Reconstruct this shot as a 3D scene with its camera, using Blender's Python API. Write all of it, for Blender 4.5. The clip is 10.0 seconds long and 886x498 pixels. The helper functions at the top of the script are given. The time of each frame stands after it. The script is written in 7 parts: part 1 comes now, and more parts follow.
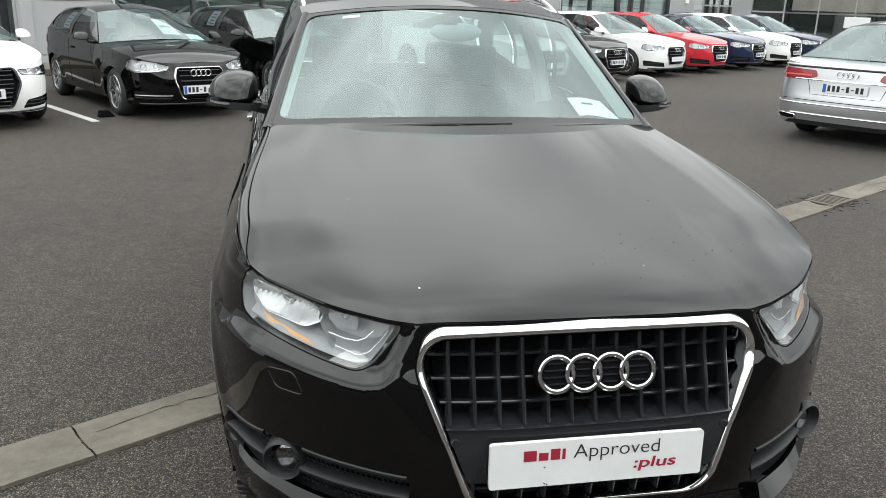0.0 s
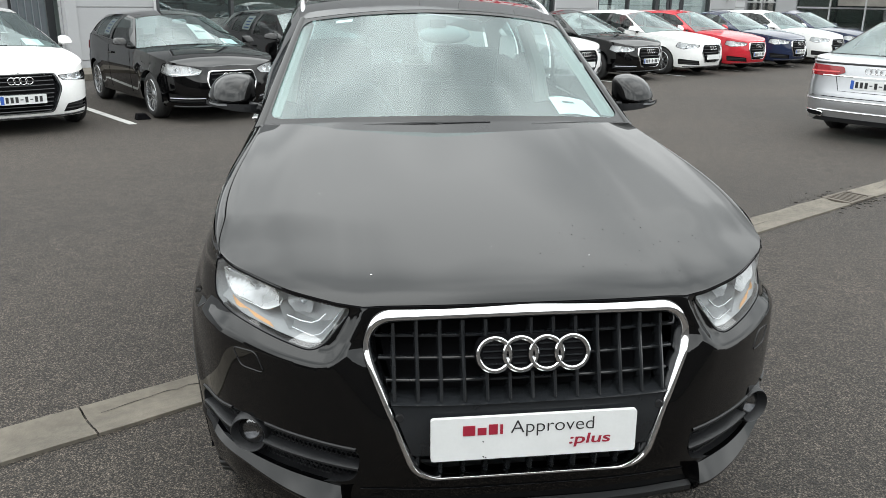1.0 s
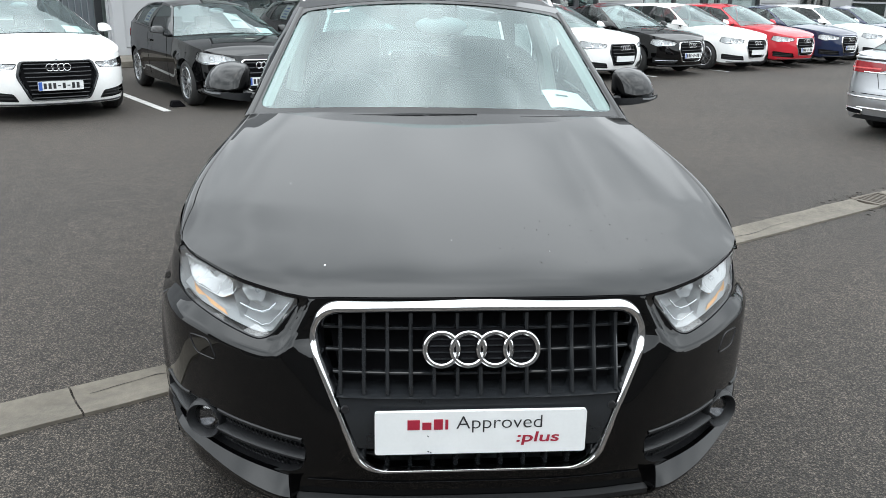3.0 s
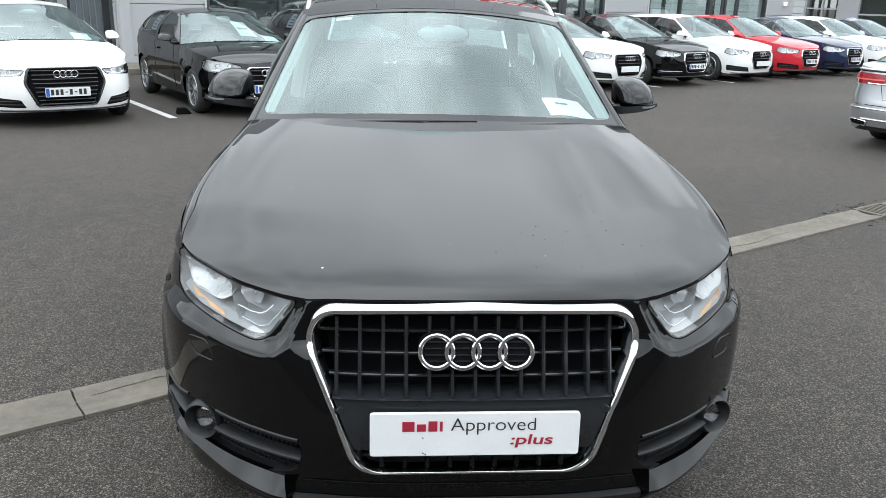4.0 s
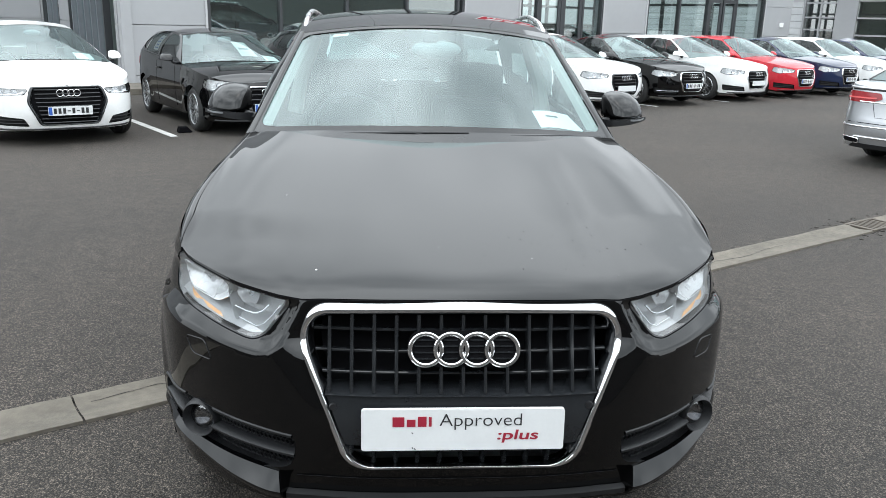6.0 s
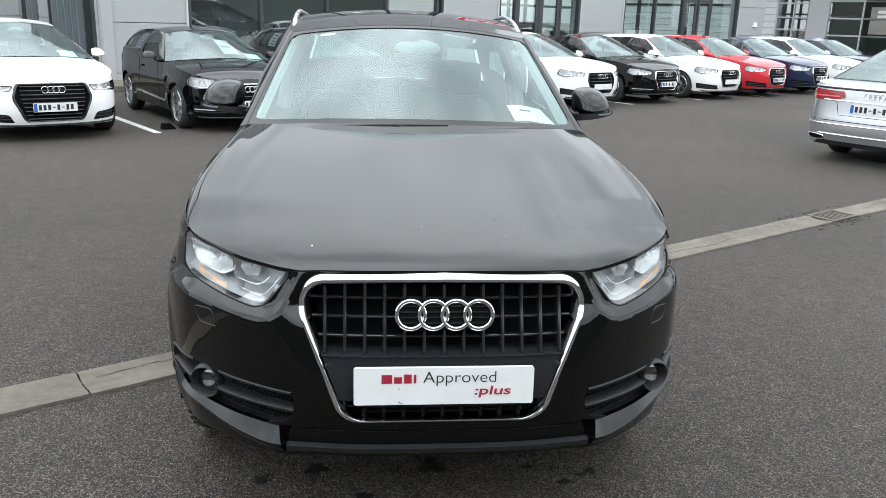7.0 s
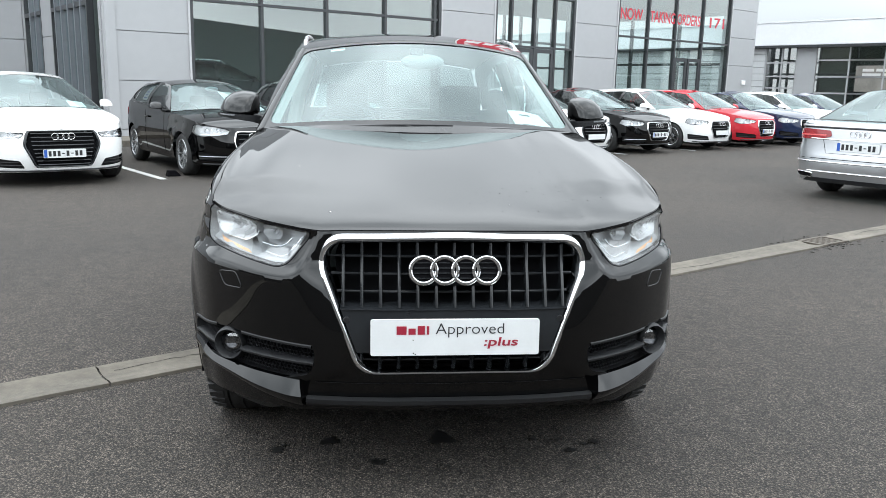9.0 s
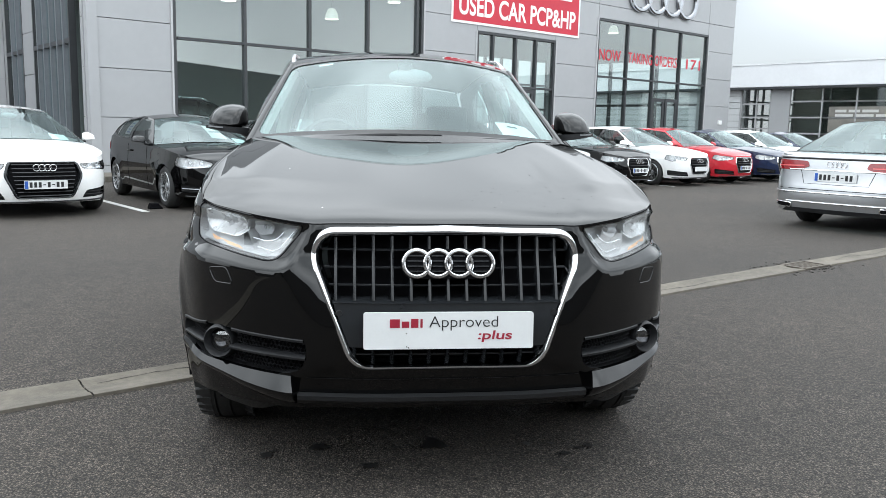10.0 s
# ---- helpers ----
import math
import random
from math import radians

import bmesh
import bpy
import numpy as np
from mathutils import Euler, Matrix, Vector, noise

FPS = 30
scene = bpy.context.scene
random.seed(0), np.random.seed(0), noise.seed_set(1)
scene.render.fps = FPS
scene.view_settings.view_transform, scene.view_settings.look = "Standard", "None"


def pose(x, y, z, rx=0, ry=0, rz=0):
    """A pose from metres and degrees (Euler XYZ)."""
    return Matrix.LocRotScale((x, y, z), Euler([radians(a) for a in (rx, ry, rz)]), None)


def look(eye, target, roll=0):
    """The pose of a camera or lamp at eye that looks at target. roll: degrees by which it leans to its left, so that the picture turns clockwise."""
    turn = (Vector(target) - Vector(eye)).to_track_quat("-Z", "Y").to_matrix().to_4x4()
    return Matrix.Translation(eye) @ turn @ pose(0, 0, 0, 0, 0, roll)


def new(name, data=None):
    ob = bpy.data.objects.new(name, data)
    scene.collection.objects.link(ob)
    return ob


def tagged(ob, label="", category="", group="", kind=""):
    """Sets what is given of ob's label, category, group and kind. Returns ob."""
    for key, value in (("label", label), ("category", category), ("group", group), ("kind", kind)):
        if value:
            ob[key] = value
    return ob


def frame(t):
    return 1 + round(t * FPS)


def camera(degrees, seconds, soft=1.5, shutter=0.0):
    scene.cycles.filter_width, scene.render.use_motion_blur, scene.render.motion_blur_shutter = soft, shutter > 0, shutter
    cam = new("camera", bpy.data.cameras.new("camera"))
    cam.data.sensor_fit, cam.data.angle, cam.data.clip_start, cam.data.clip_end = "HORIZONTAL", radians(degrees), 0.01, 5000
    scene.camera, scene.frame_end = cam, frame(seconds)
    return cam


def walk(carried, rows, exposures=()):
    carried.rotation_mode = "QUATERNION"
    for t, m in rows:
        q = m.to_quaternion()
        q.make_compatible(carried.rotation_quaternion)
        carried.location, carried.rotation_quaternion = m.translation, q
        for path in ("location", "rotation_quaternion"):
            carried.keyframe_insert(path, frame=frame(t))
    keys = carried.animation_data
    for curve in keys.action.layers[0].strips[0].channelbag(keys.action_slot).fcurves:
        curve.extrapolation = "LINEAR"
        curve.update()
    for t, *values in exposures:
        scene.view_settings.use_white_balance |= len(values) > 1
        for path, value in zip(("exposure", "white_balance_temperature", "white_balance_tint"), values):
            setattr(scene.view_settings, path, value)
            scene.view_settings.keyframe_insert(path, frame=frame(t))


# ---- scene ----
cam = camera(57.7, 10.0, soft=0.8)
PATH = [
    (0, (-0.706, -1.53, 1.578), (-0.311, 0.337, 0.98), 1.8),
    (0.5, (-0.62, -1.635, 1.597), (-0.276, 0.241, 0.995), 1.5),
    (1, (-0.5, -1.712, 1.598), (-0.21, 0.174, 0.999), 0.9),
    (1.5, (-0.417, -1.722, 1.598), (-0.174, 0.169, 0.993), 0.9),
    (2, (-0.346, -1.708, 1.597), (-0.134, 0.183, 0.982), 0.9),
    (2.5, (-0.298, -1.711, 1.6), (-0.105, 0.18, 0.978), 1.1),
    (4, (-0.251, -1.749, 1.593), (-0.08, 0.152, 0.995), 1.7),
    (4.5, (-0.247, -1.756, 1.583), (-0.082, 0.152, 1.004), 1.8),
    (5, (-0.243, -1.753, 1.551), (-0.085, 0.162, 0.991), 1.9),
    (5.5, (-0.218, -1.778, 1.56), (-0.064, 0.14, 1.011), 1.6),
    (7, (-0.259, -2.105, 1.582), (-0.039, -0.195, 1.03), 1.85),
    (7.5, (-0.254, -2.279, 1.575), (-0.026, -0.369, 1.027), 1.7),
    (8, (-0.26, -2.323, 1.553), (-0.052, -0.408, 1.017), 1.4),
    (8.5, (-0.293, -2.342, 1.449), (-0.082, -0.411, 0.976), 1.3),
    (9, (-0.318, -2.344, 1.321), (-0.091, -0.398, 0.922), 1.3),
    (9.5, (-0.333, -2.349, 1.231), (-0.087, -0.394, 0.892), 1.3),
    (10, (-0.353, -2.357, 1.17), (-0.08, -0.398, 0.875), 1.3),
]
walk(cam, [(t, look(eye, target, roll)) for t, eye, target, roll in PATH], [(0, 0.84, 6850, 10), (1.5, 0.94, 6700, 10), (2.5, 0.99, 6550, 10), (4.5, 1.0, 6400, 10), (8, 1.03, 6450, 10), (9, 1.13, 6400, 10), (10, 0.95, 6400, 10)])

# ---- light ----
world = bpy.data.worlds.new("overcast_sky")
scene.world = world
world.use_nodes = True
wn, wl = world.node_tree.nodes, world.node_tree.links
sky = wn.new("ShaderNodeTexSky")
sky.sky_type, sky.sun_disc = "NISHITA", False
sky.sun_elevation, sky.sun_rotation = radians(80), radians(160)
sky.air_density, sky.dust_density, sky.ozone_density = 1.0, 4.0, 1.0
coord = wn.new("ShaderNodeTexCoord")
clouds = wn.new("ShaderNodeTexNoise")
clouds.inputs["Scale"].default_value, clouds.inputs["Detail"].default_value = 1.7, 2.5
clouds.inputs["Roughness"].default_value = 0.45
stretch = wn.new("ShaderNodeMapping")
stretch.inputs["Scale"].default_value, stretch.inputs["Location"].default_value = (1.2, 1.2, 2.4), (0.6, 0.35, 0.2)
wl.new(coord.outputs["Generated"], stretch.inputs["Vector"])
wl.new(stretch.outputs["Vector"], clouds.inputs["Vector"])
ramp = wn.new("ShaderNodeValToRGB")
ramp.color_ramp.elements[0].position, ramp.color_ramp.elements[0].color = 0.37, (4.3, 4.8, 5.05, 1)
ramp.color_ramp.elements[1].position, ramp.color_ramp.elements[1].color = 0.63, (9.5, 10.15, 10.45, 1)
wl.new(clouds.outputs["Fac"], ramp.inputs["Fac"])
# an overcast sky is about three times as bright overhead as at the horizon
height = wn.new("ShaderNodeSeparateXYZ")
wl.new(coord.outputs["Generated"], height.inputs["Vector"])
rise = wn.new("ShaderNodeMapRange")
rise.inputs["From Min"].default_value, rise.inputs["From Max"].default_value = 0.0, 1.0
rise.inputs["To Min"].default_value, rise.inputs["To Max"].default_value = 0.72, 2.02
wl.new(height.outputs["Z"], rise.inputs["Value"])
graded = wn.new("ShaderNodeVectorMath")
graded.operation = "SCALE"
wl.new(ramp.outputs["Color"], graded.inputs[0])
# a little brighter to the south, where the sun stands behind the cloud
south = wn.new("ShaderNodeMath")
south.operation = "MULTIPLY_ADD"
south.inputs[1].default_value = -0.33
wl.new(height.outputs["Y"], south.inputs[0])
wl.new(rise.outputs["Result"], south.inputs[2])
wl.new(south.outputs["Value"], graded.inputs["Scale"])
veil = wn.new("ShaderNodeMix")
veil.data_type = "RGBA"
veil.inputs["Factor"].default_value = 0.88
wl.new(sky.outputs["Color"], veil.inputs["A"])
wl.new(graded.outputs["Vector"], veil.inputs["B"])
wl.new(veil.outputs["Result"], wn["Background"].inputs["Color"])
wn["Background"].inputs["Strength"].default_value = 0.124

sun = new("sun", bpy.data.lights.new("sun", "SUN"))
sun.data.energy, sun.data.angle, sun.data.color = 0.5, radians(180), (1.0, 0.97, 0.93)
sun.matrix_world = look((-0.8, -2.2, 14), (0, 0, 0))


# ---- materials ----
def material(name, colour, rough=0.5, metal=0.0, vary=0.0, scale=8.0, bump=0.0, bump_scale=60.0, coat=0.0, emit=None, random_piece=0.0, grime=0.0, dull=0.0):
    """A surface with two scales of variation in colour, and fine relief."""
    m = bpy.data.materials.new(name)
    m.use_nodes = True
    n, l = m.node_tree.nodes, m.node_tree.links
    b = n["Principled BSDF"]
    b.inputs["Base Color"].default_value = (*colour, 1)
    b.inputs["Roughness"].default_value, b.inputs["Metallic"].default_value = rough, metal
    b.inputs["Coat Weight"].default_value, b.inputs["Coat Roughness"].default_value = coat, 0.03
    tc = n.new("ShaderNodeTexCoord")
    if dull:
        b.inputs["Specular IOR Level"].default_value = 0.5 - dull
    if vary or random_piece or grime:
        big, fine = n.new("ShaderNodeTexNoise"), n.new("ShaderNodeTexNoise")
        big.inputs["Scale"].default_value, fine.inputs["Scale"].default_value = scale, scale * 9
        big.inputs["Detail"].default_value = fine.inputs["Detail"].default_value = 6
        for t in (big, fine):
            l.new(tc.outputs["Object"], t.inputs["Vector"])
        both = n.new("ShaderNodeMath")
        both.operation = "MULTIPLY_ADD"
        both.inputs[1].default_value = 0.5
        l.new(fine.outputs["Fac"], both.inputs[0])
        l.new(big.outputs["Fac"], both.inputs[2])
        rng = n.new("ShaderNodeMapRange")
        rng.inputs["From Min"].default_value, rng.inputs["From Max"].default_value = 0.45, 1.05
        rng.inputs["To Min"].default_value, rng.inputs["To Max"].default_value = 1 - vary, 1 + vary
        l.new(both.outputs[0], rng.inputs["Value"])
        out = rng.outputs["Result"]
        if random_piece:
            info, r2, mul = n.new("ShaderNodeObjectInfo"), n.new("ShaderNodeMapRange"), n.new("ShaderNodeMath")
            r2.inputs["To Min"].default_value, r2.inputs["To Max"].default_value = 1 - random_piece, 1 + random_piece
            l.new(info.outputs["Random"], r2.inputs["Value"])
            mul.operation = "MULTIPLY"
            l.new(out, mul.inputs[0]), l.new(r2.outputs["Result"], mul.inputs[1])
            out = mul.outputs[0]
        mixed = n.new("ShaderNodeVectorMath")
        mixed.operation = "SCALE"
        mixed.inputs[0].default_value = colour
        l.new(out, mixed.inputs["Scale"])
        l.new(mixed.outputs["Vector"], b.inputs["Base Color"])
        rr = n.new("ShaderNodeMapRange")
        rr.inputs["To Min"].default_value, rr.inputs["To Max"].default_value = max(0.02, rough - 0.06), min(1, rough + 0.06)
        l.new(big.outputs["Fac"], rr.inputs["Value"])
        l.new(rr.outputs["Result"], b.inputs["Roughness"])
    if bump:
        t, bp = n.new("ShaderNodeTexNoise"), n.new("ShaderNodeBump")
        t.inputs["Scale"].default_value, t.inputs["Detail"].default_value = bump_scale, 4
        bp.inputs["Strength"].default_value, bp.inputs["Distance"].default_value = bump, 0.004
        l.new(tc.outputs["Object"], t.inputs["Vector"])
        l.new(t.outputs["Fac"], bp.inputs["Height"])
        l.new(bp.outputs["Normal"], b.inputs["Normal"])
    if emit:
        b.inputs["Emission Color"].default_value, b.inputs["Emission Strength"].default_value = (*colour, 1), emit
    return m


def paint(name, colour, flake=0.0):
    """Car paint: a coloured base under clear lacquer, with light dust."""
    m = material(name, colour, 0.3, 0.0 if not flake else 0.85, 0.06, 3.0, coat=1.0)
    b = m.node_tree.nodes["Principled BSDF"]
    b.inputs["Coat IOR"].default_value = 1.47
    b.inputs["Specular IOR Level"].default_value = 0.0 if not flake else 0.5
    b.inputs["Coat Roughness"].default_value = 0.02
    return m


def pane(name, tint, facing, gloss_tint=(1, 1, 1)):
    """Thin glass: clear straight through, with a gloss that grows towards the edge; facing is its share seen square on."""
    m = bpy.data.materials.new(name)
    m.use_nodes = True
    n, l = m.node_tree.nodes, m.node_tree.links
    n.remove(n["Principled BSDF"])
    clear, gloss, mix, lw = n.new("ShaderNodeBsdfTransparent"), n.new("ShaderNodeBsdfGlossy"), n.new("ShaderNodeMixShader"), n.new("ShaderNodeLayerWeight")
    clear.inputs["Color"].default_value = (*tint, 1)
    gloss.inputs["Color"].default_value = (*gloss_tint, 1)
    gloss.inputs["Roughness"].default_value = 0.0
    power, rng = n.new("ShaderNodeMath"), n.new("ShaderNodeMapRange")
    power.operation = "POWER"
    power.inputs[1].default_value = 5.0
    l.new(lw.outputs["Facing"], power.inputs[0])
    rng.inputs["To Min"].default_value, rng.inputs["To Max"].default_value = facing, 1.0
    l.new(power.outputs[0], rng.inputs["Value"])
    l.new(rng.outputs["Result"], mix.inputs["Fac"])
    l.new(clear.outputs["BSDF"], mix.inputs[1]), l.new(gloss.outputs["BSDF"], mix.inputs[2])
    l.new(mix.outputs["Shader"], n["Material Output"].inputs["Surface"])
    return m


BLACK = paint("black_paint", (0.0012, 0.0012, 0.0014))
WHITE = paint("white_paint", (0.80, 0.80, 0.79))
RED = paint("red_paint", (0.47, 0.024, 0.036))
BLUE = paint("blue_paint", (0.014, 0.022, 0.055))
SILVER = paint("silver_paint", (0.52, 0.53, 0.55), 1.0)
CHROME = material("chrome", (0.82, 0.82, 0.83), 0.07, 1.0, 0.03, 20)
BRUSHED = material("brushed_metal", (0.62, 0.63, 0.64), 0.28, 1.0, 0.06, 15)
PLASTIC = material("black_plastic", (0.014, 0.0145, 0.016), 0.45, 0, 0.15, 12, 0.25, 500, dull=0.1)
GRILLE = material("grille_plastic", (0.014, 0.0155, 0.0175), 0.18, 0, 0.15, 12)
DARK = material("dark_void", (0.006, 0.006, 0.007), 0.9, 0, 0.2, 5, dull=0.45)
RUBBER = material("tyre_rubber", (0.022, 0.022, 0.022), 0.75, 0, 0.2, 14, 0.4, 120)
RIM = material("alloy", (0.52, 0.53, 0.54), 0.25, 0.9, 0.06, 15)
REFLECTOR = material("lamp_reflector", (0.66, 0.68, 0.70), 0.2, 0.9, 0.1, 25)
LAMP_GREY = material("lamp_housing", (0.34, 0.35, 0.36), 0.3, 0.4, 0.12, 18)
AMBER = material("amber_lens", (0.80, 0.44, 0.20), 0.2, 0, 0.1, 30)
TAIL = material("red_lens", (0.24, 0.008, 0.012), 0.1, 0, 0.15, 20, coat=0.6)
TRIM_BAND = material("ceramic_band", (0.012, 0.012, 0.013), 0.25, 0, 0.1, 10)
CABIN = material("cabin_trim", (0.035, 0.036, 0.038), 0.7, 0, 0.15, 9, 0.2, 300)
CLOTH = material("seat_cloth", (0.03, 0.031, 0.034), 0.85, 0, 0.2, 16, 0.3, 400)
LINER = material("roof_lining", (0.42, 0.42, 0.40), 0.9, 0, 0.06, 9)
PAPER = material("paper", (0.82, 0.83, 0.83), 0.6, 0, 0.04, 12)
PLATE = material("plate_white", (0.68, 0.69, 0.69), 0.35, 0, 0.04, 14)
PLATE_BLUE = material("plate_blue", (0.03, 0.10, 0.40), 0.4, 0, 0.05, 14)
INK = material("black_ink", (0.02, 0.02, 0.022), 0.5, 0, 0.05, 20)
INK_RED = material("red_ink", (0.30, 0.015, 0.035), 0.45, 0, 0.05, 20)
SCREEN_GLASS = pane("screen_glass", (0.63, 0.80, 0.79), 0.15, (0.88, 1.0, 1.0))
SIDE_GLASS = pane("side_glass", (0.30, 0.34, 0.335), 0.05, (0.6, 0.62, 0.62))
LAMP_GLASS = pane("lamp_glass", (0.95, 0.965, 0.97), 0.15)
FAR_GLASS = pane("far_glass", (0.62, 0.67, 0.66), 0.30)
SHOP_GLASS = pane("showroom_glass", (0.80, 0.88, 0.87), 0.13)
PANEL = material("grey_cladding", (0.36, 0.365, 0.375), 0.45, 0.1, 0.05, 0.6, 0.05, 8, random_piece=0.03)
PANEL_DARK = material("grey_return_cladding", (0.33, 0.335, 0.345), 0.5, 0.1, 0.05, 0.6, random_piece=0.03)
CREAM = material("light_pilaster", (0.44, 0.44, 0.45), 0.5, 0, 0.05, 2)
FRAME = material("window_frame", (0.045, 0.048, 0.052), 0.4, 0.2, 0.1, 6)
BOARD = material("pale_board", (0.52, 0.53, 0.54), 0.5, 0, 0.06, 0.8)
FASCIA = material("white_fascia", (0.72, 0.73, 0.75), 0.5, 0, 0.05, 0.8)
INSIDE = material("showroom_wall", (0.27, 0.29, 0.285), 0.8, 0, 0.1, 0.7)
INFLOOR = material("showroom_floor", (0.30, 0.30, 0.29), 0.3, 0, 0.1, 0.8)
REFLECTION_WALL = material("added_dark_wall", (0.11, 0.105, 0.10), 0.8, 0, 0.15, 0.8, 0.2, 30)
BANNER = material("red_banner", (0.52, 0.022, 0.045), 0.5, 0, 0.08, 1.5)
LETTER = material("white_letter", (0.80, 0.80, 0.80), 0.5, 0, 0.04, 3)
LETTER_RED = material("red_letter", (0.50, 0.03, 0.05), 0.5, 0, 0.05, 3)
CONCRETE = material("concrete", (0.122, 0.108, 0.088), 0.85, 0, 0.42, 2.6, 0.9, 80, random_piece=0.05)
IRON = material("rusty_iron", (0.10, 0.085, 0.07), 0.75, 0.3, 0.35, 9, 0.5, 60)
LINE = material("road_paint", (0.52, 0.52, 0.50), 0.7, 0, 0.3, 5, 0.4, 120)
STAIN = material("oil_stain", (0.010, 0.010, 0.010), 0.5, 0, 0.3, 20)
LEAF = material("hedge_leaf", (0.05, 0.075, 0.03), 0.7, 0, 0.4, 3)
LAMP_ON = material("lit_dome", (1.0, 0.93, 0.80), 0.5, emit=3.0)
GLOW_DOME = material("glass_dome", (0.80, 0.78, 0.70), 0.3, emit=0.35)
GREY_FRAME = material("grey_frame", (0.17, 0.185, 0.205), 0.35, 0.3, 0.1, 6)
SIGN_METAL = material("sign_metal", (0.34, 0.35, 0.37), 0.22, 1.0, 0.08, 3)
DOME = material("lamp_dome", (0.60, 0.60, 0.58), 0.4, 0.2, 0.05, 10)


def asphalt():
    m = material("asphalt", (0.052, 0.050, 0.047), 0.85)
    n, l = m.node_tree.nodes, m.node_tree.links
    b = n["Principled BSDF"]
    tc = n["Texture Coordinate"]
    chips, fine, patch_, wear = n.new("ShaderNodeTexVoronoi"), n.new("ShaderNodeTexNoise"), n.new("ShaderNodeTexNoise"), n.new("ShaderNodeTexNoise")
    chips.inputs["Scale"].default_value = 150
    fine.inputs["Scale"].default_value, fine.inputs["Detail"].default_value = 60, 4
    patch_.inputs["Scale"].default_value, patch_.inputs["Detail"].default_value = 0.35, 6
    wear.inputs["Scale"].default_value, wear.inputs["Detail"].default_value = 9.0, 8
    for t in (chips, fine, patch_, wear):
        l.new(tc.outputs["Object"], t.inputs["Vector"])
    # lighter chips among the dark binder
    sep = n.new("ShaderNodeSeparateColor")
    l.new(chips.outputs["Color"], sep.inputs["Color"])
    pick = n.new("ShaderNodeMapRange")
    pick.inputs["From Min"].default_value, pick.inputs["From Max"].default_value = 0.45, 1.0
    pick.inputs["To Min"].default_value, pick.inputs["To Max"].default_value = 0.74, 2.2
    l.new(sep.outputs["Red"], pick.inputs["Value"])
    big = n.new("ShaderNodeMapRange")
    big.inputs["From Min"].default_value, big.inputs["From Max"].default_value = 0.3, 0.7
    big.inputs["To Min"].default_value, big.inputs["To Max"].default_value = 0.82, 1.2
    l.new(patch_.outputs["Fac"], big.inputs["Value"])
    mid = n.new("ShaderNodeMapRange")
    mid.inputs["From Min"].default_value, mid.inputs["From Max"].default_value = 0.3, 0.7
    mid.inputs["To Min"].default_value, mid.inputs["To Max"].default_value = 0.80, 1.18
    l.new(wear.outputs["Fac"], mid.inputs["Value"])
    m1, m2, col = n.new("ShaderNodeMath"), n.new("ShaderNodeMath"), n.new("ShaderNodeVectorMath")
    m1.operation = m2.operation = "MULTIPLY"
    # dark binder between the chips
    gap, chip = n.new("ShaderNodeMapRange"), n.new("ShaderNodeMath")
    gap.inputs["From Min"].default_value, gap.inputs["From Max"].default_value = 0.25, 0.62
    gap.inputs["To Min"].default_value, gap.inputs["To Max"].default_value = 1.34, 0.20
    l.new(chips.outputs["Distance"], gap.inputs["Value"])
    chip.operation = "MULTIPLY"
    l.new(pick.outputs["Result"], chip.inputs[0]), l.new(gap.outputs["Result"], chip.inputs[1])
    l.new(chip.outputs[0], m1.inputs[0]), l.new(big.outputs["Result"], m1.inputs[1])
    l.new(m1.outputs[0], m2.inputs[0]), l.new(mid.outputs["Result"], m2.inputs[1])
    # coarse mottling, and warmer worn areas
    mottle, m3 = n.new("ShaderNodeMapRange"), n.new("ShaderNodeMath")
    mottle.inputs["From Min"].default_value, mottle.inputs["From Max"].default_value = 0.3, 0.7
    mottle.inputs["To Min"].default_value, mottle.inputs["To Max"].default_value = 0.68, 1.34
    l.new(fine.outputs["Fac"], mottle.inputs["Value"])
    m3.operation = "MULTIPLY"
    l.new(m2.outputs[0], m3.inputs[0]), l.new(mottle.outputs["Result"], m3.inputs[1])
    warm = n.new("ShaderNodeMix")
    warm.data_type = "RGBA"
    warm.inputs["A"].default_value, warm.inputs["B"].default_value = (0.0585, 0.0505, 0.0435, 1), (0.0625, 0.0500, 0.0395, 1)
    l.new(patch_.outputs["Fac"], warm.inputs["Factor"])
    col.operation = "SCALE"
    l.new(warm.outputs["Result"], col.inputs[0])
    l.new(m3.outputs[0], col.inputs["Scale"])
    l.new(col.outputs["Vector"], b.inputs["Base Color"])
    bp = n.new("ShaderNodeBump")
    bp.inputs["Strength"].default_value, bp.inputs["Distance"].default_value = 0.8, 0.006
    add = n.new("ShaderNodeMath")
    l.new(chips.outputs["Distance"], add.inputs[0]), l.new(fine.outputs["Fac"], add.inputs[1])
    l.new(add.outputs[0], bp.inputs["Height"])
    l.new(bp.outputs["Normal"], b.inputs["Normal"])
    return m


ASPHALT = asphalt()


# ---- mesh helpers ----
def part(name, bm, mat, parent=None, label="", smooth=False, crisp=38):
    """Links a bmesh as one mesh object, under a thing or a part."""
    me = bpy.data.meshes.new(name)
    bm.normal_update()
    bm.to_mesh(me)
    bm.free()
    for mt in mat if isinstance(mat, (list, tuple)) else [mat]:
        me.materials.append(mt)
    if smooth:
        for p in me.polygons:
            p.use_smooth = True
        me.set_sharp_from_angle(angle=radians(crisp))
    ob = new(name, me)
    ob.parent = parent
    return tagged(ob, label)


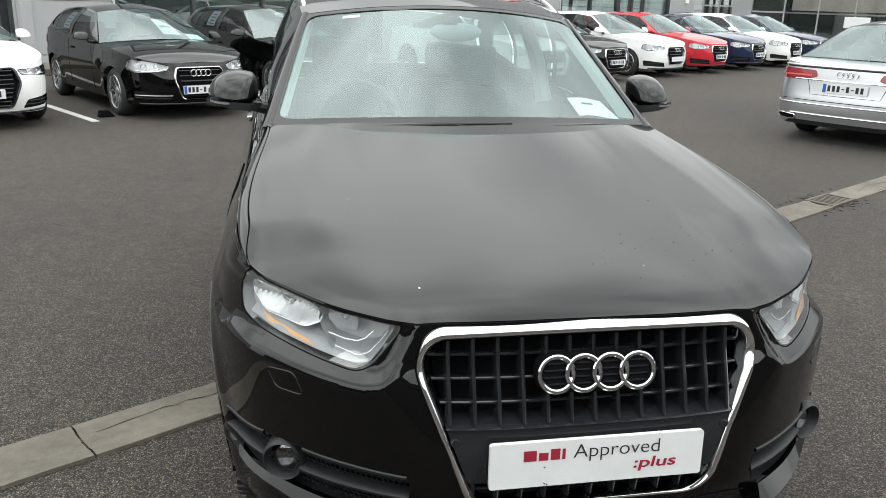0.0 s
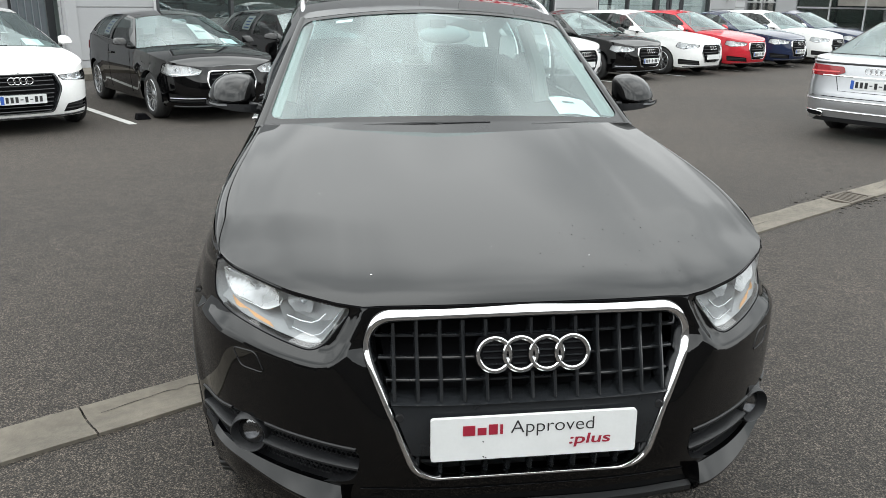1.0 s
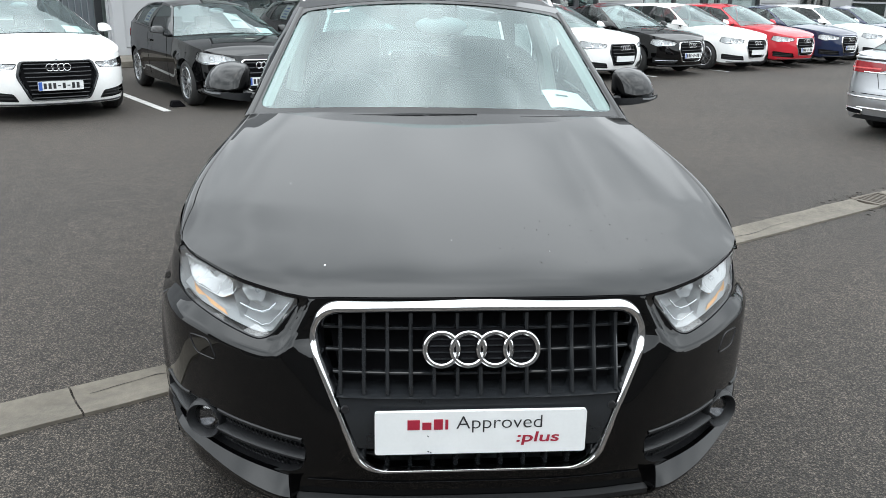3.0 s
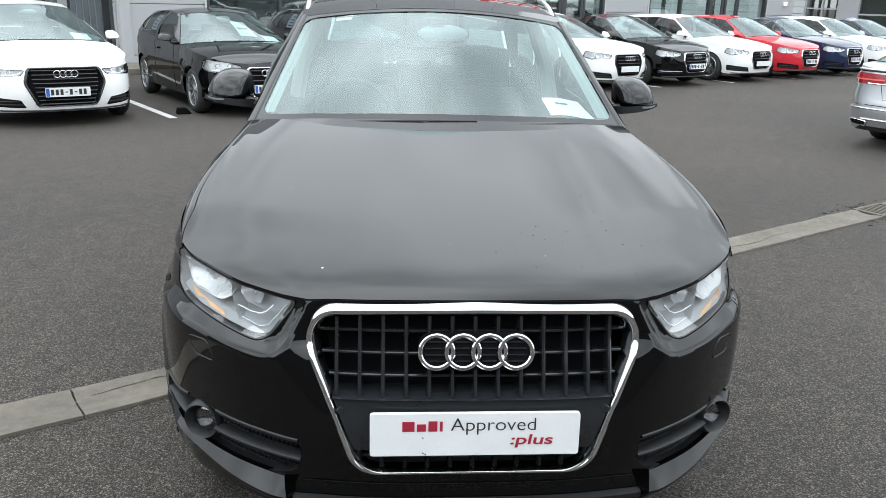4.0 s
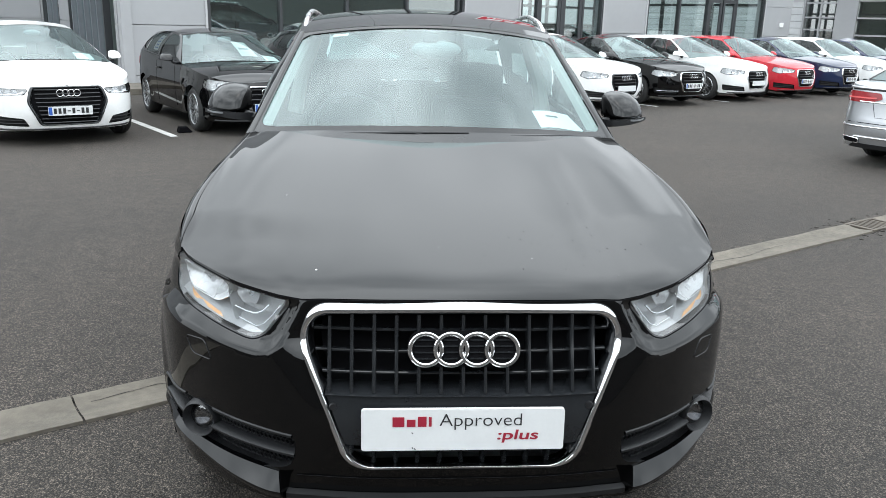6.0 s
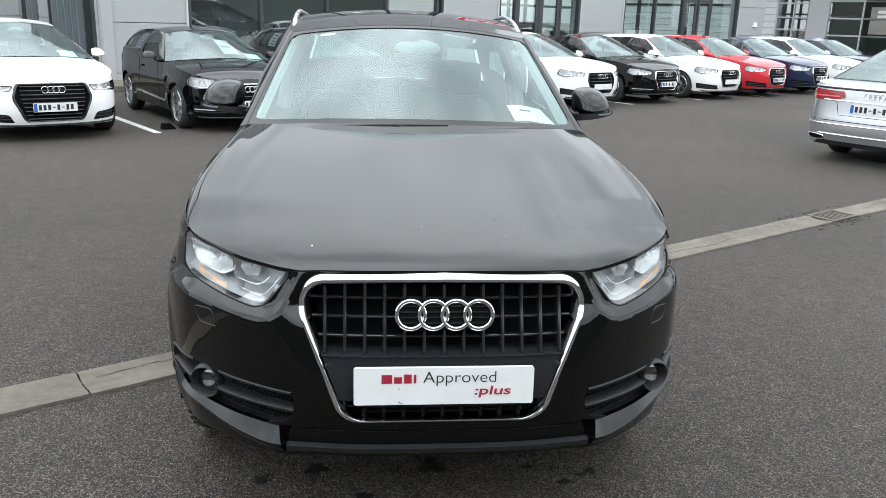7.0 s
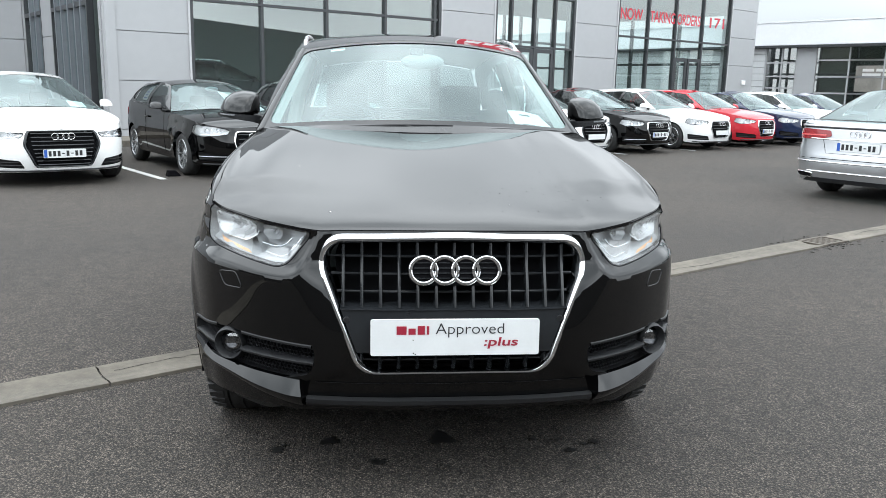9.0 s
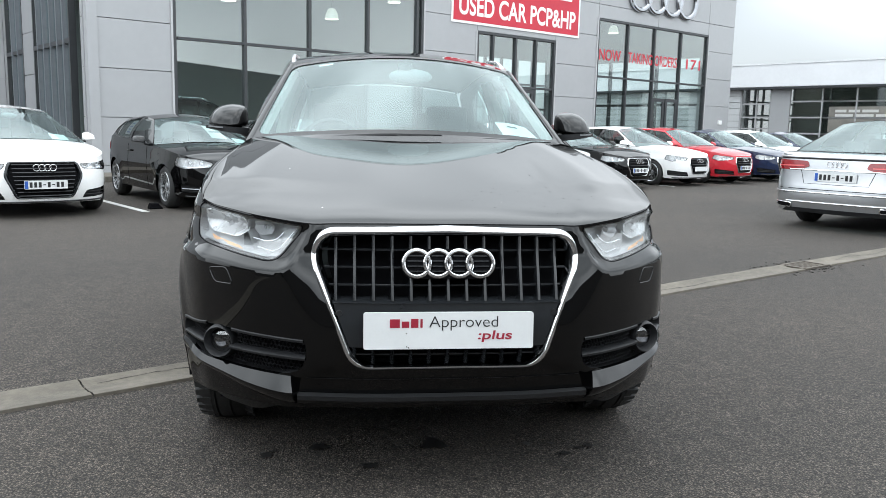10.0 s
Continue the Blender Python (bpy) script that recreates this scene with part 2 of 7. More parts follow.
def thing(name, label, category, m=None, group="", kind=""):
    ob = new(name)
    ob.empty_display_size = 0.1
    if m is not None:
        ob.matrix_world = m
    return tagged(ob, label, category, group, kind)


def box(bm, x0, x1, y0, y1, z0, z1, bevel=0.0, turn=None):
    r = bmesh.ops.create_cube(bm, size=1, matrix=Matrix.Translation(((x0 + x1) / 2, (y0 + y1) / 2, (z0 + z1) / 2)) @ Matrix.Diagonal((x1 - x0, y1 - y0, z1 - z0, 1)))
    if bevel:
        es = {e for v in r["verts"] for e in v.link_edges}
        bmesh.ops.bevel(bm, geom=list(es), offset=bevel, segments=2, affect="EDGES", profile=0.6)
    return bm


def boxed(*a, **k):
    return box(bmesh.new(), *a, **k)


def tube(bm, points, radius, sides=8, closed=False):
    """A round bar along points; radius may be a list."""
    pts = [Vector(p) for p in points]
    rings = []
    for i, p in enumerate(pts):
        a = pts[i - 1] if (i or closed) else p
        b = pts[(i + 1) % len(pts)] if (i < len(pts) - 1 or closed) else p
        d = (b - a).normalized()
        side = d.cross(Vector((0, 0, 1)))
        if side.length < 0.05:
            side = d.cross(Vector((0, 1, 0)))
        side.normalize()
        up = side.cross(d)
        r = radius[i] if isinstance(radius, (list, tuple)) else radius
        rings.append([bm.verts.new(p + r * (math.cos(k * math.tau / sides) * side + math.sin(k * math.tau / sides) * up)) for k in range(sides)])
    n = len(rings)
    for i in range(n if closed else n - 1):
        a, b = rings[i], rings[(i + 1) % n]
        for k in range(sides):
            bm.faces.new((a[k], a[(k + 1) % sides], b[(k + 1) % sides], b[k]))
    if not closed:
        bm.faces.new(rings[0][::-1]), bm.faces.new(rings[-1])
    return bm


def grid_mesh(rows, bm=None, closed_u=False):
    """Quads over rows of points."""
    bm = bm or bmesh.new()
    vs = [[bm.verts.new(p) for p in row] for row in rows]
    for a, b in zip(vs, vs[1:]):
        m = len(a)
        for k in range(m if closed_u else m - 1):
            try:
                bm.faces.new((a[k], a[(k + 1) % m], b[(k + 1) % m], b[k]))
            except ValueError:
                pass
    return bm


def inside(poly, x, y):
    hit = False
    for (x0, y0), (x1, y1) in zip(poly, poly[1:] + poly[:1]):
        if (y0 > y) != (y1 > y) and x < (x1 - x0) * (y - y0) / (y1 - y0) + x0:
            hit = not hit
    return hit


def inside_many(poly, pts):
    q = np.asarray(pts, float).reshape(-1, 2)
    hit = np.zeros(len(q), bool)
    for (x0, y0), (x1, y1) in zip(poly, poly[1:] + poly[:1]):
        if y0 != y1:
            hit ^= ((y0 > q[:, 1]) != (y1 > q[:, 1])) & (q[:, 0] < (x1 - x0) * (q[:, 1] - y0) / (y1 - y0) + x0)
    return hit


def dense(poly, step):
    out = []
    for (x0, y0), (x1, y1) in zip(poly, poly[1:] + poly[:1]):
        n = max(1, round(math.hypot(x1 - x0, y1 - y0) / step))
        out += [(x0 + (x1 - x0) * k / n, y0 + (y1 - y0) * k / n) for k in range(n)]
    return out


def dense_line(pts, step):
    """An open run of points, filled in to at most step apart."""
    out = [pts[0]]
    for (x0, y0), (x1, y1) in zip(pts, pts[1:]):
        n = max(1, math.ceil(math.hypot(x1 - x0, y1 - y0) / step))
        out += [(x0 + (x1 - x0) * k / n, y0 + (y1 - y0) * k / n) for k in range(1, n + 1)]
    return out


def rounded(poly, r, n=4):
    """A polygon with its corners rounded off."""
    out = []
    for i, p in enumerate(poly):
        a, b, c = Vector(poly[i - 1]), Vector(p), Vector(poly[(i + 1) % len(poly)])
        ri = r[i] if isinstance(r, (list, tuple)) else r
        p0 = b + (a - b).normalized() * min(ri, (a - b).length * 0.45)
        p1 = b + (c - b).normalized() * min(ri, (c - b).length * 0.45)
        for k in range(n + 1):
            t = k / n
            q = (1 - t) ** 2 * p0 + 2 * t * (1 - t) * b + t * t * p1
            out.append((q.x, q.y))
    return out


def softened(pts, closed=False, turns=2):
    """A run of points with its corners cut off step by step."""
    for _ in range(turns):
        out = [] if closed else [pts[0]]
        for (x0, y0), (x1, y1) in zip(pts, pts[1:] + pts[:1] if closed else pts[1:]):
            out += [(0.8 * x0 + 0.2 * x1, 0.8 * y0 + 0.2 * y1), (0.2 * x0 + 0.8 * x1, 0.2 * y0 + 0.8 * y1)]
        pts = out if closed else out + [pts[-1]]
    return pts


def patch(poly, func, step=0.05, holes=(), thick=0.0, bm=None, lines=()):
    """A surface over the plane polygon poly, less its holes, laid by func(u, v, depth); thick adds a skirt inwards."""
    from mathutils.geometry import delaunay_2d_cdt
    loops = [dense(list(poly), step)] + [dense(list(h), step) for h in holes]
    pts, edges = [], []
    for lp in loops:
        k = len(pts)
        pts += lp
        edges += [(k + i, k + (i + 1) % len(lp)) for i in range(len(lp))]
    for ln in lines:
        k = len(pts)
        pts += ln
        edges += [(k + i, k + i + 1) for i in range(len(ln) - 1)]
    us, vs_ = [p[0] for p in loops[0]], [p[1] for p in loops[0]]
    gu = np.arange(min(us) + step / 2, max(us), step)
    gv = np.arange(min(vs_) + step / 2, max(vs_), step)
    allp = np.array(pts)
    spots = np.array([(a, b) for a in gu for b in gv]).reshape(-1, 2)
    keep = inside_many(loops[0], spots)
    for h in loops[1:]:
        keep &= ~inside_many(h, spots)
    for a, b in spots[keep]:
        if np.min(np.abs(allp - (a, b)).max(1)) > step * 0.45:
            pts.append((float(a), float(b)))
    co, _, faces, *_ = delaunay_2d_cdt([Vector(p) for p in pts], edges, [], 0, 1e-6)
    bm = bm or bmesh.new()
    vert = {}

    def at(i):
        if i not in vert:
            vert[i] = bm.verts.new(func(co[i][0], co[i][1], 0.0))
        return vert[i]

    mids = [(sum(co[i][0] for i in f) / len(f), sum(co[i][1] for i in f) / len(f)) for f in faces]
    good = inside_many(loops[0], mids)
    for h in loops[1:]:
        good &= ~inside_many(h, mids)
    for f, ok in zip(faces, good):
        if ok:
            bm.faces.new([at(i) for i in f])
    if thick:
        for lp in loops:
            top = [bm.verts.new(func(a, b, 0.0)) for a, b in lp]
            low = [bm.verts.new(func(a, b, thick)) for a, b in lp]
            for k in range(len(lp)):
                j = (k + 1) % len(lp)
                bm.faces.new((top[k], top[j], low[j], low[k]))
        bmesh.ops.remove_doubles(bm, verts=bm.verts, dist=1e-5)
    bmesh.ops.recalc_face_normals(bm, faces=bm.faces)
    return bm


def catmull(points, n=8):
    p = [Vector(q) for q in points]
    p = [2 * p[0] - p[1]] + p + [2 * p[-1] - p[-2]]
    out = []
    for i in range(1, len(p) - 2):
        for k in range(n):
            t = k / n
            a, b, c, d = p[i - 1], p[i], p[i + 1], p[i + 2]
            out.append(0.5 * (2 * b + (c - a) * t + (2 * a - 5 * b + 4 * c - d) * t * t + (3 * b - a - 3 * c + d) * t ** 3))
    return out + [p[-2]]


def table(pairs):
    xs, ys = [p[0] for p in pairs], [p[1] for p in pairs]
    return lambda x: float(np.interp(x, xs, ys))


def smooth_table(pairs):
    c = catmull([(a, b) for a, b in pairs], 10)
    xs, ys = [p.x for p in c], [p.y for p in c]
    return lambda x: float(np.interp(x, xs, ys))


def mirrored(bm):
    """Adds the half at -x."""
    geom = bm.verts[:] + bm.edges[:] + bm.faces[:]
    made = bmesh.ops.duplicate(bm, geom=geom)["geom"]
    vs = [v for v in made if isinstance(v, bmesh.types.BMVert)]
    for v in vs:
        v.co.x = -v.co.x
    bmesh.ops.reverse_faces(bm, faces=[f for f in made if isinstance(f, bmesh.types.BMFace)])
    bmesh.ops.remove_doubles(bm, verts=bm.verts, dist=0.0012)
    return bm


def flipped(bm):
    for v in bm.verts:
        v.co.x = -v.co.x
    bmesh.ops.reverse_faces(bm, faces=bm.faces)
    return bm


def lathe(profile, n=28, bm=None):
    """A body of turn about the x axis, from (x, radius) pairs."""
    return grid_mesh([[(x, r * math.cos(k * math.tau / n), r * math.sin(k * math.tau / n)) for k in range(n)] for x, r in profile], bm, True)


def text_mesh(body, size, depth=0.0, bold=0.0, spread=1.0):
    """Lettering in the built-in font, as a bmesh in the xy plane with its lower left corner at 0, 0."""
    cu = bpy.data.curves.new("lettering", "FONT")
    cu.body, cu.size, cu.extrude, cu.offset, cu.space_character = body, size, depth, bold, spread
    ob = bpy.data.objects.new("lettering", cu)
    scene.collection.objects.link(ob)
    me = bpy.data.meshes.new_from_object(ob.evaluated_get(bpy.context.evaluated_depsgraph_get()))
    bm = bmesh.new()
    bm.from_mesh(me)
    bpy.data.objects.remove(ob)
    bpy.data.curves.remove(cu)
    bpy.data.meshes.remove(me)
    lo = [min(v.co[i] for v in bm.verts) for i in (0, 1)]
    for v in bm.verts:
        v.co.x -= lo[0]
        v.co.y -= lo[1]
    return bm


def fitted(bm, width, height):
    w, h = max(v.co.x for v in bm.verts), max(v.co.y for v in bm.verts)
    for v in bm.verts:
        v.co.x *= width / w
        v.co.y *= height / h
    return bm


# ---- ground ----
TURN_ROW = 32.0
DROP = 0.0975  # the yard falls gently from the drain to the bays
ROW = pose(-3.0, 9.57, -DROP, 0, 0, TURN_ROW)  # along the bays, towards the building, up
YARD = ROW @ Matrix.Scale(1.075, 4)
DRAIN = pose(-1.676, 0.94, 0, 0, 0, 30.5)


def ground():
    bm = bmesh.new()
    ss = [-900, -60, -20, -10, -5, 0, 5, 10, 15, 20, 30, 60, 900]
    vs = [-900, -60, -20, -12, -8, -7.2] + [-7.0 + 0.5 * k for k in range(14)] + [0.5, 8, 20, 60, 900]

    def fall(v):
        t = min(1, max(0, (v + 6.9) / 6.0))
        return DROP * (1 - t * t * (3 - 2 * t))

    grid_mesh([[ROW @ Vector((x, y, fall(y))) for x in ss] for y in vs], bm)
    ob = part("ground", bm, ASPHALT, smooth=True)
    tagged(ob, "dark grey worn asphalt with pale stone chips", "asphalt", kind="structure")


def drain():
    """A dished concrete channel in cast lengths, with an iron grating let into it."""
    d = thing("drain_channel", "pale worn concrete drainage channel across the asphalt", "drain", DRAIN, kind="structure")
    stops = [-14.7, -11.7, -8.7, -5.7, -2.65, 0.36, 3.3, 6.37, 6.81, 9.9, 12.9, 15.9, 18.9, 21.9, 24.9, 27.9, 30.9, 33.9]
    random.seed(5)
    for a, b in zip(stops, stops[1:]):
        if abs(a - 6.37) < 0.01:
            continue
        n = max(6, int((b - a) / 0.12))
        rows = []
        for k in range(n + 1):
            x = a + 0.004 + (b - a - 0.008) * k / n
            j = [0.006 * noise.noise(Vector((x * 3.1, q, 0))) for q in range(6)]
            rows.append([(x, -0.004 + j[0], -0.01), (x, -0.002 + j[0], 0.014), (x, 0.035 + j[1], 0.015 + 0.2 * j[2]), (x, 0.065 + j[1], 0.008), (x, 0.125, 0.0035 + abs(j[3]) * 0.3), (x, 0.185 + j[4], 0.009), (x, 0.205 + j[4], 0.017 + 0.2 * j[2]), (x, 0.248 + j[5] * 1.6, 0.015), (x, 0.252 + j[5] * 1.6, -0.01)])
        bm = grid_mesh(rows)
        bmesh.ops.holes_fill(bm, edges=bm.edges, sides=20)
        part("channel_length", bm, CONCRETE, d, smooth=True)
    # cracks along the worn concrete
    for x0, x1, yc, sd in ((0.42, 1.55, 0.16, 2), (-1.9, -0.9, 0.08, 5), (4.3, 5.3, 0.12, 8), (7.2, 8.4, 0.15, 11)):
        bm = bmesh.new()
        pts = []
        for k in range(26):
            x = x0 + (x1 - x0) * k / 25
            y = yc + 0.05 * noise.noise(Vector((x * 2.2, sd, 0))) + 0.012 * noise.noise(Vector((x * 17, sd, 1)))
            pts.append((x, y, 0.0075 + 0.006 * abs(y - 0.125) / 0.1))
        tube(bm, pts, [0.0007 + 0.0022 * abs(noise.noise(Vector((k * 0.6, sd, 7)))) for k in range(26)], 5)
        part("crack", bm, STAIN, d)
    g = thing("drain_grating", "rusty iron gully grating in the concrete channel", "grating", DRAIN)
    bm = bmesh.new()
    for a, b, c, e in ((6.38, 6.80, 0.0, 0.03), (6.38, 6.80, 0.23, 0.26), (6.38, 6.41, 0.03, 0.23), (6.77, 6.80, 0.03, 0.23)):
        box(bm, a, b, c, e, 0.0, 0.018, 0.003)
    part("grating_frame", bm, IRON, g)
    for k in range(7):
        x = 6.42 + k * 0.05
        part("grating_bar", boxed(x, x + 0.026, 0.03, 0.23, 0.002, 0.014, 0.003), IRON, g)
    # thin black sheet below the bars, its colour standing for the pit's shade
    bm = boxed(6.41, 6.77, 0.03, 0.23, 0.0005, 0.002)
    part("grating_pit", bm, DARK, g)
    # patched asphalt rubble beside the grating
    bm = bmesh.new()
    random.seed(9)
    for k in range(110):
        x, y, r = 6.25 + random.gauss(0.33, 0.25), random.choice((-0.05, 0.31)) + random.gauss(0, 0.05), 0.004 + 0.011 * random.random()
        bmesh.ops.create_icosphere(bm, subdivisions=1, radius=r, matrix=Matrix.Translation((x, y, r * 0.3)) @ Matrix.Rotation(random.random() * 3, 4, 'Z') @ Matrix.Diagonal((1.5, 0.8, 0.4, 1)))
    st = part("stone_chips", bm, ASPHALT)
    tagged(st, "loose dark stone chips round the grating", "stones", kind="stuff")
    st.matrix_world = DRAIN


def bay_lines():
    for k in range(-3, 12):
        bm = bmesh.new()
        n = 24
        rows = []
        for i in range(n + 1):
            v = -0.02 + 4.9 * i / n
            j = 0.006 * noise.noise(Vector((v * 4, k, 3)))
            rows.append([(2.4 * k - 0.05 + j, v, 0.004), (2.4 * k + 0.05 + j, v, 0.004)])
        grid_mesh(rows, bm)
        ob = part("bay_line", bm, LINE)
        ob.matrix_world = YARD
        tagged(ob, "worn white painted parking bay line on asphalt", "road marking", "bay lines", "structure")


def oil_stain(x, y, w, h, seed):
    random.seed(seed)
    bm = bmesh.new()
    n = 26
    c = bm.verts.new((x, y, 0.0045))
    ring = []
    for k in range(n):
        t = k * math.tau / n
        f = 0.55 + 0.75 * random.random()
        ring.append(bm.verts.new((x + w / 2 * f * math.cos(t), y + h / 2 * f * math.sin(t), 0.0045)))
    for k in range(n):
        bm.faces.new((c, ring[k], ring[(k + 1) % n]))
    ob = part("oil_stain", bm, STAIN)
    tagged(ob, "small black oil stain on asphalt before the car", "stain", "oil stains", "structure")


ground()
drain()
bay_lines()
for n_, (x_, y_, w_, h_) in enumerate(((-0.584, 0.436, 0.045, 0.05), (-0.56, 0.47, 0.03, 0.02), (-0.398, 0.495, 0.07, 0.07), (-0.22, 0.315, 0.065, 0.05), (0.025, 0.495, 0.11, 0.10), (-0.12, 0.47, 0.03, 0.02), (0.375, 0.466, 0.03, 0.035), (0.495, 0.365, 0.05, 0.035), (0.56, 0.41, 0.04, 0.02), (0.604, 0.43, 0.04, 0.04), (0.47, 0.46, 0.03, 0.02))):
    oil_stain(x_, y_, w_, h_, n_)

# ---- building ----
FV = 7.2  # the facade's distance from the ends of the bay lines


def rowed(x, y, z=0.0):
    return YARD @ Vector((x, y, z))


def building():
    wall = thing("wall_showroom", "grey metal-clad showroom facade with tall glazing", "wall", YARD, kind="structure")
    joints = [0.24 + 1.03 * k for k in range(0, 8)]
    openings = [(3.27, 10.3, 0.05, 5.3), (12.3, 15.65, 0.05, 4.03), (17.7, 24.2, 0.05, 4.95)]
    rows = list(zip([0.0] + joints, joints))
    stops = [1.66, 3.27, 6.8, 10.3, 12.3, 15.65, 17.7, 21.0, 24.2, 26.0]
    # backing behind the panels
    for s0, s1, z0, z1 in ((1.5, 3.27, 0, 7.45), (3.27, 10.3, 5.3, 7.45), (10.3, 12.3, 0, 7.45), (12.3, 15.65, 4.03, 7.45), (15.65, 17.7, 0, 7.45), (17.7, 24.2, 4.95, 7.45), (24.2, 26.0, 0, 7.45)):
        part("backing", boxed(s0, s1, FV + 0.03, FV + 0.3, z0, z1), PANEL_DARK, wall)
    for z0, z1 in rows:
        for s0, s1 in zip(stops, stops[1:]):
            a, b = z0, z1
            for o0, o1, oz0, oz1 in openings:
                if s0 >= o0 - 0.01 and s1 <= o1 + 0.01:
                    if z1 <= oz1 + 0.02:
                        a = b
                    else:
                        a = max(z0, oz1)
            if b - a < 0.06:
                continue
            part("cladding_panel", boxed(s0 + 0.006, s1 - 0.006, FV - 0.02, FV + 0.03, a + 0.008, b - 0.008, 0.004), PANEL, wall)
    # windows
    for n, ((s0, s1, z0, z1), mull, trans) in enumerate(zip(openings, ([5.0, 6.74, 8.48, 10.1], [12.96, 13.91, 14.79], [19.33, 20.86, 22.47]), ([3.05], [2.5], [3.05])), 1):
        win = thing(f"window_{n}", "dark-framed full-height showroom window", "window", YARD, kind="structure")
        bm = bmesh.new()
        for a, b, c, d in ((s0, s0 + 0.07, z0, z1), (s1 - 0.07, s1, z0, z1), (s0 + 0.07, s1 - 0.07, z1 - 0.07, z1), (s0 + 0.07, s1 - 0.07, z0, z0 + 0.12)):
            box(bm, a, b, FV - 0.035, FV + 0.12, c, d)
        part("window_frame", bm, FRAME, win)
        part("reveal", box(boxed(s0 - 0.05, s0 - 0.004, FV - 0.05, FV + 0.02, z0, z1), s1 + 0.004, s1 + 0.05, FV - 0.05, FV + 0.02, z0, z1), CREAM, win)
        cuts = [s0 + 0.07] + mull + [s1 - 0.07]
        for m in mull:
            part("mullion", boxed(m - 0.035, m + 0.035, FV - 0.03, FV + 0.11, z0 + 0.12, z1 - 0.07), FRAME, win)
        zs = [z0 + 0.12] + trans + [z1 - 0.07]
        for t in trans:
            for a, b in zip(cuts, cuts[1:]):
                part("transom", boxed(a + 0.035, b - 0.035, FV - 0.025, FV + 0.1, t - 0.03, t + 0.03), FRAME, win)
        for a, b in zip(cuts, cuts[1:]):
            for c, d in zip(zs, zs[1:]):
                g = part("pane", boxed(a + 0.02, b - 0.02, FV + 0.03, FV + 0.05, c + 0.02, d - 0.02), SHOP_GLASS, win)
                g.visible_shadow = False
        # entrance leaves with broad frames
        for d0, d1 in {2: ((13.0, 13.87), (13.95, 14.75)), 3: ((20.9, 21.63), (21.69, 22.43))}.get(n, ()):
            leaf = part("door_leaf", boxed(d0, d0 + 0.11, FV - 0.02, FV + 0.025, 0.18, 2.46), FRAME, win, "grey glazed door leaf")
            part("door_stile", boxed(d1 - 0.11, d1, FV - 0.02, FV + 0.025, 0.18, 2.46), FRAME, leaf)
            for z0_, z1_ in ((0.18, 0.42), (2.34, 2.46), (1.05, 1.13)):
                part("door_rail", boxed(d0 + 0.11, d1 - 0.11, FV - 0.018, FV + 0.024, z0_, z1_), FRAME, leaf)
    # inner wall with a glazed rear front, roof and floor that close the block
    shell = thing("wall_rear", "pale inner wall of the showroom with rear windows", "wall", YARD, kind="structure")
    B = FV + 9.0
    for s0, s1, z0, z1 in ((1.5, 19.0, 0, 7.45), (19.0, 33.0, 0, 0.4), (19.0, 33.0, 4.4, 7.45)):
        part("wall_panel", boxed(s0, min(s1, 26.0), B, B + 0.2, z0, z1), INSIDE, shell)
    for s0 in [19.0 + 1.0 * k for k in range(8)]:
        part("mullion", boxed(s0 - 0.05, s0 + 0.05, B + 0.02, B + 0.14, 0.4 if s0 > 18 else 1.0, 4.4 if s0 > 18 else 3.2), FRAME, shell)
    for s0, s1, z in ((19.0, 26.0, 2.2), (19.0, 26.0, 3.3)):
        part("transom", boxed(s0, s1, B + 0.04, B + 0.12, z - 0.05, z + 0.05), FRAME, shell)
    for nm, b, mt in (("ceiling", (1.5, 26.0, FV + 0.31, FV + 8.99, 6.6, 6.8), INSIDE), ("floor", (1.75, 25.7, FV + 0.14, FV + 8.98, 0.01, 0.20), INFLOOR)):
        ob = part(nm, boxed(*b), mt)
        tagged(ob, {"ceiling": "plain showroom ceiling", "floor": "pale tiled showroom floor", "wall_end": "grey clad gable end of the showroom"}[nm], nm.split("_")[0], kind="structure")
        ob.matrix_world = YARD
    gable = thing("wall_gable", "grey clad gable end of the showroom with a glazed front", "wall", YARD, kind="structure")
    for v0, v1, z0, z1 in ((FV + 0.31, FV + 0.9, 0, 7.45), (FV + 8.6, FV + 9.2, 0, 7.45), (FV + 0.9, FV + 8.6, 0, 0.3), (FV + 0.9, FV + 8.6, 4.3, 7.45)):
        part("wall_panel", boxed(25.75, 26.0, v0, v1, z0, z1), PANEL, gable)
    for k in range(4):
        v = FV + 0.95 + 2.5 * k
        part("mullion", boxed(25.8, 25.95, v - 0.05, v + 0.05, 0.3, 4.3), FRAME, gable)
    for z in (2.4,):
        part("transom", boxed(25.82, 25.93, FV + 1.0, FV + 8.55, z - 0.05, z + 0.05), FRAME, gable)


building()


def lettered(name, body, s0, s1, z0, z1, v, mat, parent, bold=0.0):
    bm = fitted(text_mesh(body, 1.0, 0.0, bold), s1 - s0, z1 - z0)
    for p in bm.verts:
        p.co = Vector((s0 + p.co.x, v, z0 + p.co.y))
    return part(name, bm, mat, parent)


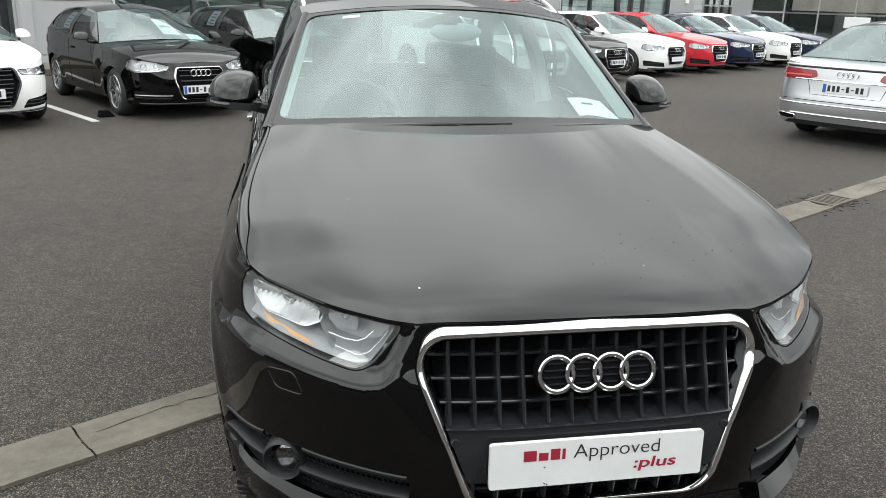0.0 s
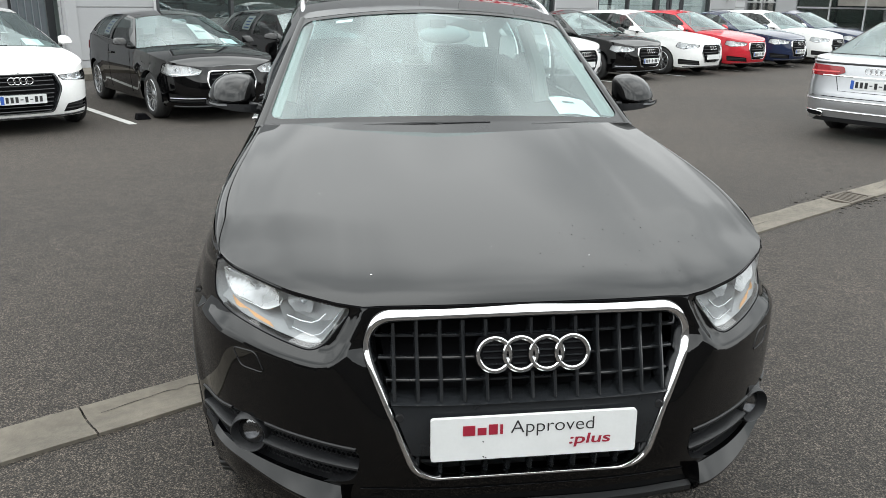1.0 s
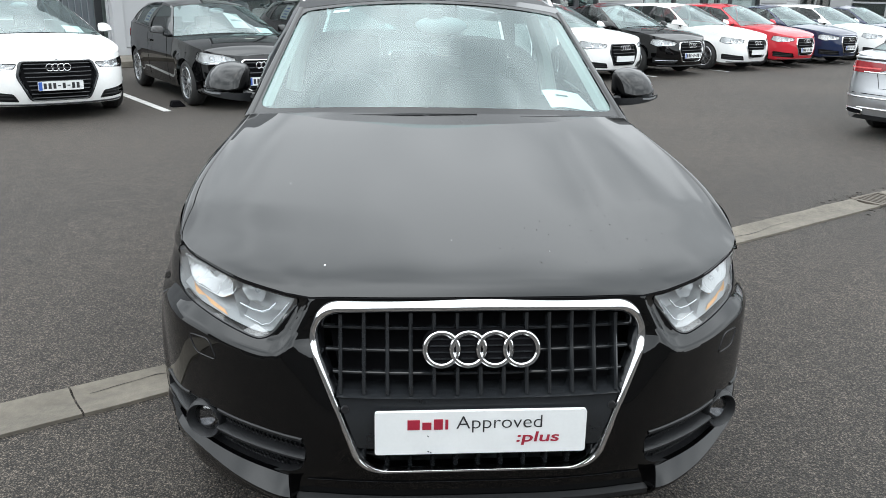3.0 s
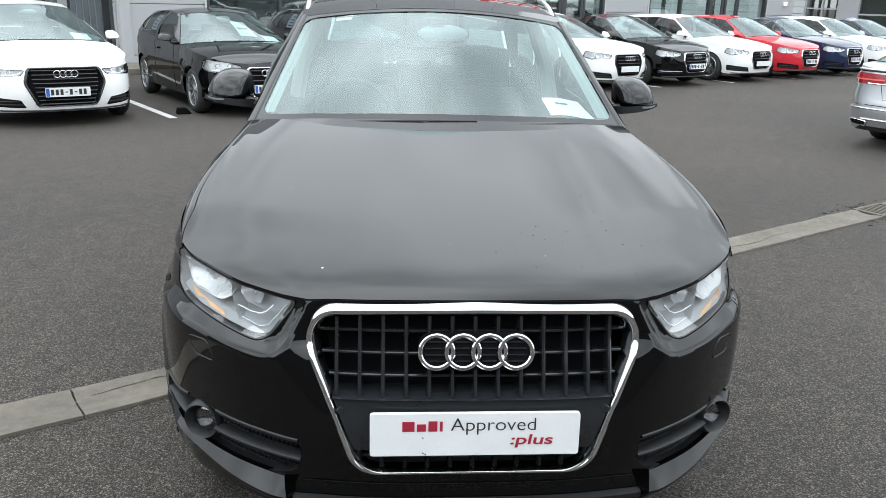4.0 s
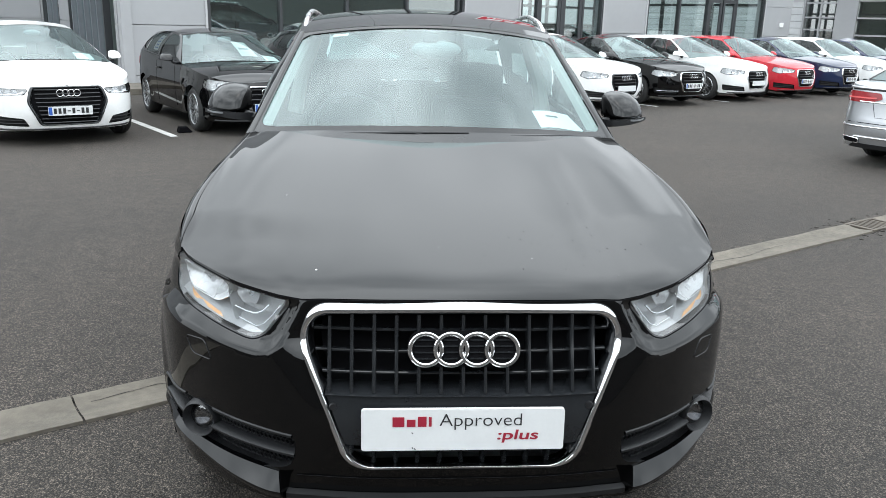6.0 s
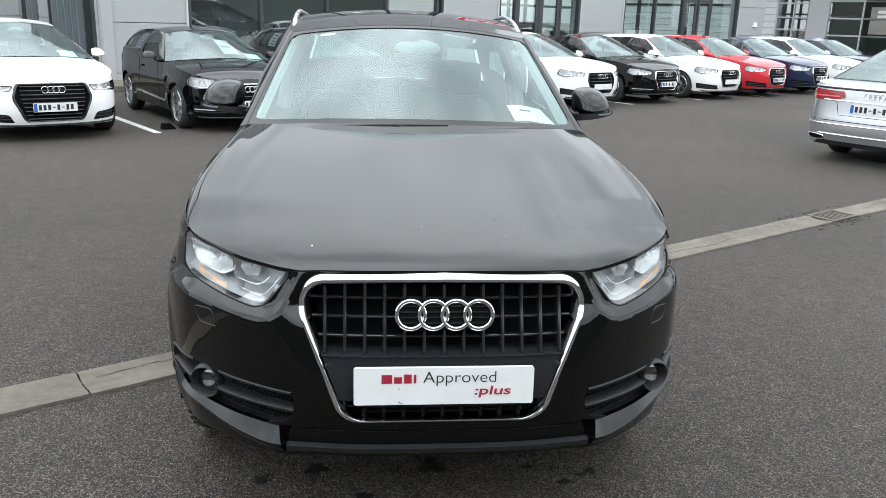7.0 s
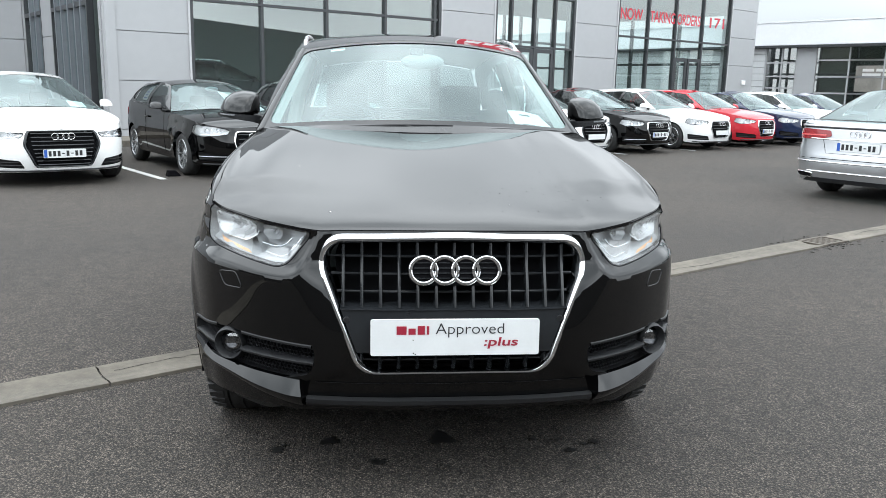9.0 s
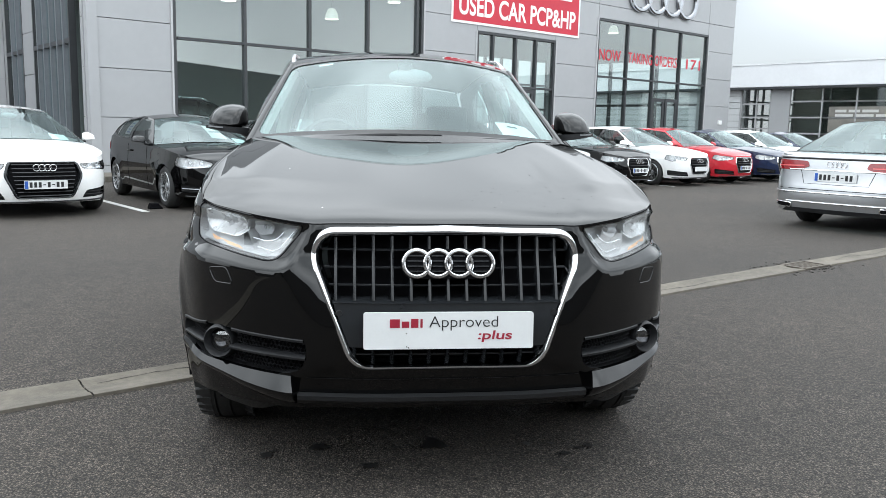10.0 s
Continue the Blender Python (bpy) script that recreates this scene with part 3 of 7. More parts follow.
def signs():
    b = thing("banner", "red vinyl banner with white lettering on the facade", "banner", YARD)
    part("banner_sheet", boxed(11.28, 16.72, FV - 0.05, FV - 0.024, 4.19, 6.25), LETTER, b)
    part("red_field", boxed(11.35, 16.65, FV - 0.056, FV - 0.051, 4.26, 6.18), BANNER, b)
    lettered("lettering", "USED CAR PCP&HP", 11.55, 16.5, 4.42, 4.98, FV - 0.06, LETTER, b, 0.022)
    bm = bmesh.new()
    for a, c in ((11.7, 12.4), (12.6, 13.1), (13.3, 13.9), (14.2, 14.9), (15.1, 15.6), (15.75, 16.3)):
        box(bm, a, c, FV - 0.062, FV - 0.057, 5.28, 5.95)
    part("word_bars", bm, LETTER, b)
    t = thing("window_lettering", "red lettering stuck on the showroom window", "lettering", YARD)
    for w, a, c in (("NOW", 17.87, 19.02), ("TAKING", 19.42, 20.82), ("ORDERS", 20.95, 22.33), ("171", 22.92, 23.84)):
        lettered("lettering", w, a, c, 3.60, 3.97, FV + 0.026, LETTER_RED, t, 0.015)
    e = thing("wall_emblem", "four large linked silver rings on the facade", "emblem", YARD)
    four_rings(e, 4.05, Matrix.Translation((21.2, FV - 0.10, 5.98)), SIGN_METAL, 0.055)
    for k in range(4):
        cx = 21.2 + (k - 1.5) * (4.05 / 6.55) * 1.52
        part("ring_rim", lathe_ring(cx, FV - 0.02, 5.98, 4.05 / 6.26 - 0.04, 0.09), SIGN_METAL, e, smooth=True)
    w = part("wall_box", box(bmesh.new(), 25.25, 25.47, FV - 0.08, FV - 0.021, 1.6, 1.76, 0.01), LETTER)
    w.matrix_world = YARD
    tagged(w, "small white plastic box on the grey wall", "wall box")
    for k, (s, z) in enumerate(((5.68, 4.35), (8.81, 4.2), (11.0, 4.9), (21.38, 4.95), (14.0, 4.6), (18.2, 4.9))):
        lamp = thing("pendant_lamp", "lit glass dome pendant in the showroom", "lamp", YARD @ pose(s, 9.5, z), "showroom pendants")
        bm = grid_mesh([[(r * math.cos(q), r * math.sin(q), h) for q in np.linspace(0, math.tau, 20, endpoint=False)] for r, h in ((0.03, 0.30), (0.09, 0.285), (0.14, 0.22), (0.175, 0.11), (0.195, 0.0))], None, True)
        part("dome", bm, GLOW_DOME, lamp, smooth=True)
        bm = grid_mesh([[(r * math.cos(q), r * math.sin(q), h) for q in np.linspace(0, math.tau, 16, endpoint=False)] for r, h in ((0.0, 0.02), (0.15, 0.03), (0.183, 0.004))], None, True)
        part("lit_glass", bm, LAMP_ON, lamp)
        bm = bmesh.new()
        tube(bm, [(0, 0, 0.3), (0, 0, 6.6 - z)], 0.012, 6)
        part("rod", bm, FRAME, lamp)


def lathe_ring(cx, v, z, r, depth):
    n = 40
    return grid_mesh([[(cx + q * math.cos(k * math.tau / n), y, z + q * math.sin(k * math.tau / n)) for k in range(n)] for q, y in ((r + 0.04, v), (r + 0.04, v - depth), (r - 0.05, v - depth), (r - 0.05, v))], None, True)



def return_wing():
    """The clad return wall with its tall glazing, and the wall behind."""
    w = thing("wall_return", "grey clad return wall with tall narrow glazing", "wall", YARD, kind="structure")
    S = 1.44
    part("corner_pilaster", boxed(S, S + 0.22, FV - 0.06, FV + 0.3, 0, 7.45, 0.01), PANEL, w)
    joints = [0.0] + [0.24 + 1.03 * k for k in range(0, 8)]
    for v0, v1 in ((FV + 0.31, 7.35), (11.4, 12.45), (14.3, 14.6)):
        for z0, z1 in zip(joints, joints[1:]):
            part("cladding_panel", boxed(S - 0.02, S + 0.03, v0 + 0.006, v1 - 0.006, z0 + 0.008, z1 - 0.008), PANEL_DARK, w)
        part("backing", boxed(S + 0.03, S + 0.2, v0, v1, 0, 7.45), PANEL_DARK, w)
    for n, (v0, v1, mull) in enumerate(((8.3, 11.4, (8.75, 9.25, 9.8, 10.4, 10.95)), (12.45, 14.3, (13.0, 13.6))), 4):
        win = thing(f"window_{n}", "tall dark-framed window with close mullions", "window", YARD, kind="structure")
        bm = bmesh.new()
        for a, b, c, d in ((v0, v0 + 0.07, 0, 7.35), (v1 - 0.07, v1, 0, 7.35), (v0 + 0.07, v1 - 0.07, 2.86, 2.96), (v0 + 0.07, v1 - 0.07, 7.25, 7.35)):
            box(bm, S - 0.03, S + 0.12, a, b, c, d)
        part("window_frame", bm, FRAME, win)
        for m in mull:
            part("mullion", boxed(S - 0.05, S + 0.1, m - 0.035, m + 0.035, 0, 7.25), GREY_FRAME, win)
        cuts = [v0 + 0.07, *mull, v1 - 0.07]
        for a, b in zip(cuts, cuts[1:]):
            for c, d in ((0.03, 2.85), (2.97, 7.24)):
                g = part("pane", boxed(S + 0.04, S + 0.06, a + 0.02, b - 0.02, c, d), SHOP_GLASS, win)
                g.visible_shadow = False
    back = thing("wall_back", "grey clad wall set back beside the showroom", "wall", YARD, kind="structure")
    stops = [-22, -18, -14, -10, -6, -2.3, S - 0.03]
    for z0, z1 in zip(joints, joints[1:]):
        for a, b in zip(stops, stops[1:]):
            part("cladding_panel", boxed(a + 0.006, b - 0.006, 14.58, 14.64, z0 + 0.008, z1 - 0.008), PANEL, back)
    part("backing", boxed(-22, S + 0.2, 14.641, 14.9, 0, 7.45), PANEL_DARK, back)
    p = thing("pavement", "raised concrete pavement along the showroom", "pavement", YARD, kind="structure")
    for k in range(-4, 16):
        part("slab", boxed(k * 1.8 + 0.004, k * 1.8 + 1.796, 5.75, FV - 0.07, 0.0, 0.10, 0.006), CONCRETE, p)
        part("kerb_stone", boxed(k * 1.8 + 0.003, k * 1.8 + 1.797, 5.6, 5.745, 0.0, 0.115, 0.012), CONCRETE, p)


return_wing()


def far_showroom():
    """The low white-fronted building square to the first one."""
    S = 34.0
    w = thing("wall_far_showroom", "low showroom with a white fascia over dark glazing", "wall", YARD, kind="structure")
    part("fascia", boxed(S - 0.35, S + 0.2, -16, 22, 3.55, 4.6, 0.02), FASCIA, w)
    part("soffit", boxed(S - 0.34, S + 0.9, -16, 22, 3.45, 3.545), FRAME, w)
    part("roof_edge", boxed(S - 0.38, S + 0.25, -16, 22, 4.6, 4.66), FASCIA, w)
    for k in range(11):
        part("clad_board", boxed(S - 0.03, S - 0.002, 11.37, 21.98, 0.06 + 0.31 * k, 0.34 + 0.31 * k, 0.006), BOARD, w)
    for k in range(7):
        v = -5.0 + 2.3 * k
        part("ceiling_light", boxed(S + 0.7, S + 1.9, v, v + 0.25, 3.86, 3.92), LAMP_ON, w)
    for v0, v1 in ((8.85, 9.72), (11.35, 22.0), (0.2, 0.9), (-8.5, -7.8)):
        part("pier", boxed(S, S + 0.4, v0, v1, 0, 3.45, 0.01), PANEL, w)
    part("inner_wall", boxed(S + 2.6, S + 2.8, -16, 22, 0, 4.6), FASCIA, w)
    part("flat_roof", boxed(S + 0.2, S + 2.8, -16, 22, 4.0, 4.2), INSIDE, w)
    part("inner_floor", boxed(S + 0.41, S + 2.59, -16, 22, 0.0, 0.05), INFLOOR, w)
    for n, (v0, v1, mull, trans) in enumerate(((9.72, 11.35, (10.5,), (1.55, 2.1, 2.75)), (0.9, 8.85, (7.24, 5.68, 4.1, 2.5), (1.35, 2.1, 2.85)), (-7.8, 0.2, (-1.4, -3.0, -4.6, -6.2), (1.35, 2.1, 2.85))), 6):
        win = thing(f"window_{n}", "dark glazed showroom front with pale cross bars", "window", YARD, kind="structure")
        for m in (v0 + 0.03, *mull, v1 - 0.03):
            part("mullion", boxed(S + 0.0, S + 0.12, m - 0.03, m + 0.03, 0, 3.44), PANEL, win)
        cuts = [v0 + 0.06, *mull, v1 - 0.06]
        for t in trans:
            for a, b in zip(cuts, cuts[1:]):
                part("cross_bar", boxed(S + 0.01, S + 0.1, a + 0.03, b - 0.03, t - 0.035, t + 0.035), PANEL, win)
        for a, b in zip(cuts, cuts[1:]):
            g = part("pane", boxed(S + 0.05, S + 0.07, a + 0.03, b - 0.03, 0.05, 3.44), FAR_GLASS, win)
            g.visible_shadow = False
    poster = thing("window_poster", "pale printed film across the showroom glass", "poster", YARD)
    part("poster_sheet", boxed(S + 0.03, S + 0.04, 2.0, 6.9, 1.45, 2.6), material_cache_poster, poster)
    bm = bmesh.new()
    for a, b, z in ((6.6, 6.1, 2.4), (6.0, 5.5, 2.4), (5.4, 4.7, 2.4), (6.6, 5.8, 2.2), (5.7, 4.9, 2.2), (4.8, 4.1, 2.2)):
        box(bm, S + 0.02, S + 0.028, min(a, b), max(a, b), z - 0.06, z + 0.06)
    part("word_bars", bm, DOME, poster)
    sign = thing("board_sign", "white notice board on two short posts in a planted bed", "sign", YARD)
    part("board", boxed(26.0, 26.06, 0.62, 1.45, 0.95, 1.32, 0.01), LETTER, sign)
    for v in (0.72, 1.35):
        bm = bmesh.new()
        tube(bm, [(26.09, v, 0), (26.09, v, 1.28)], 0.025, 8)
        part("post", bm, FRAME, sign)
    # low hedge bed before it
    random.seed(3)
    bm = bmesh.new()
    for k in range(5200):
        s, v = 26.6 + random.random() * 2.2, -7 + random.random() * 11
        z = 0.62 * random.random() ** 0.6 * (0.75 + 0.35 * noise.noise(Vector((s * 1.3, v * 1.3, 0))))
        d = Vector((random.gauss(0, 1), random.gauss(0, 1), random.gauss(0, 1))).normalized() * 0.07
        e = d.cross(Vector((random.random(), random.random(), 1))).normalized() * 0.035
        c = Vector((s, v, z))
        bm.faces.new([bm.verts.new(c + q) for q in (d, e, -d, -e)])
    h = part("hedge", bm, LEAF)
    h.matrix_world = YARD
    tagged(h, "low clipped green hedge in a bed", "hedge", kind="stuff")


material_cache_poster = material("printed_film", (0.20, 0.19, 0.17), 0.5, 0, 0.35, 1.6)
far_showroom()


# unseen plain walls added behind the camera to darken paint and glass reflections
tagged(part("wall_south", boxed(-15.0, 14.0, -9.4, -9.1, -0.2, 4.0, 0.02), REFLECTION_WALL), "plain dark unseen wall added behind the yard to darken reflections", "wall", kind="structure")
tagged(part("wall_east", boxed(14.01, 80.0, -14.3, -14.0, -0.2, 6.5, 0.02), REFLECTION_WALL), "plain dark unseen wall added across the far side of the yard to darken reflections", "wall", kind="structure")
tagged(part("wall_west", boxed(-15.3, -15.0, -9.4, 1.0, -0.2, 4.0, 0.02), REFLECTION_WALL), "plain dark unseen wall added beside the yard to darken reflections", "wall", kind="structure")


# ---- cars ----
class Shell:
    """The upright skin of a car as a ribbon round its plan: a runs from the middle of the nose along the +x side to the tail, z is the height."""

    def __init__(self, plan, front, side, rear, top, wheels, arch, flare=0.014):
        line = catmull(plan, 14)
        self.p = np.array([(q.x, q.y) for q in line])
        d = np.diff(self.p, axis=0)
        self.a = np.r_[0, np.cumsum(np.hypot(d[:, 0], d[:, 1]))]
        self.front, self.side, self.rear = smooth_table(front), smooth_table(side), smooth_table(rear)
        self.top, self.wheels, self.arch, self.flare = smooth_table(top), wheels, arch, flare
        self.end = float(self.a[-1])

    def nose(self, x, z):
        return self.front(z)

    def dent(self, a, z):
        return 0.0

    def base(self, a):
        x, y = float(np.interp(a, self.a, self.p[:, 0])), float(np.interp(a, self.a, self.p[:, 1]))
        b = 0.012
        t = np.array([np.interp(a + b, self.a, self.p[:, k]) - np.interp(a - b, self.a, self.p[:, k]) for k in (0, 1)])
        if a < b:
            t = np.array([1.0, 0.0])
        if a > self.end - b:
            t = np.array([-1.0, 0.0])
        t /= np.hypot(*t)
        return x, y, -t[1], t[0]

    def a_at(self, y):
        return float(np.interp(y, np.maximum.accumulate(self.p[:, 1]), self.a))

    def at(self, a, z, depth=0.0):
        x, y, nx, ny = self.base(a)
        w = ny * ny
        inset = w * (self.nose(x, z) if ny > 0 else self.rear(z)) + (1 - w) * self.side(z) + self.dent(a, z)
        for yw in self.wheels:
            r = math.hypot(y - yw, z - self.arch * 0.87)
            inset -= (1 - w) * self.flare * math.exp(-(((r - self.arch - 0.02) / 0.05) ** 2))
        inset += depth
        return Vector((x + nx * inset, y + ny * inset, z))

    def ax(self, x, z):
        """The place along the nose at which the skin is x from the middle."""
        lo, hi = 0.0, self.a_at(1.0)
        for _ in range(40):
            mid = (lo + hi) / 2
            lo, hi = (mid, hi) if self.at(mid, z).x < x else (lo, mid)
        return lo

    def rx(self, x, z):
        """The same at the tail, counted from the nose."""
        hi, lo = self.end, self.a_at(self.p[-1][1] - 0.9)
        for _ in range(40):
            mid = (lo + hi) / 2
            hi, lo = (mid, lo) if self.at(mid, z).x < x else (hi, mid)
        return lo

    def top_z(self, a):
        return self.top(self.base(a)[1])

    def edge(self, a):
        return self.at(a, self.top_z(a))


def front_poly(sh, pts):
    return [(sh.ax(x, z), z) for x, z in pts]


def rear_poly(sh, pts):
    return [(sh.rx(x, z), z) for x, z in pts]


def body_outline(sh, low, steps=60):
    """The ribbon's outline with the wheel arches cut out of its lower edge."""
    c = sh.arch * 0.87
    bottom = []
    stops = [sh.a_at(y) for y in sh.wheels]
    for a in np.linspace(0, sh.end, steps):
        bottom.append((float(a), low(sh.base(a)[1])))
    for aw in stops:
        z0 = low(sh.base(aw)[1])
        half = math.sqrt(max(0.0, sh.arch ** 2 - (z0 - c) ** 2))
        t0 = math.asin((z0 - c) / sh.arch)
        arc = [(aw - sh.arch * math.cos(t), c + sh.arch * math.sin(t)) for t in np.linspace(t0, math.pi - t0, 22)]
        keep = [p for p in bottom if p[0] < aw - half - 0.02]
        after = [p for p in bottom if p[0] > aw + half + 0.02]
        bottom = keep + arc + after
    top = [(float(a), sh.top_z(a)) for a in np.linspace(sh.end, 0, steps)]
    return bottom + top


def spread_rows(sh, a_list, crown, bow, n=16, power=2.2, drop=0.0):
    """Rows across the car between the two upper edges of the skin: a bonnet or a boot lid."""
    rows = []
    for a in a_list:
        e = sh.edge(a)
        c, b = crown(e.y), bow(e.y)
        rows.append([(q * e.x, e.y - b * (1 - q * q), e.z - drop + c * (1 - abs(q) ** power)) for q in np.linspace(-1, 1, n)])
    return rows


def wheel(parent, x, y, r, side, rim_mat, spokes=10, width=0.215, detail=20):
    m = Matrix.Translation((x, y, r)) @ Matrix.Diagonal((side, 1, 1, 1))
    w = width / 2
    hub = thing("wheel", "", "")
    hub.parent = parent
    hub.matrix_local = m
    rr = r * 0.70
    prof = [(-w + 0.01, rr), (-w, rr + 0.03), (-w + 0.005, r - 0.035), (-w + 0.035, r - 0.006), (-0.03, r), (-0.03, r - 0.008), (-0.022, r - 0.008), (-0.022, r), (0.022, r), (0.022, r - 0.008), (0.03, r - 0.008), (0.03, r), (w - 0.035, r - 0.006), (w - 0.005, r - 0.035), (w, rr + 0.03), (w - 0.01, rr)]
    tread = lathe(prof, detail + 8)
    if detail > 30:
        for k in range(44):
            t = k * math.tau / 44
            for x0, x1 in ((w - 0.062, w - 0.008), (-w + 0.008, -w + 0.062)):
                r0 = r - 0.004
                a0, a1 = t, t + 0.62 * math.tau / 44
                skew = 0.05 if x0 > 0 else -0.05
                ring = [tread.verts.new((x, (r0 + h - dr) * math.cos(a + sk), (r0 + h - dr) * math.sin(a + sk))) for h in (-0.008, 0.005) for x, a, sk, dr in ((x0, a0, 0, 0), (x1, a0, skew, 0.014), (x1, a1, skew, 0.014), (x0, a1, 0, 0))]
                tread.faces.new(ring[4:])
                for i in range(4):
                    tread.faces.new((ring[i], ring[(i + 1) % 4], ring[4 + (i + 1) % 4], ring[4 + i]))
    part("tyre", tread, RUBBER, hub, smooth=True)
    bm = lathe([(w - 0.012, rr + 0.004), (w - 0.004, rr - 0.004), (w - 0.014, rr - 0.018), (0.0, rr - 0.03), (-w + 0.02, rr - 0.02)], detail + 8)
    rim = part("rim", bm, rim_mat, hub, smooth=True)
    bm = bmesh.new()
    for k in range(spokes):
        t = k * math.tau / spokes
        d, s = Vector((0, math.cos(t), math.sin(t))), Vector((0, -math.sin(t), math.cos(t)))
        for q, (r0, r1, w0, w1, x0, x1) in enumerate(((0.05, rr - 0.012, 0.020, 0.013, w - 0.045, w - 0.016),)):
            c = [d * r0 + s * w0 + Vector((x0, 0, 0)), d * r0 - s * w0 + Vector((x0, 0, 0)), d * r1 - s * w1 + Vector((x1, 0, 0)), d * r1 + s * w1 + Vector((x1, 0, 0))]
            f = [bm.verts.new(v) for v in c]
            g = [bm.verts.new(v - Vector((0.03, 0, 0))) for v in c]
            bm.faces.new(f)
            for i in range(4):
                bm.faces.new((f[i], g[i], g[(i + 1) % 4], f[(i + 1) % 4]))
    part("spokes", bm, rim_mat, hub)
    part("hub_cap", lathe([(w - 0.06, 0.065), (w - 0.035, 0.062), (w - 0.028, 0.04), (w - 0.026, 0.0)], 14), rim_mat, hub, smooth=True)
    part("brake_disc", lathe([(-0.01, rr - 0.035), (0.012, rr - 0.035), (0.012, 0.06)], 20), material_cache["disc"], hub)
    return hub


material_cache = {"bezel": material("pale_bezel", (0.26, 0.27, 0.28), 0.3, 0.3, 0.1, 20), "mirror_back": material("mirror_back", (0.22, 0.235, 0.24), 0.35, 0, 0.05, 20), "disc": material("brake_disc", (0.16, 0.15, 0.145), 0.5, 0.8, 0.2, 20)}


def four_rings(parent, width, m, mat=None, tube_r=0.045):
    """Four linked rings across a width, flat in the xz plane of m; each ring a part."""
    r = width / 6.26
    for k in range(4):
        cx = (k - 1.5) * r * 1.42
        bm = bmesh.new()
        n = 32
        tr = tube_r * r * 2.4
        rows = []
        for i in range(n):
            t = i * math.tau / n
            ring = []
            for ang, k2 in ((0, 1), (60, 0.9), (120, 0.9), (180, 1), (240, 0.9), (300, 0.9)):
                q = radians(ang)
                rr = r - tr + tr * math.cos(q) * k2
                ring.append((cx + rr * math.cos(t), -0.004 - 0.55 * tr * math.sin(q) - 0.0006 * k, rr * math.sin(t)))
            rows.append(ring)
        rows.append(rows[0])
        grid_mesh(rows, bm, True)
        bmesh.ops.remove_doubles(bm, verts=bm.verts, dist=1e-5)
        bmesh.ops.transform(bm, matrix=m, verts=bm.verts)
        part("ring", bm, mat or CHROME, parent, smooth=True)


def number_plate(parent, m, width=0.52, height=0.11, bars=8):
    """A plate with its blue end and plain dark bars in place of the marks."""
    bm = bmesh.new()
    poly = rounded([(-width / 2, -height / 2), (width / 2, -height / 2), (width / 2, height / 2), (-width / 2, height / 2)], 0.012)
    patch(poly, lambda a, b, d: m @ Vector((a, -0.006 + d, b)), 0.2, (), 0.008, bm)
    pl = part("number_plate", bm, PLATE, parent)
    bm = boxed(-width / 2 + 0.006, -width / 2 + 0.045, -0.008, -0.0065, -height / 2 + 0.006, height / 2 - 0.006)
    bmesh.ops.transform(bm, matrix=m, verts=bm.verts)
    part("blue_band", bm, PLATE_BLUE, pl)
    step = (width - 0.09) / bars
    for k in range(bars):
        x = -width / 2 + 0.062 + k * step
        tall = 0.012 if k in (3, 5) and bars > 6 else height * 0.62
        bm = boxed(x, x + step * 0.62, -0.0082, -0.0066, -tall / 2, tall / 2)
        bmesh.ops.transform(bm, matrix=m, verts=bm.verts)
        part("marking", bm, INK, pl)
    return pl


def seat(parent, x, y, z, mat, width=0.5, high=0.62, lean=0.12):
    bm = box(bmesh.new(), x - width / 2, x + width / 2, y - 0.25, y + 0.25, z, z + 0.16, 0.05)
    part("seat_cushion", bm, mat, parent, smooth=True)
    bm = bmesh.new()
    box(bm, x - width / 2 + 0.02, x + width / 2 - 0.02, y + 0.2, y + 0.34, z + 0.08, z + high, 0.055)
    for v in bm.verts:
        v.co.y += lean * (v.co.z - z) / high
        f = 1 - 0.25 * max(0, (v.co.z - z) / high - 0.5)
        v.co.x = x + (v.co.x - x) * f
    part("seat_back", bm, mat, parent, smooth=True)
    bm = box(bmesh.new(), x - 0.14, x + 0.14, y + 0.22 + lean, y + 0.32 + lean, z + high + 0.03, z + high + 0.23, 0.045)
    part("headrest", bm, mat, parent, smooth=True)


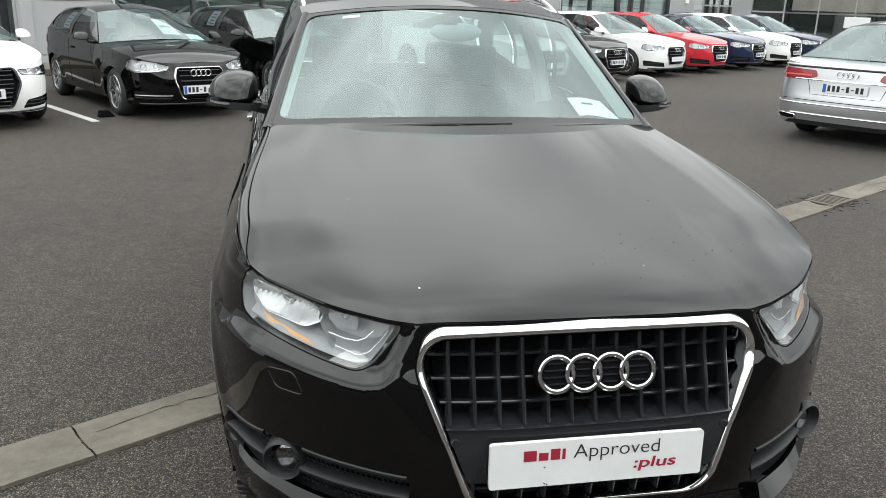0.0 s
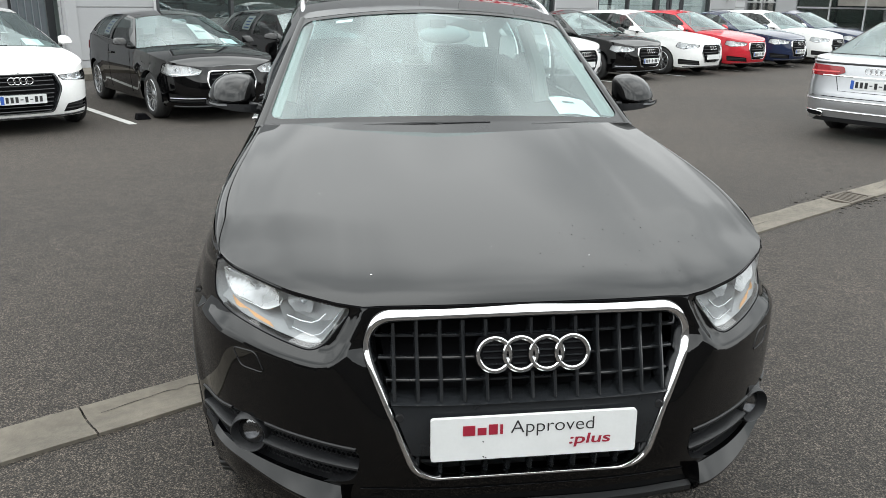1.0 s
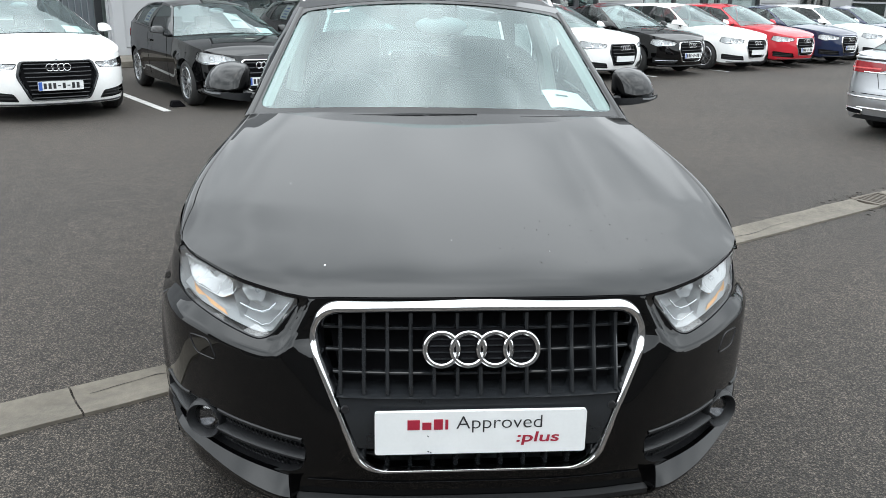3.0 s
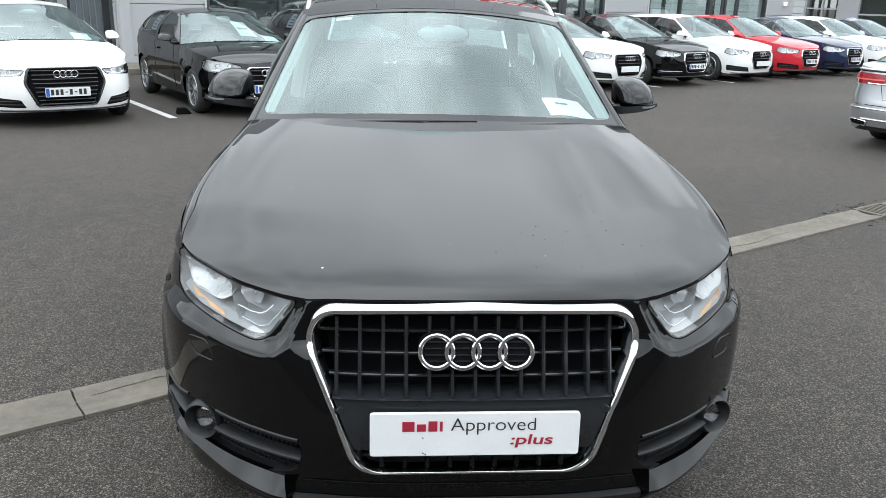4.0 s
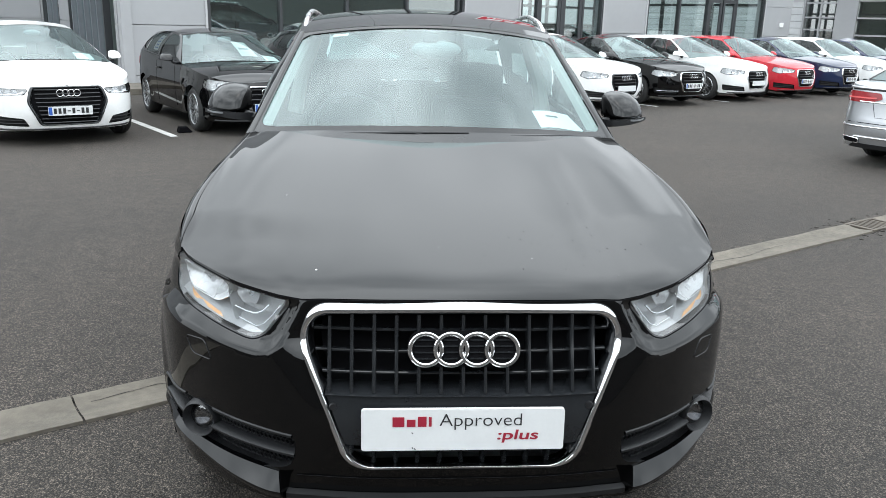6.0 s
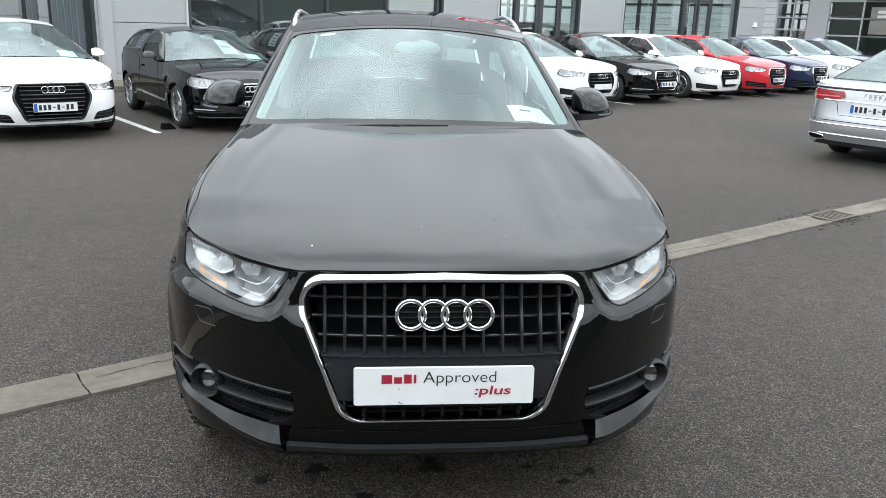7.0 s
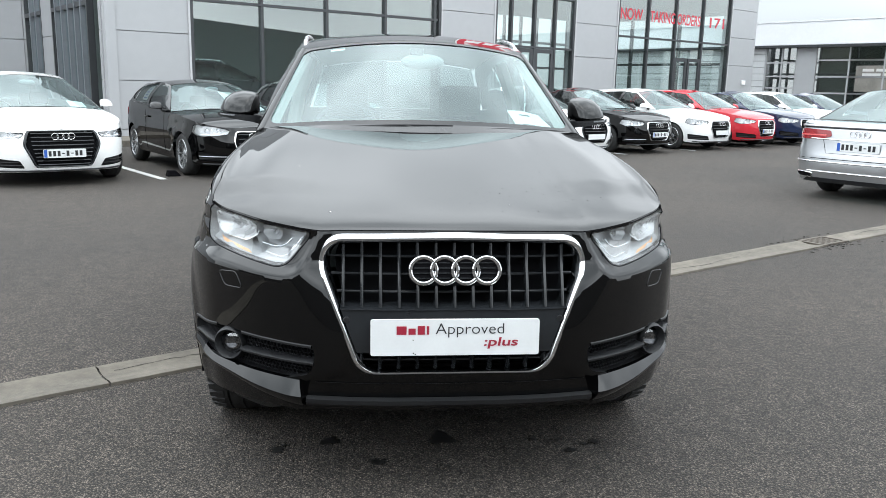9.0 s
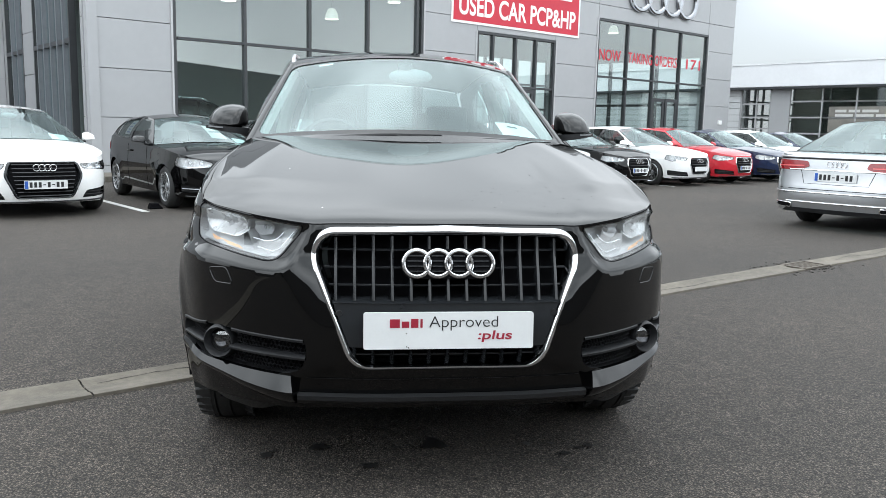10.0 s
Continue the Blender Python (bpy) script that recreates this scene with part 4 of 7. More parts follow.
def car_body(spec, m, name, label, group=""):
    """A whole car from its measures; returns the thing, its skin and its roof line."""
    sh = spec.get("skin", Shell)(spec["plan"], spec["front"], spec["side"], spec["rear"], spec["top"], spec["wheels"], spec["arch"])
    pa = spec["paint"]
    car = thing(name, label, "car", m, group)
    low = table(spec["low"])
    step = spec.get("step", 0.085)
    holes = [front_poly(sh, h) for h in spec.get("front_holes", ())]
    bm = patch(body_outline(sh, low, spec.get("cuts", 70)), sh.at, step, holes, lines=[front_poly(sh, q) for q in spec.get("lines", ())] + spec.get("ribbon_lines", []))
    fold = [sh.at(a, z) for a, z in spec.get("sharp_line", ())]
    if fold:
        near = {v for v in bm.verts if 0.3 < v.co.x < 1.0 and v.co.y < 0.8 and min((v.co - q).length_squared for q in fold) < 4e-7}
        for e in bm.edges:
            if e.verts[0] in near and e.verts[1] in near:
                e.smooth = False
    part("body", mirrored(bm), pa, car, smooth=True, crisp=spec.get("crisp", 58))
    # bonnet
    y_a = spec["cowl"]
    a_cowl = sh.a_at(y_a)
    crown, bow = smooth_table(spec["crown"]), table(spec["bow"])
    a_front = np.r_[np.linspace(0.02, sh.a_at(0.25), 12), np.linspace(sh.a_at(0.25), a_cowl, 14)[1:]]
    if not spec.get("own_bonnet"):
        part("bonnet", grid_mesh(spread_rows(sh, a_front, crown, bow)), pa, car, smooth=True)
    # roof line, from the foot of the front pillar to the foot of the rear one
    e0 = sh.edge(a_cowl)
    yd = spec["tail_foot"]
    e1 = sh.edge(sh.a_at(yd))
    roof = spec["roof"]
    mid = catmull(roof, 8)
    line = [e0.lerp(mid[0], k / 8) for k in range(8)] + mid + [mid[-1].lerp(e1, k / 8) for k in range(1, 9)]
    ly = np.array([p.y for p in line])

    def roof_at(y):
        return Vector([float(np.interp(y, ly, [p[k] for p in line])) for k in range(3)])

    def flank(y, t, d=0.0):
        b = sh.edge(sh.a_at(y))
        b.x -= 0.012
        r = roof_at(y)
        p = b.lerp(r, t)
        p.x += 0.05 * math.sin(math.pi * t) * min(1, max(0, (y - e0.y) / 0.5)) * min(1, max(0, (e1.y - y) / 0.5)) - d
        return p

    holes = [[(y, t) for y, t in w] for w in spec["windows"]]
    outline = [(e0.y + 0.001, 0.0), (e1.y - 0.001, 0.0), (e1.y - 0.001, 1.0), (e0.y + 0.001, 1.0)]
    for s in (1, -1):
        bm = patch(outline, flank, 0.09, holes)
        bmesh.ops.remove_doubles(bm, verts=bm.verts, dist=0.0005)
        part("side_frame", bm if s > 0 else flipped(bm), pa, car, smooth=True)
        for h in holes:
            bm = patch(h, lambda y, t, d: flank(y, t, 0.008), 0.15)
            g = part("side_window", bm if s > 0 else flipped(bm), SIDE_GLASS, car, smooth=True)
            g.visible_shadow = False
    # screens
    bb, bt = bow(e0.y), spec["bow_top"]
    cb, ct = crown(e0.y), spec["roof_crown"]

    def screen(q, s):
        e = e0.lerp(line[8], s)
        k = 1 - q * q
        return Vector((q * e.x, e.y - k * (bb + (bt - bb) * s), e.z + k * (cb + (ct - cb) * s) + 0.02 * k * math.sin(math.pi * s)))

    g = part("windscreen", grid_mesh([[screen(q, s) for q in np.linspace(-0.985, 0.985, 18)] for s in np.linspace(0.02, 0.985, 12)]), SCREEN_GLASS, car, smooth=True)
    g.visible_shadow = False
    ends = [line[8], line[8 + len(mid) - 1]]
    ys = np.linspace(ends[0].y, ends[1].y, 16)
    rows = []
    for i, y in enumerate(ys):
        r = roof_at(y)
        f = i / 15
        b = bt * (1 - f) ** 3 - spec["bow_rear"] * f ** 3
        rows.append([(q * r.x, y - b * (1 - q * q), r.z + ct * (1 - q * q)) for q in np.linspace(-1, 1, 16)])
    part("roof", grid_mesh(rows), pa, car, smooth=True)
    part("roof_lining", grid_mesh([[(x * 0.97, y, z - 0.03) for x, y, z in row] for row in rows[1:-1]]), LINER, car, smooth=True)
    rb = spec["bow_rear"]

    def rear_screen(q, s):
        e = line[8 + len(mid) - 1].lerp(e1, s)
        k = 1 - q * q
        return Vector((q * e.x, e.y + k * rb, e.z + k * ct * (1 - s)))

    g = part("rear_window", grid_mesh([[rear_screen(q, s) for q in np.linspace(-0.97, 0.97, 12)] for s in np.linspace(0.02, 0.98, 8)]), SIDE_GLASS if spec.get("dark_rear", True) else SCREEN_GLASS, car, smooth=True)
    g.visible_shadow = False
    # the deck behind the rear window
    a_rear = np.linspace(sh.a_at(yd), sh.end - 0.02, 14)
    part("tail_deck", grid_mesh([[(q * e.x, e.y + rb * (1 - q * q) * (1 - i / 13) ** 2, e.z + spec.get("deck_crown", 0.0) * (1 - q * q) * math.sin(math.pi * min(1, 0.15 + i / 13))) for q in np.linspace(-1, 1, 12)] for i, e in enumerate(sh.edge(a) for a in a_rear)]), pa, car, smooth=True)
    # underside, wells, wheels
    hw = max(p[0] for p in spec["plan"])
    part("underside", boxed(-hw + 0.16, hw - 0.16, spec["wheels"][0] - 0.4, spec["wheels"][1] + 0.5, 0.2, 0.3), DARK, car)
    part("cabin_floor", boxed(-hw + 0.1, hw - 0.1, e0.y - 0.1, e1.y - 0.2, 0.42, 0.46), CABIN, car)
    r = spec["wheel_r"]
    for yw in spec["wheels"]:
        for s in (1, -1):
            bm = bmesh.new()
            rows = []
            for t in np.linspace(-0.15, math.pi + 0.15, 16):
                rows.append([(s * (hw - 0.05), yw + (sh.arch + 0.0) * math.cos(t), sh.arch * 0.87 + sh.arch * math.sin(t)), (s * (hw - 0.36), yw + sh.arch * math.cos(t), sh.arch * 0.87 + sh.arch * math.sin(t))])
            grid_mesh(rows, bm)
            v = [bm.verts.new((s * (hw - 0.36), yw + sh.arch * math.cos(t), sh.arch * 0.87 + sh.arch * math.sin(t))) for t in np.linspace(-0.15, math.pi + 0.15, 16)]
            bm.faces.new(v)
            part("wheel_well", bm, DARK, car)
            wheel(car, s * (hw - spec.get("track_in", 0.125)), yw, r, s, spec.get("rim", RIM), spec.get("spokes", 10), detail=spec.get("wheel_cuts", 20))
    # seats and dash
    zb = e0.z
    bm = grid_mesh([[(q * (hw - 0.2), e0.y + dy - 0.12 * (1 - q * q), zb + dz) for q in np.linspace(-1, 1, 10)] for dy, dz in ((0.02, -0.02), (0.28, 0.0), (0.4, -0.03), (0.46, -0.14), (0.44, -0.45))])
    part("dashboard", bm, CABIN, car, smooth=True)
    for sx in (-0.37, 0.37):
        seat(car, sx, e0.y + 1.15, zb - 0.62, CLOTH, high=spec.get("seat_high", 0.62))
        seat(car, sx, e0.y + 1.95, zb - 0.58, CLOTH, 0.58, 0.55)
    bm = bmesh.new()
    c = Vector((-0.37, e0.y + 0.55, zb - 0.06))
    tube(bm, [c + Vector((0.185 * math.cos(t), 0.06 * math.sin(t), 0.175 * math.sin(t))) for t in np.linspace(0, math.tau, 24, endpoint=False)], 0.016, 6, True)
    box(bm, c.x - 0.17, c.x + 0.17, c.y - 0.02, c.y + 0.02, c.z - 0.03, c.z + 0.03, 0.01)
    box(bm, c.x - 0.025, c.x + 0.025, c.y - 0.05, c.y, c.z - 0.16, c.z)
    part("steering_wheel", bm, CABIN, car, smooth=True)
    tp = screen(0, 0.80)
    bm = bmesh.new()
    bmesh.ops.create_uvsphere(bm, u_segments=18, v_segments=10, radius=1.0, matrix=Matrix.Translation((0.03, tp.y + 0.10, tp.z - 0.035)) @ Matrix.Diagonal((0.115, 0.028, 0.040, 1)))
    part("rear_view_mirror", bm, material_cache["mirror_back"], car, smooth=True)
    return car, sh, screen, flank, roof_at, line


def door_mirror(car, x, y, z, pa, side, big=1.0, fine=False):
    """A domed shell with a flat underside on a short arm: x, z are the foot of its inner edge, y its glass; fine adds the tray and the repeater."""
    turns = 3 if fine else 2
    outline = softened([(0.0, 0.016), (0.004, 0.098), (0.022, 0.119), (0.085, 0.127), (0.138, 0.117), (0.176, 0.090), (0.197, 0.050), (0.197, 0.032), (0.10, 0.020)], True, turns)
    cu, cv, d = 0.096, 0.034, 0.125 * big
    rows = []
    for f in 1 - (1 - np.linspace(0, 1, 18 if fine else 9)) ** 1.8:
        front = d * (1 - f ** 2.6) ** 0.5
        ring = [(cu + (u - cu) * f, cv + (v - cv) * f) for u, v in outline]
        rows.append([(x + side * big * u, y - front + 0.25 * big * u + 0.3 * big * v, z + big * 1.1 * v) for u, v in ring])
    mir = grid_mesh(rows, None, True)
    bmesh.ops.remove_doubles(mir, verts=mir.verts, dist=1e-5)
    bmesh.ops.recalc_face_normals(mir, faces=mir.faces)
    body = part("door_mirror", mir, pa, car, smooth=True, crisp=75)

    def strip(name, top, low, mat, front, lab=""):
        """A band across the front between two lines of (u, v)."""
        bm = bmesh.new()
        rws = []
        for dy in (front, front, 0.0, 0.0):
            line = top if dy in (front,) and len(rws) == 0 or len(rws) == 3 else low
            rws.append([(x + side * big * u, y - dy * big * (1 - 0.55 * (2 * k / (len(top) - 1) - 1) ** 2) + 0.03 * big * (u / 0.2), z + big * v) for k, (u, v) in enumerate(line)])
        grid_mesh(rws, bm)
        bmesh.ops.recalc_face_normals(bm, faces=bm.faces)
        part(name, bm, mat, body, lab, True)

    if fine:
        us = np.linspace(-0.012, 0.198, 14)
        strip("mirror_tray", [(u, 0.022 + 0.012 * (u / 0.2)) for u in us], [(u, -0.012 + 0.030 * (u / 0.2)) for u in us], PLASTIC, 0.118, "matt black lower tray")
        us = np.linspace(0.07, 0.19, 10)
        strip("side_repeater", [(u, 0.020 + 0.012 * (u / 0.2)) for u in us], [(u, 0.011 + 0.014 * (u / 0.2)) for u in us], material_cache["bezel"], 0.126)
    g = [(x + side * big * u, y + 0.002 + 0.03 * big * (u / 0.2), z + big * v) for u, v in ((0.02, 0.03), (0.18, 0.045), (0.165, 0.09), (0.09, 0.112), (0.02, 0.104))]
    bm = bmesh.new()
    front, back = [bm.verts.new((a, b - 0.008, c)) for a, b, c in g], [bm.verts.new(q) for q in g]
    bm.faces.new(back), bm.faces.new(front[::-1])
    for k in range(5):
        bm.faces.new((front[k], front[(k + 1) % 5], back[(k + 1) % 5], back[k]))
    bmesh.ops.recalc_face_normals(bm, faces=bm.faces)
    part("mirror_glass", bm, CHROME, body)
    bm = bmesh.new()
    tube(bm, [(x + side * 0.03 * big, y - 0.05, z + 0.012 * big), (x - side * 0.03 * big, y - 0.035, z - 0.006 * big), (x - side * 0.10 * big, y - 0.01, z - 0.016 * big)], [0.022 * big, 0.022 * big, 0.03 * big], 8)
    part("mirror_foot", bm, PLASTIC, body, smooth=True)
    return body


def scaled_spec(paint_mat, length, half, height, hood_front, hood_rear, overhang, wheelbase, kind="hatch", **extra):
    """Measures of an ordinary car."""
    L, h = length, half
    plan = [(0, 0), (0.30 * h, 0.012), (0.55 * h, 0.07), (0.74 * h, 0.17), (0.87 * h, 0.32), (0.945 * h, 0.52), (0.98 * h, 0.8), (h, 1.4), (h, L * 0.6), (0.985 * h, L - 0.8), (0.95 * h, L - 0.45), (0.87 * h, L - 0.2), (0.7 * h, L - 0.07), (0.4 * h, L - 0.015), (0, L)]
    belt = hood_rear + 0.0
    w0, w1 = overhang, overhang + wheelbase
    cowl = w0 + 0.48
    top = [(0, hood_front), (0.06, hood_front + 0.005), (0.35, hood_front + 0.07), (0.8, hood_front + 0.14), (cowl, belt - 0.03), (cowl + 0.6, belt), (L * 0.65, belt + 0.045)]
    xr = 0.66 * h
    if kind == "hatch":
        top += [(L - 0.5, belt + 0.08), (L - 0.15, belt + 0.05), (L, belt + 0.02)]
        roof = [(xr * 0.98, cowl + 0.82, height - 0.075), (xr, cowl + 1.2, height - 0.03), (xr, L * 0.6, height - 0.025), (xr * 0.96, L - 0.75, height - 0.06), (xr * 0.91, L - 0.40, height - 0.105)]
        tail = L - 0.13
        wins = [[(cowl + 0.16, 0.14), (cowl + 1.22, 0.05), (cowl + 1.17, 0.93), (cowl + 0.82, 0.93), (cowl + 0.48, 0.88)], [(cowl + 1.29, 0.05), (cowl + 2.06, 0.07), (cowl + 2.01, 0.91), (cowl + 1.25, 0.93)], [(cowl + 2.12, 0.10), (L - 0.62, 0.30), (L - 0.74, 0.80), (cowl + 2.08, 0.90)]]
    else:
        top += [(L - 1.0, belt + 0.06), (L - 0.4, belt + 0.07), (L - 0.1, belt + 0.065), (L, belt + 0.05)]
        roof = [(xr * 0.98, cowl + 0.85, height - 0.075), (xr, cowl + 1.3, height - 0.03), (xr, L * 0.55, height - 0.025), (xr * 0.93, L - 1.65, height - 0.07)]
        tail = L - 0.78
        wins = [[(cowl + 0.16, 0.14), (cowl + 1.3, 0.05), (cowl + 1.25, 0.93), (cowl + 0.84, 0.93), (cowl + 0.48, 0.88)], [(cowl + 1.37, 0.05), (cowl + 2.28, 0.07), (cowl + 2.05, 0.91), (cowl + 1.32, 0.93)]]
    s = dict(plan=plan, paint=paint_mat, front=[(0.12, 0.10), (0.22, 0.045), (0.38, 0.0), (0.55, 0.01), (hood_front - 0.06, 0.045), (hood_front + 0.02, 0.085), (1.2, 0.2)],
             side=[(0.15, 0.06), (0.3, 0.02), (0.5, 0.0), (0.68, -0.004), (0.72, 0.006), (0.85, 0.012), (1.0, 0.035), (1.2, 0.06)],
             rear=[(0.15, 0.09), (0.3, 0.02), (0.5, 0.0), (0.62, 0.03), (0.8, 0.05), (1.0, 0.09), (1.2, 0.14)],
             top=top, wheels=(w0, w1), arch=extra.pop("wheel_r", 0.32) + 0.035, wheel_r=0.32, low=[(0, 0.2), (0.3, 0.19), (w0, 0.22), (w1, 0.22), (L, 0.24)],
             cowl=cowl, tail_foot=tail, roof=roof, windows=wins, crown=[(0, 0.0), (0.12, 0.012), (0.5, 0.055), (cowl, 0.055), (3, 0.05)], bow=[(0.1, 0), (cowl - 0.5, 0.06), (cowl, 0.2)], bow_top=0.12, roof_crown=0.055, bow_rear=0.06)
    s["wheel_r"] = s["arch"] - 0.035
    s.update(extra)
    return s


def mirrored_part(name, poly, sh, mat, car, off, thick, step=0.06, label="", smooth=False):
    """Two parts, one a side, laid on the skin off metres proud of it."""
    made = []
    for s in (1, -1):
        bm = patch(poly, lambda a, z, d: sh.at(a, z, -off + d), step, (), thick)
        made.append(part(name, bm if s > 0 else flipped(bm), mat, car, label, smooth))
    return made


def parked_car(name, label, m, spec, style, group=""):
    hf = spec["hood"]
    gw = style.get("grille_w", 0.40)
    g0, g1 = style.get("grille_z", (0.30, hf - 0.03))
    x0, x1 = gw + style.get("lamp_in", 0.03), spec["half"] - 0.05
    z0, tall = hf - 0.13, style.get("lamp_tall", 0.13)
    lamp_xz = rounded([(x0 + 0.05, z0 + 0.03), (x1 - 0.06, z0), (x1, z0 + 0.05), (x1 - 0.03, z0 + tall + 0.02), (x0 + 0.12, z0 + tall - 0.02), (x0, z0 + min(0.09, tall - 0.02))], 0.02)
    ix0, ix1 = gw * 0.85 + 0.06, spec["half"] - 0.10
    vent_xz = rounded([(ix0, 0.25), (ix1, 0.27), (ix1 + 0.02, 0.395), (ix0 + 0.06, 0.35)], 0.02)
    half_grille = [(0.0, g0), (gw * 0.70, g0), (gw * 0.98, g0 + (g1 - g0) * 0.62), (gw * 0.87, g1 - 0.004), (0.0, g1 - 0.004)]
    spec["front_holes"], spec["step"] = [half_grille, lamp_xz, vent_xz], 0.065
    car, sh, screen, flank, roof_at, line = car_body(spec, m, name, label, group)
    # single-frame grille with a chrome surround
    out = rounded([(-gw * 0.72, g0), (gw * 0.72, g0), (gw, g0 + (g1 - g0) * 0.62), (gw * 0.88, g1), (-gw * 0.88, g1), (-gw, g0 + (g1 - g0) * 0.62)], 0.05)
    k = 0.93
    mid = (g0 + g1) / 2
    inn = [(x * k, mid + (z - mid) * (k - 0.02)) for x, z in out]

    def face(x, z, d):
        p = sh.at(sh.ax(abs(x), z), z, d)
        return Vector((math.copysign(p.x, x), p.y, p.z))

    part("grille", patch(inn, lambda x, z, d: face(x, z, 0.04), 0.1), DARK, car, smooth=True)
    ring = bmesh.new()
    edge_loop = dense(out, 0.06)
    grid_mesh([[face(x * f, mid + (z - mid) * f, d) for x, z in edge_loop] for f, d in ((1.02, 0.004), (1.0, -0.010), (0.975, -0.014), (0.95, -0.008), (0.94, 0.04))], ring, True)
    part("grille_surround", ring, style.get("surround", CHROME), car, smooth=True)
    n = style.get("bars", 6)
    for i in range(n):
        z = g0 + (g1 - g0) * (i + 0.7) / (n + 0.4)
        w = min(0.86, 0.70 + 0.25 * (z - g0) / (g1 - g0)) * gw * 0.93
        bm = bmesh.new()
        tube(bm, [face(x, z, 0.006) for x in np.linspace(-w, w, 9)], 0.008, 6)
        part("grille_bar", bm, GRILLE, car, smooth=True)
    c = face(0, g1 - 0.075, -0.02)
    four_rings(car, 0.29, Matrix.Translation(c))
    pz = style.get("plate_z", g0 + 0.13)
    c = face(0, pz, -0.012)
    if style.get("blank_plate"):
        bm = boxed(-0.26, 0.26, c.y - 0.008, c.y, pz - 0.055, pz + 0.055, 0.003)
        part("plate_panel", bm, PLATE, car)
    else:
        number_plate(car, Matrix.Translation(c))
    # head lamps
    lamp = front_poly(sh, lamp_xz)
    for ob in mirrored_part("headlamp", lamp, sh, LAMP_GREY, car, -0.05, 0.0, smooth=True):
        part("lamp_glass", *_lens(lamp, sh, ob, 0.001), LAMP_GLASS, ob).visible_shadow = False
        wall = bmesh.new()
        loop = dense(lamp, 0.04)
        grid_mesh([[sh.at(a, z, d) for a, z in loop] for d in (0.0, 0.052)], wall, True)
        part("lamp_rim", wall if sum(v.co.x for v in ob.data.vertices) > 0 else flipped(wall), TRIM_BAND, ob)
        sd = 1 if sum(v.co.x for v in ob.data.vertices) > 0 else -1
        strip = bmesh.new()
        tube(strip, [sh.at(sh.ax(x0 + (x1 - x0) * k, zz), zz, 0.018) for k, zz in ((0.12, z0 + 0.055), (0.3, z0 + 0.03), (0.6, z0 + 0.022), (0.86, z0 + 0.028))], 0.009, 6)
        part("light_strip", strip if sd > 0 else flipped(strip), REFLECTOR, ob, smooth=True)
        for f in (0.36, 0.68):
            p = sh.at(sh.ax(x0 + (x1 - x0) * f, z0 + tall * 0.55), z0 + tall * 0.55, 0.026)
            bm = lathe([(0.012, 0.040), (0.0, 0.042), (-0.014, 0.03), (-0.02, 0.018), (-0.008, 0.014), (0.0, 0.0)], 16)
            bmesh.ops.transform(bm, matrix=Matrix.Translation(p) @ Matrix.Rotation(radians(-75), 4, "Z"), verts=bm.verts)
            part("lamp_bowl", bm if sd > 0 else flipped(bm), REFLECTOR, ob, smooth=True)
        bm = bmesh.new()
        tube(bm, [sh.at(a, z, 0.0) for a, z in lamp], 0.004, 5, True)
        part("lamp_seal", bm if sd > 0 else flipped(bm), DARK, ob)
    # lower intakes
    for ob in mirrored_part("air_intake", front_poly(sh, vent_xz), sh, PLASTIC, car, -0.035, 0.0, smooth=True):
        sd = 1 if sum(v.co.x for v in ob.data.vertices) > 0 else -1
        for zz, k0 in ((0.29, 0.05), (0.33, 0.2)):
            bm = bmesh.new()
            tube(bm, [sh.at(sh.ax(ix0 + (ix1 - ix0) * k, zz), zz, 0.012) for k in np.linspace(k0, 0.98, 6)], 0.007, 5)
            part("vent_blade", bm if sd > 0 else flipped(bm), PLASTIC, ob, smooth=True)
    bm = bmesh.new()
    tube(bm, [face(x, 0.215, -0.004) for x in np.linspace(-spec["half"] * 0.82, spec["half"] * 0.82, 25)], 0.012, 6)
    part("lower_lip", bm, PLASTIC, car, smooth=True)
    if style.get("chrome_strip"):
        for s in (1, -1):
            bm = bmesh.new()
            tube(bm, [Vector((s * q.x, q.y, q.z)) for q in (sh.at(sh.ax(x, 0.325), 0.325, -0.014) for x in np.linspace(ix0 + 0.02, ix1 - 0.02, 10))], 0.007, 6)
            part("chrome_strip", bm, SIGN_METAL, car, smooth=True)
    # mirrors, handles, rear lamps
    e = sh.edge(sh.a_at(spec["cowl"] + 0.22))
    for s in (1, -1):
        door_mirror(car, s * (e.x + 0.035), e.y + 0.05, e.z + 0.005, spec["paint"], s)
        for dy in (1.15, 2.0):
            if spec["cowl"] + dy < spec["wheels"][1] - 0.1:
                p = sh.at(sh.a_at(spec["cowl"] + dy), e.z - 0.12, -0.018)
                part("door_handle", box(bmesh.new(), s * p.x - 0.012, s * p.x + 0.012, p.y - 0.09, p.y + 0.09, p.z - 0.012, p.z + 0.014, 0.006), spec["paint"], car, smooth=True)
        for y in (spec["cowl"] + 0.28, spec["cowl"] + 1.28, spec["cowl"] + 2.12):
            if y > spec["wheels"][1] - 0.25:
                continue
            bm = bmesh.new()
            tube(bm, [Vector((s * q.x, q.y, q.z)) for q in (sh.at(sh.a_at(y + 0.03 * (z - 0.6)), z, 0.0005) for z in np.linspace(0.3, spec["top_belt"] - 0.03, 8))], 0.0045, 4)
            part("door_gap", bm, DARK, car)
    (ya, _), (yb, _) = spec["windows"][0][1], spec["windows"][1][0]
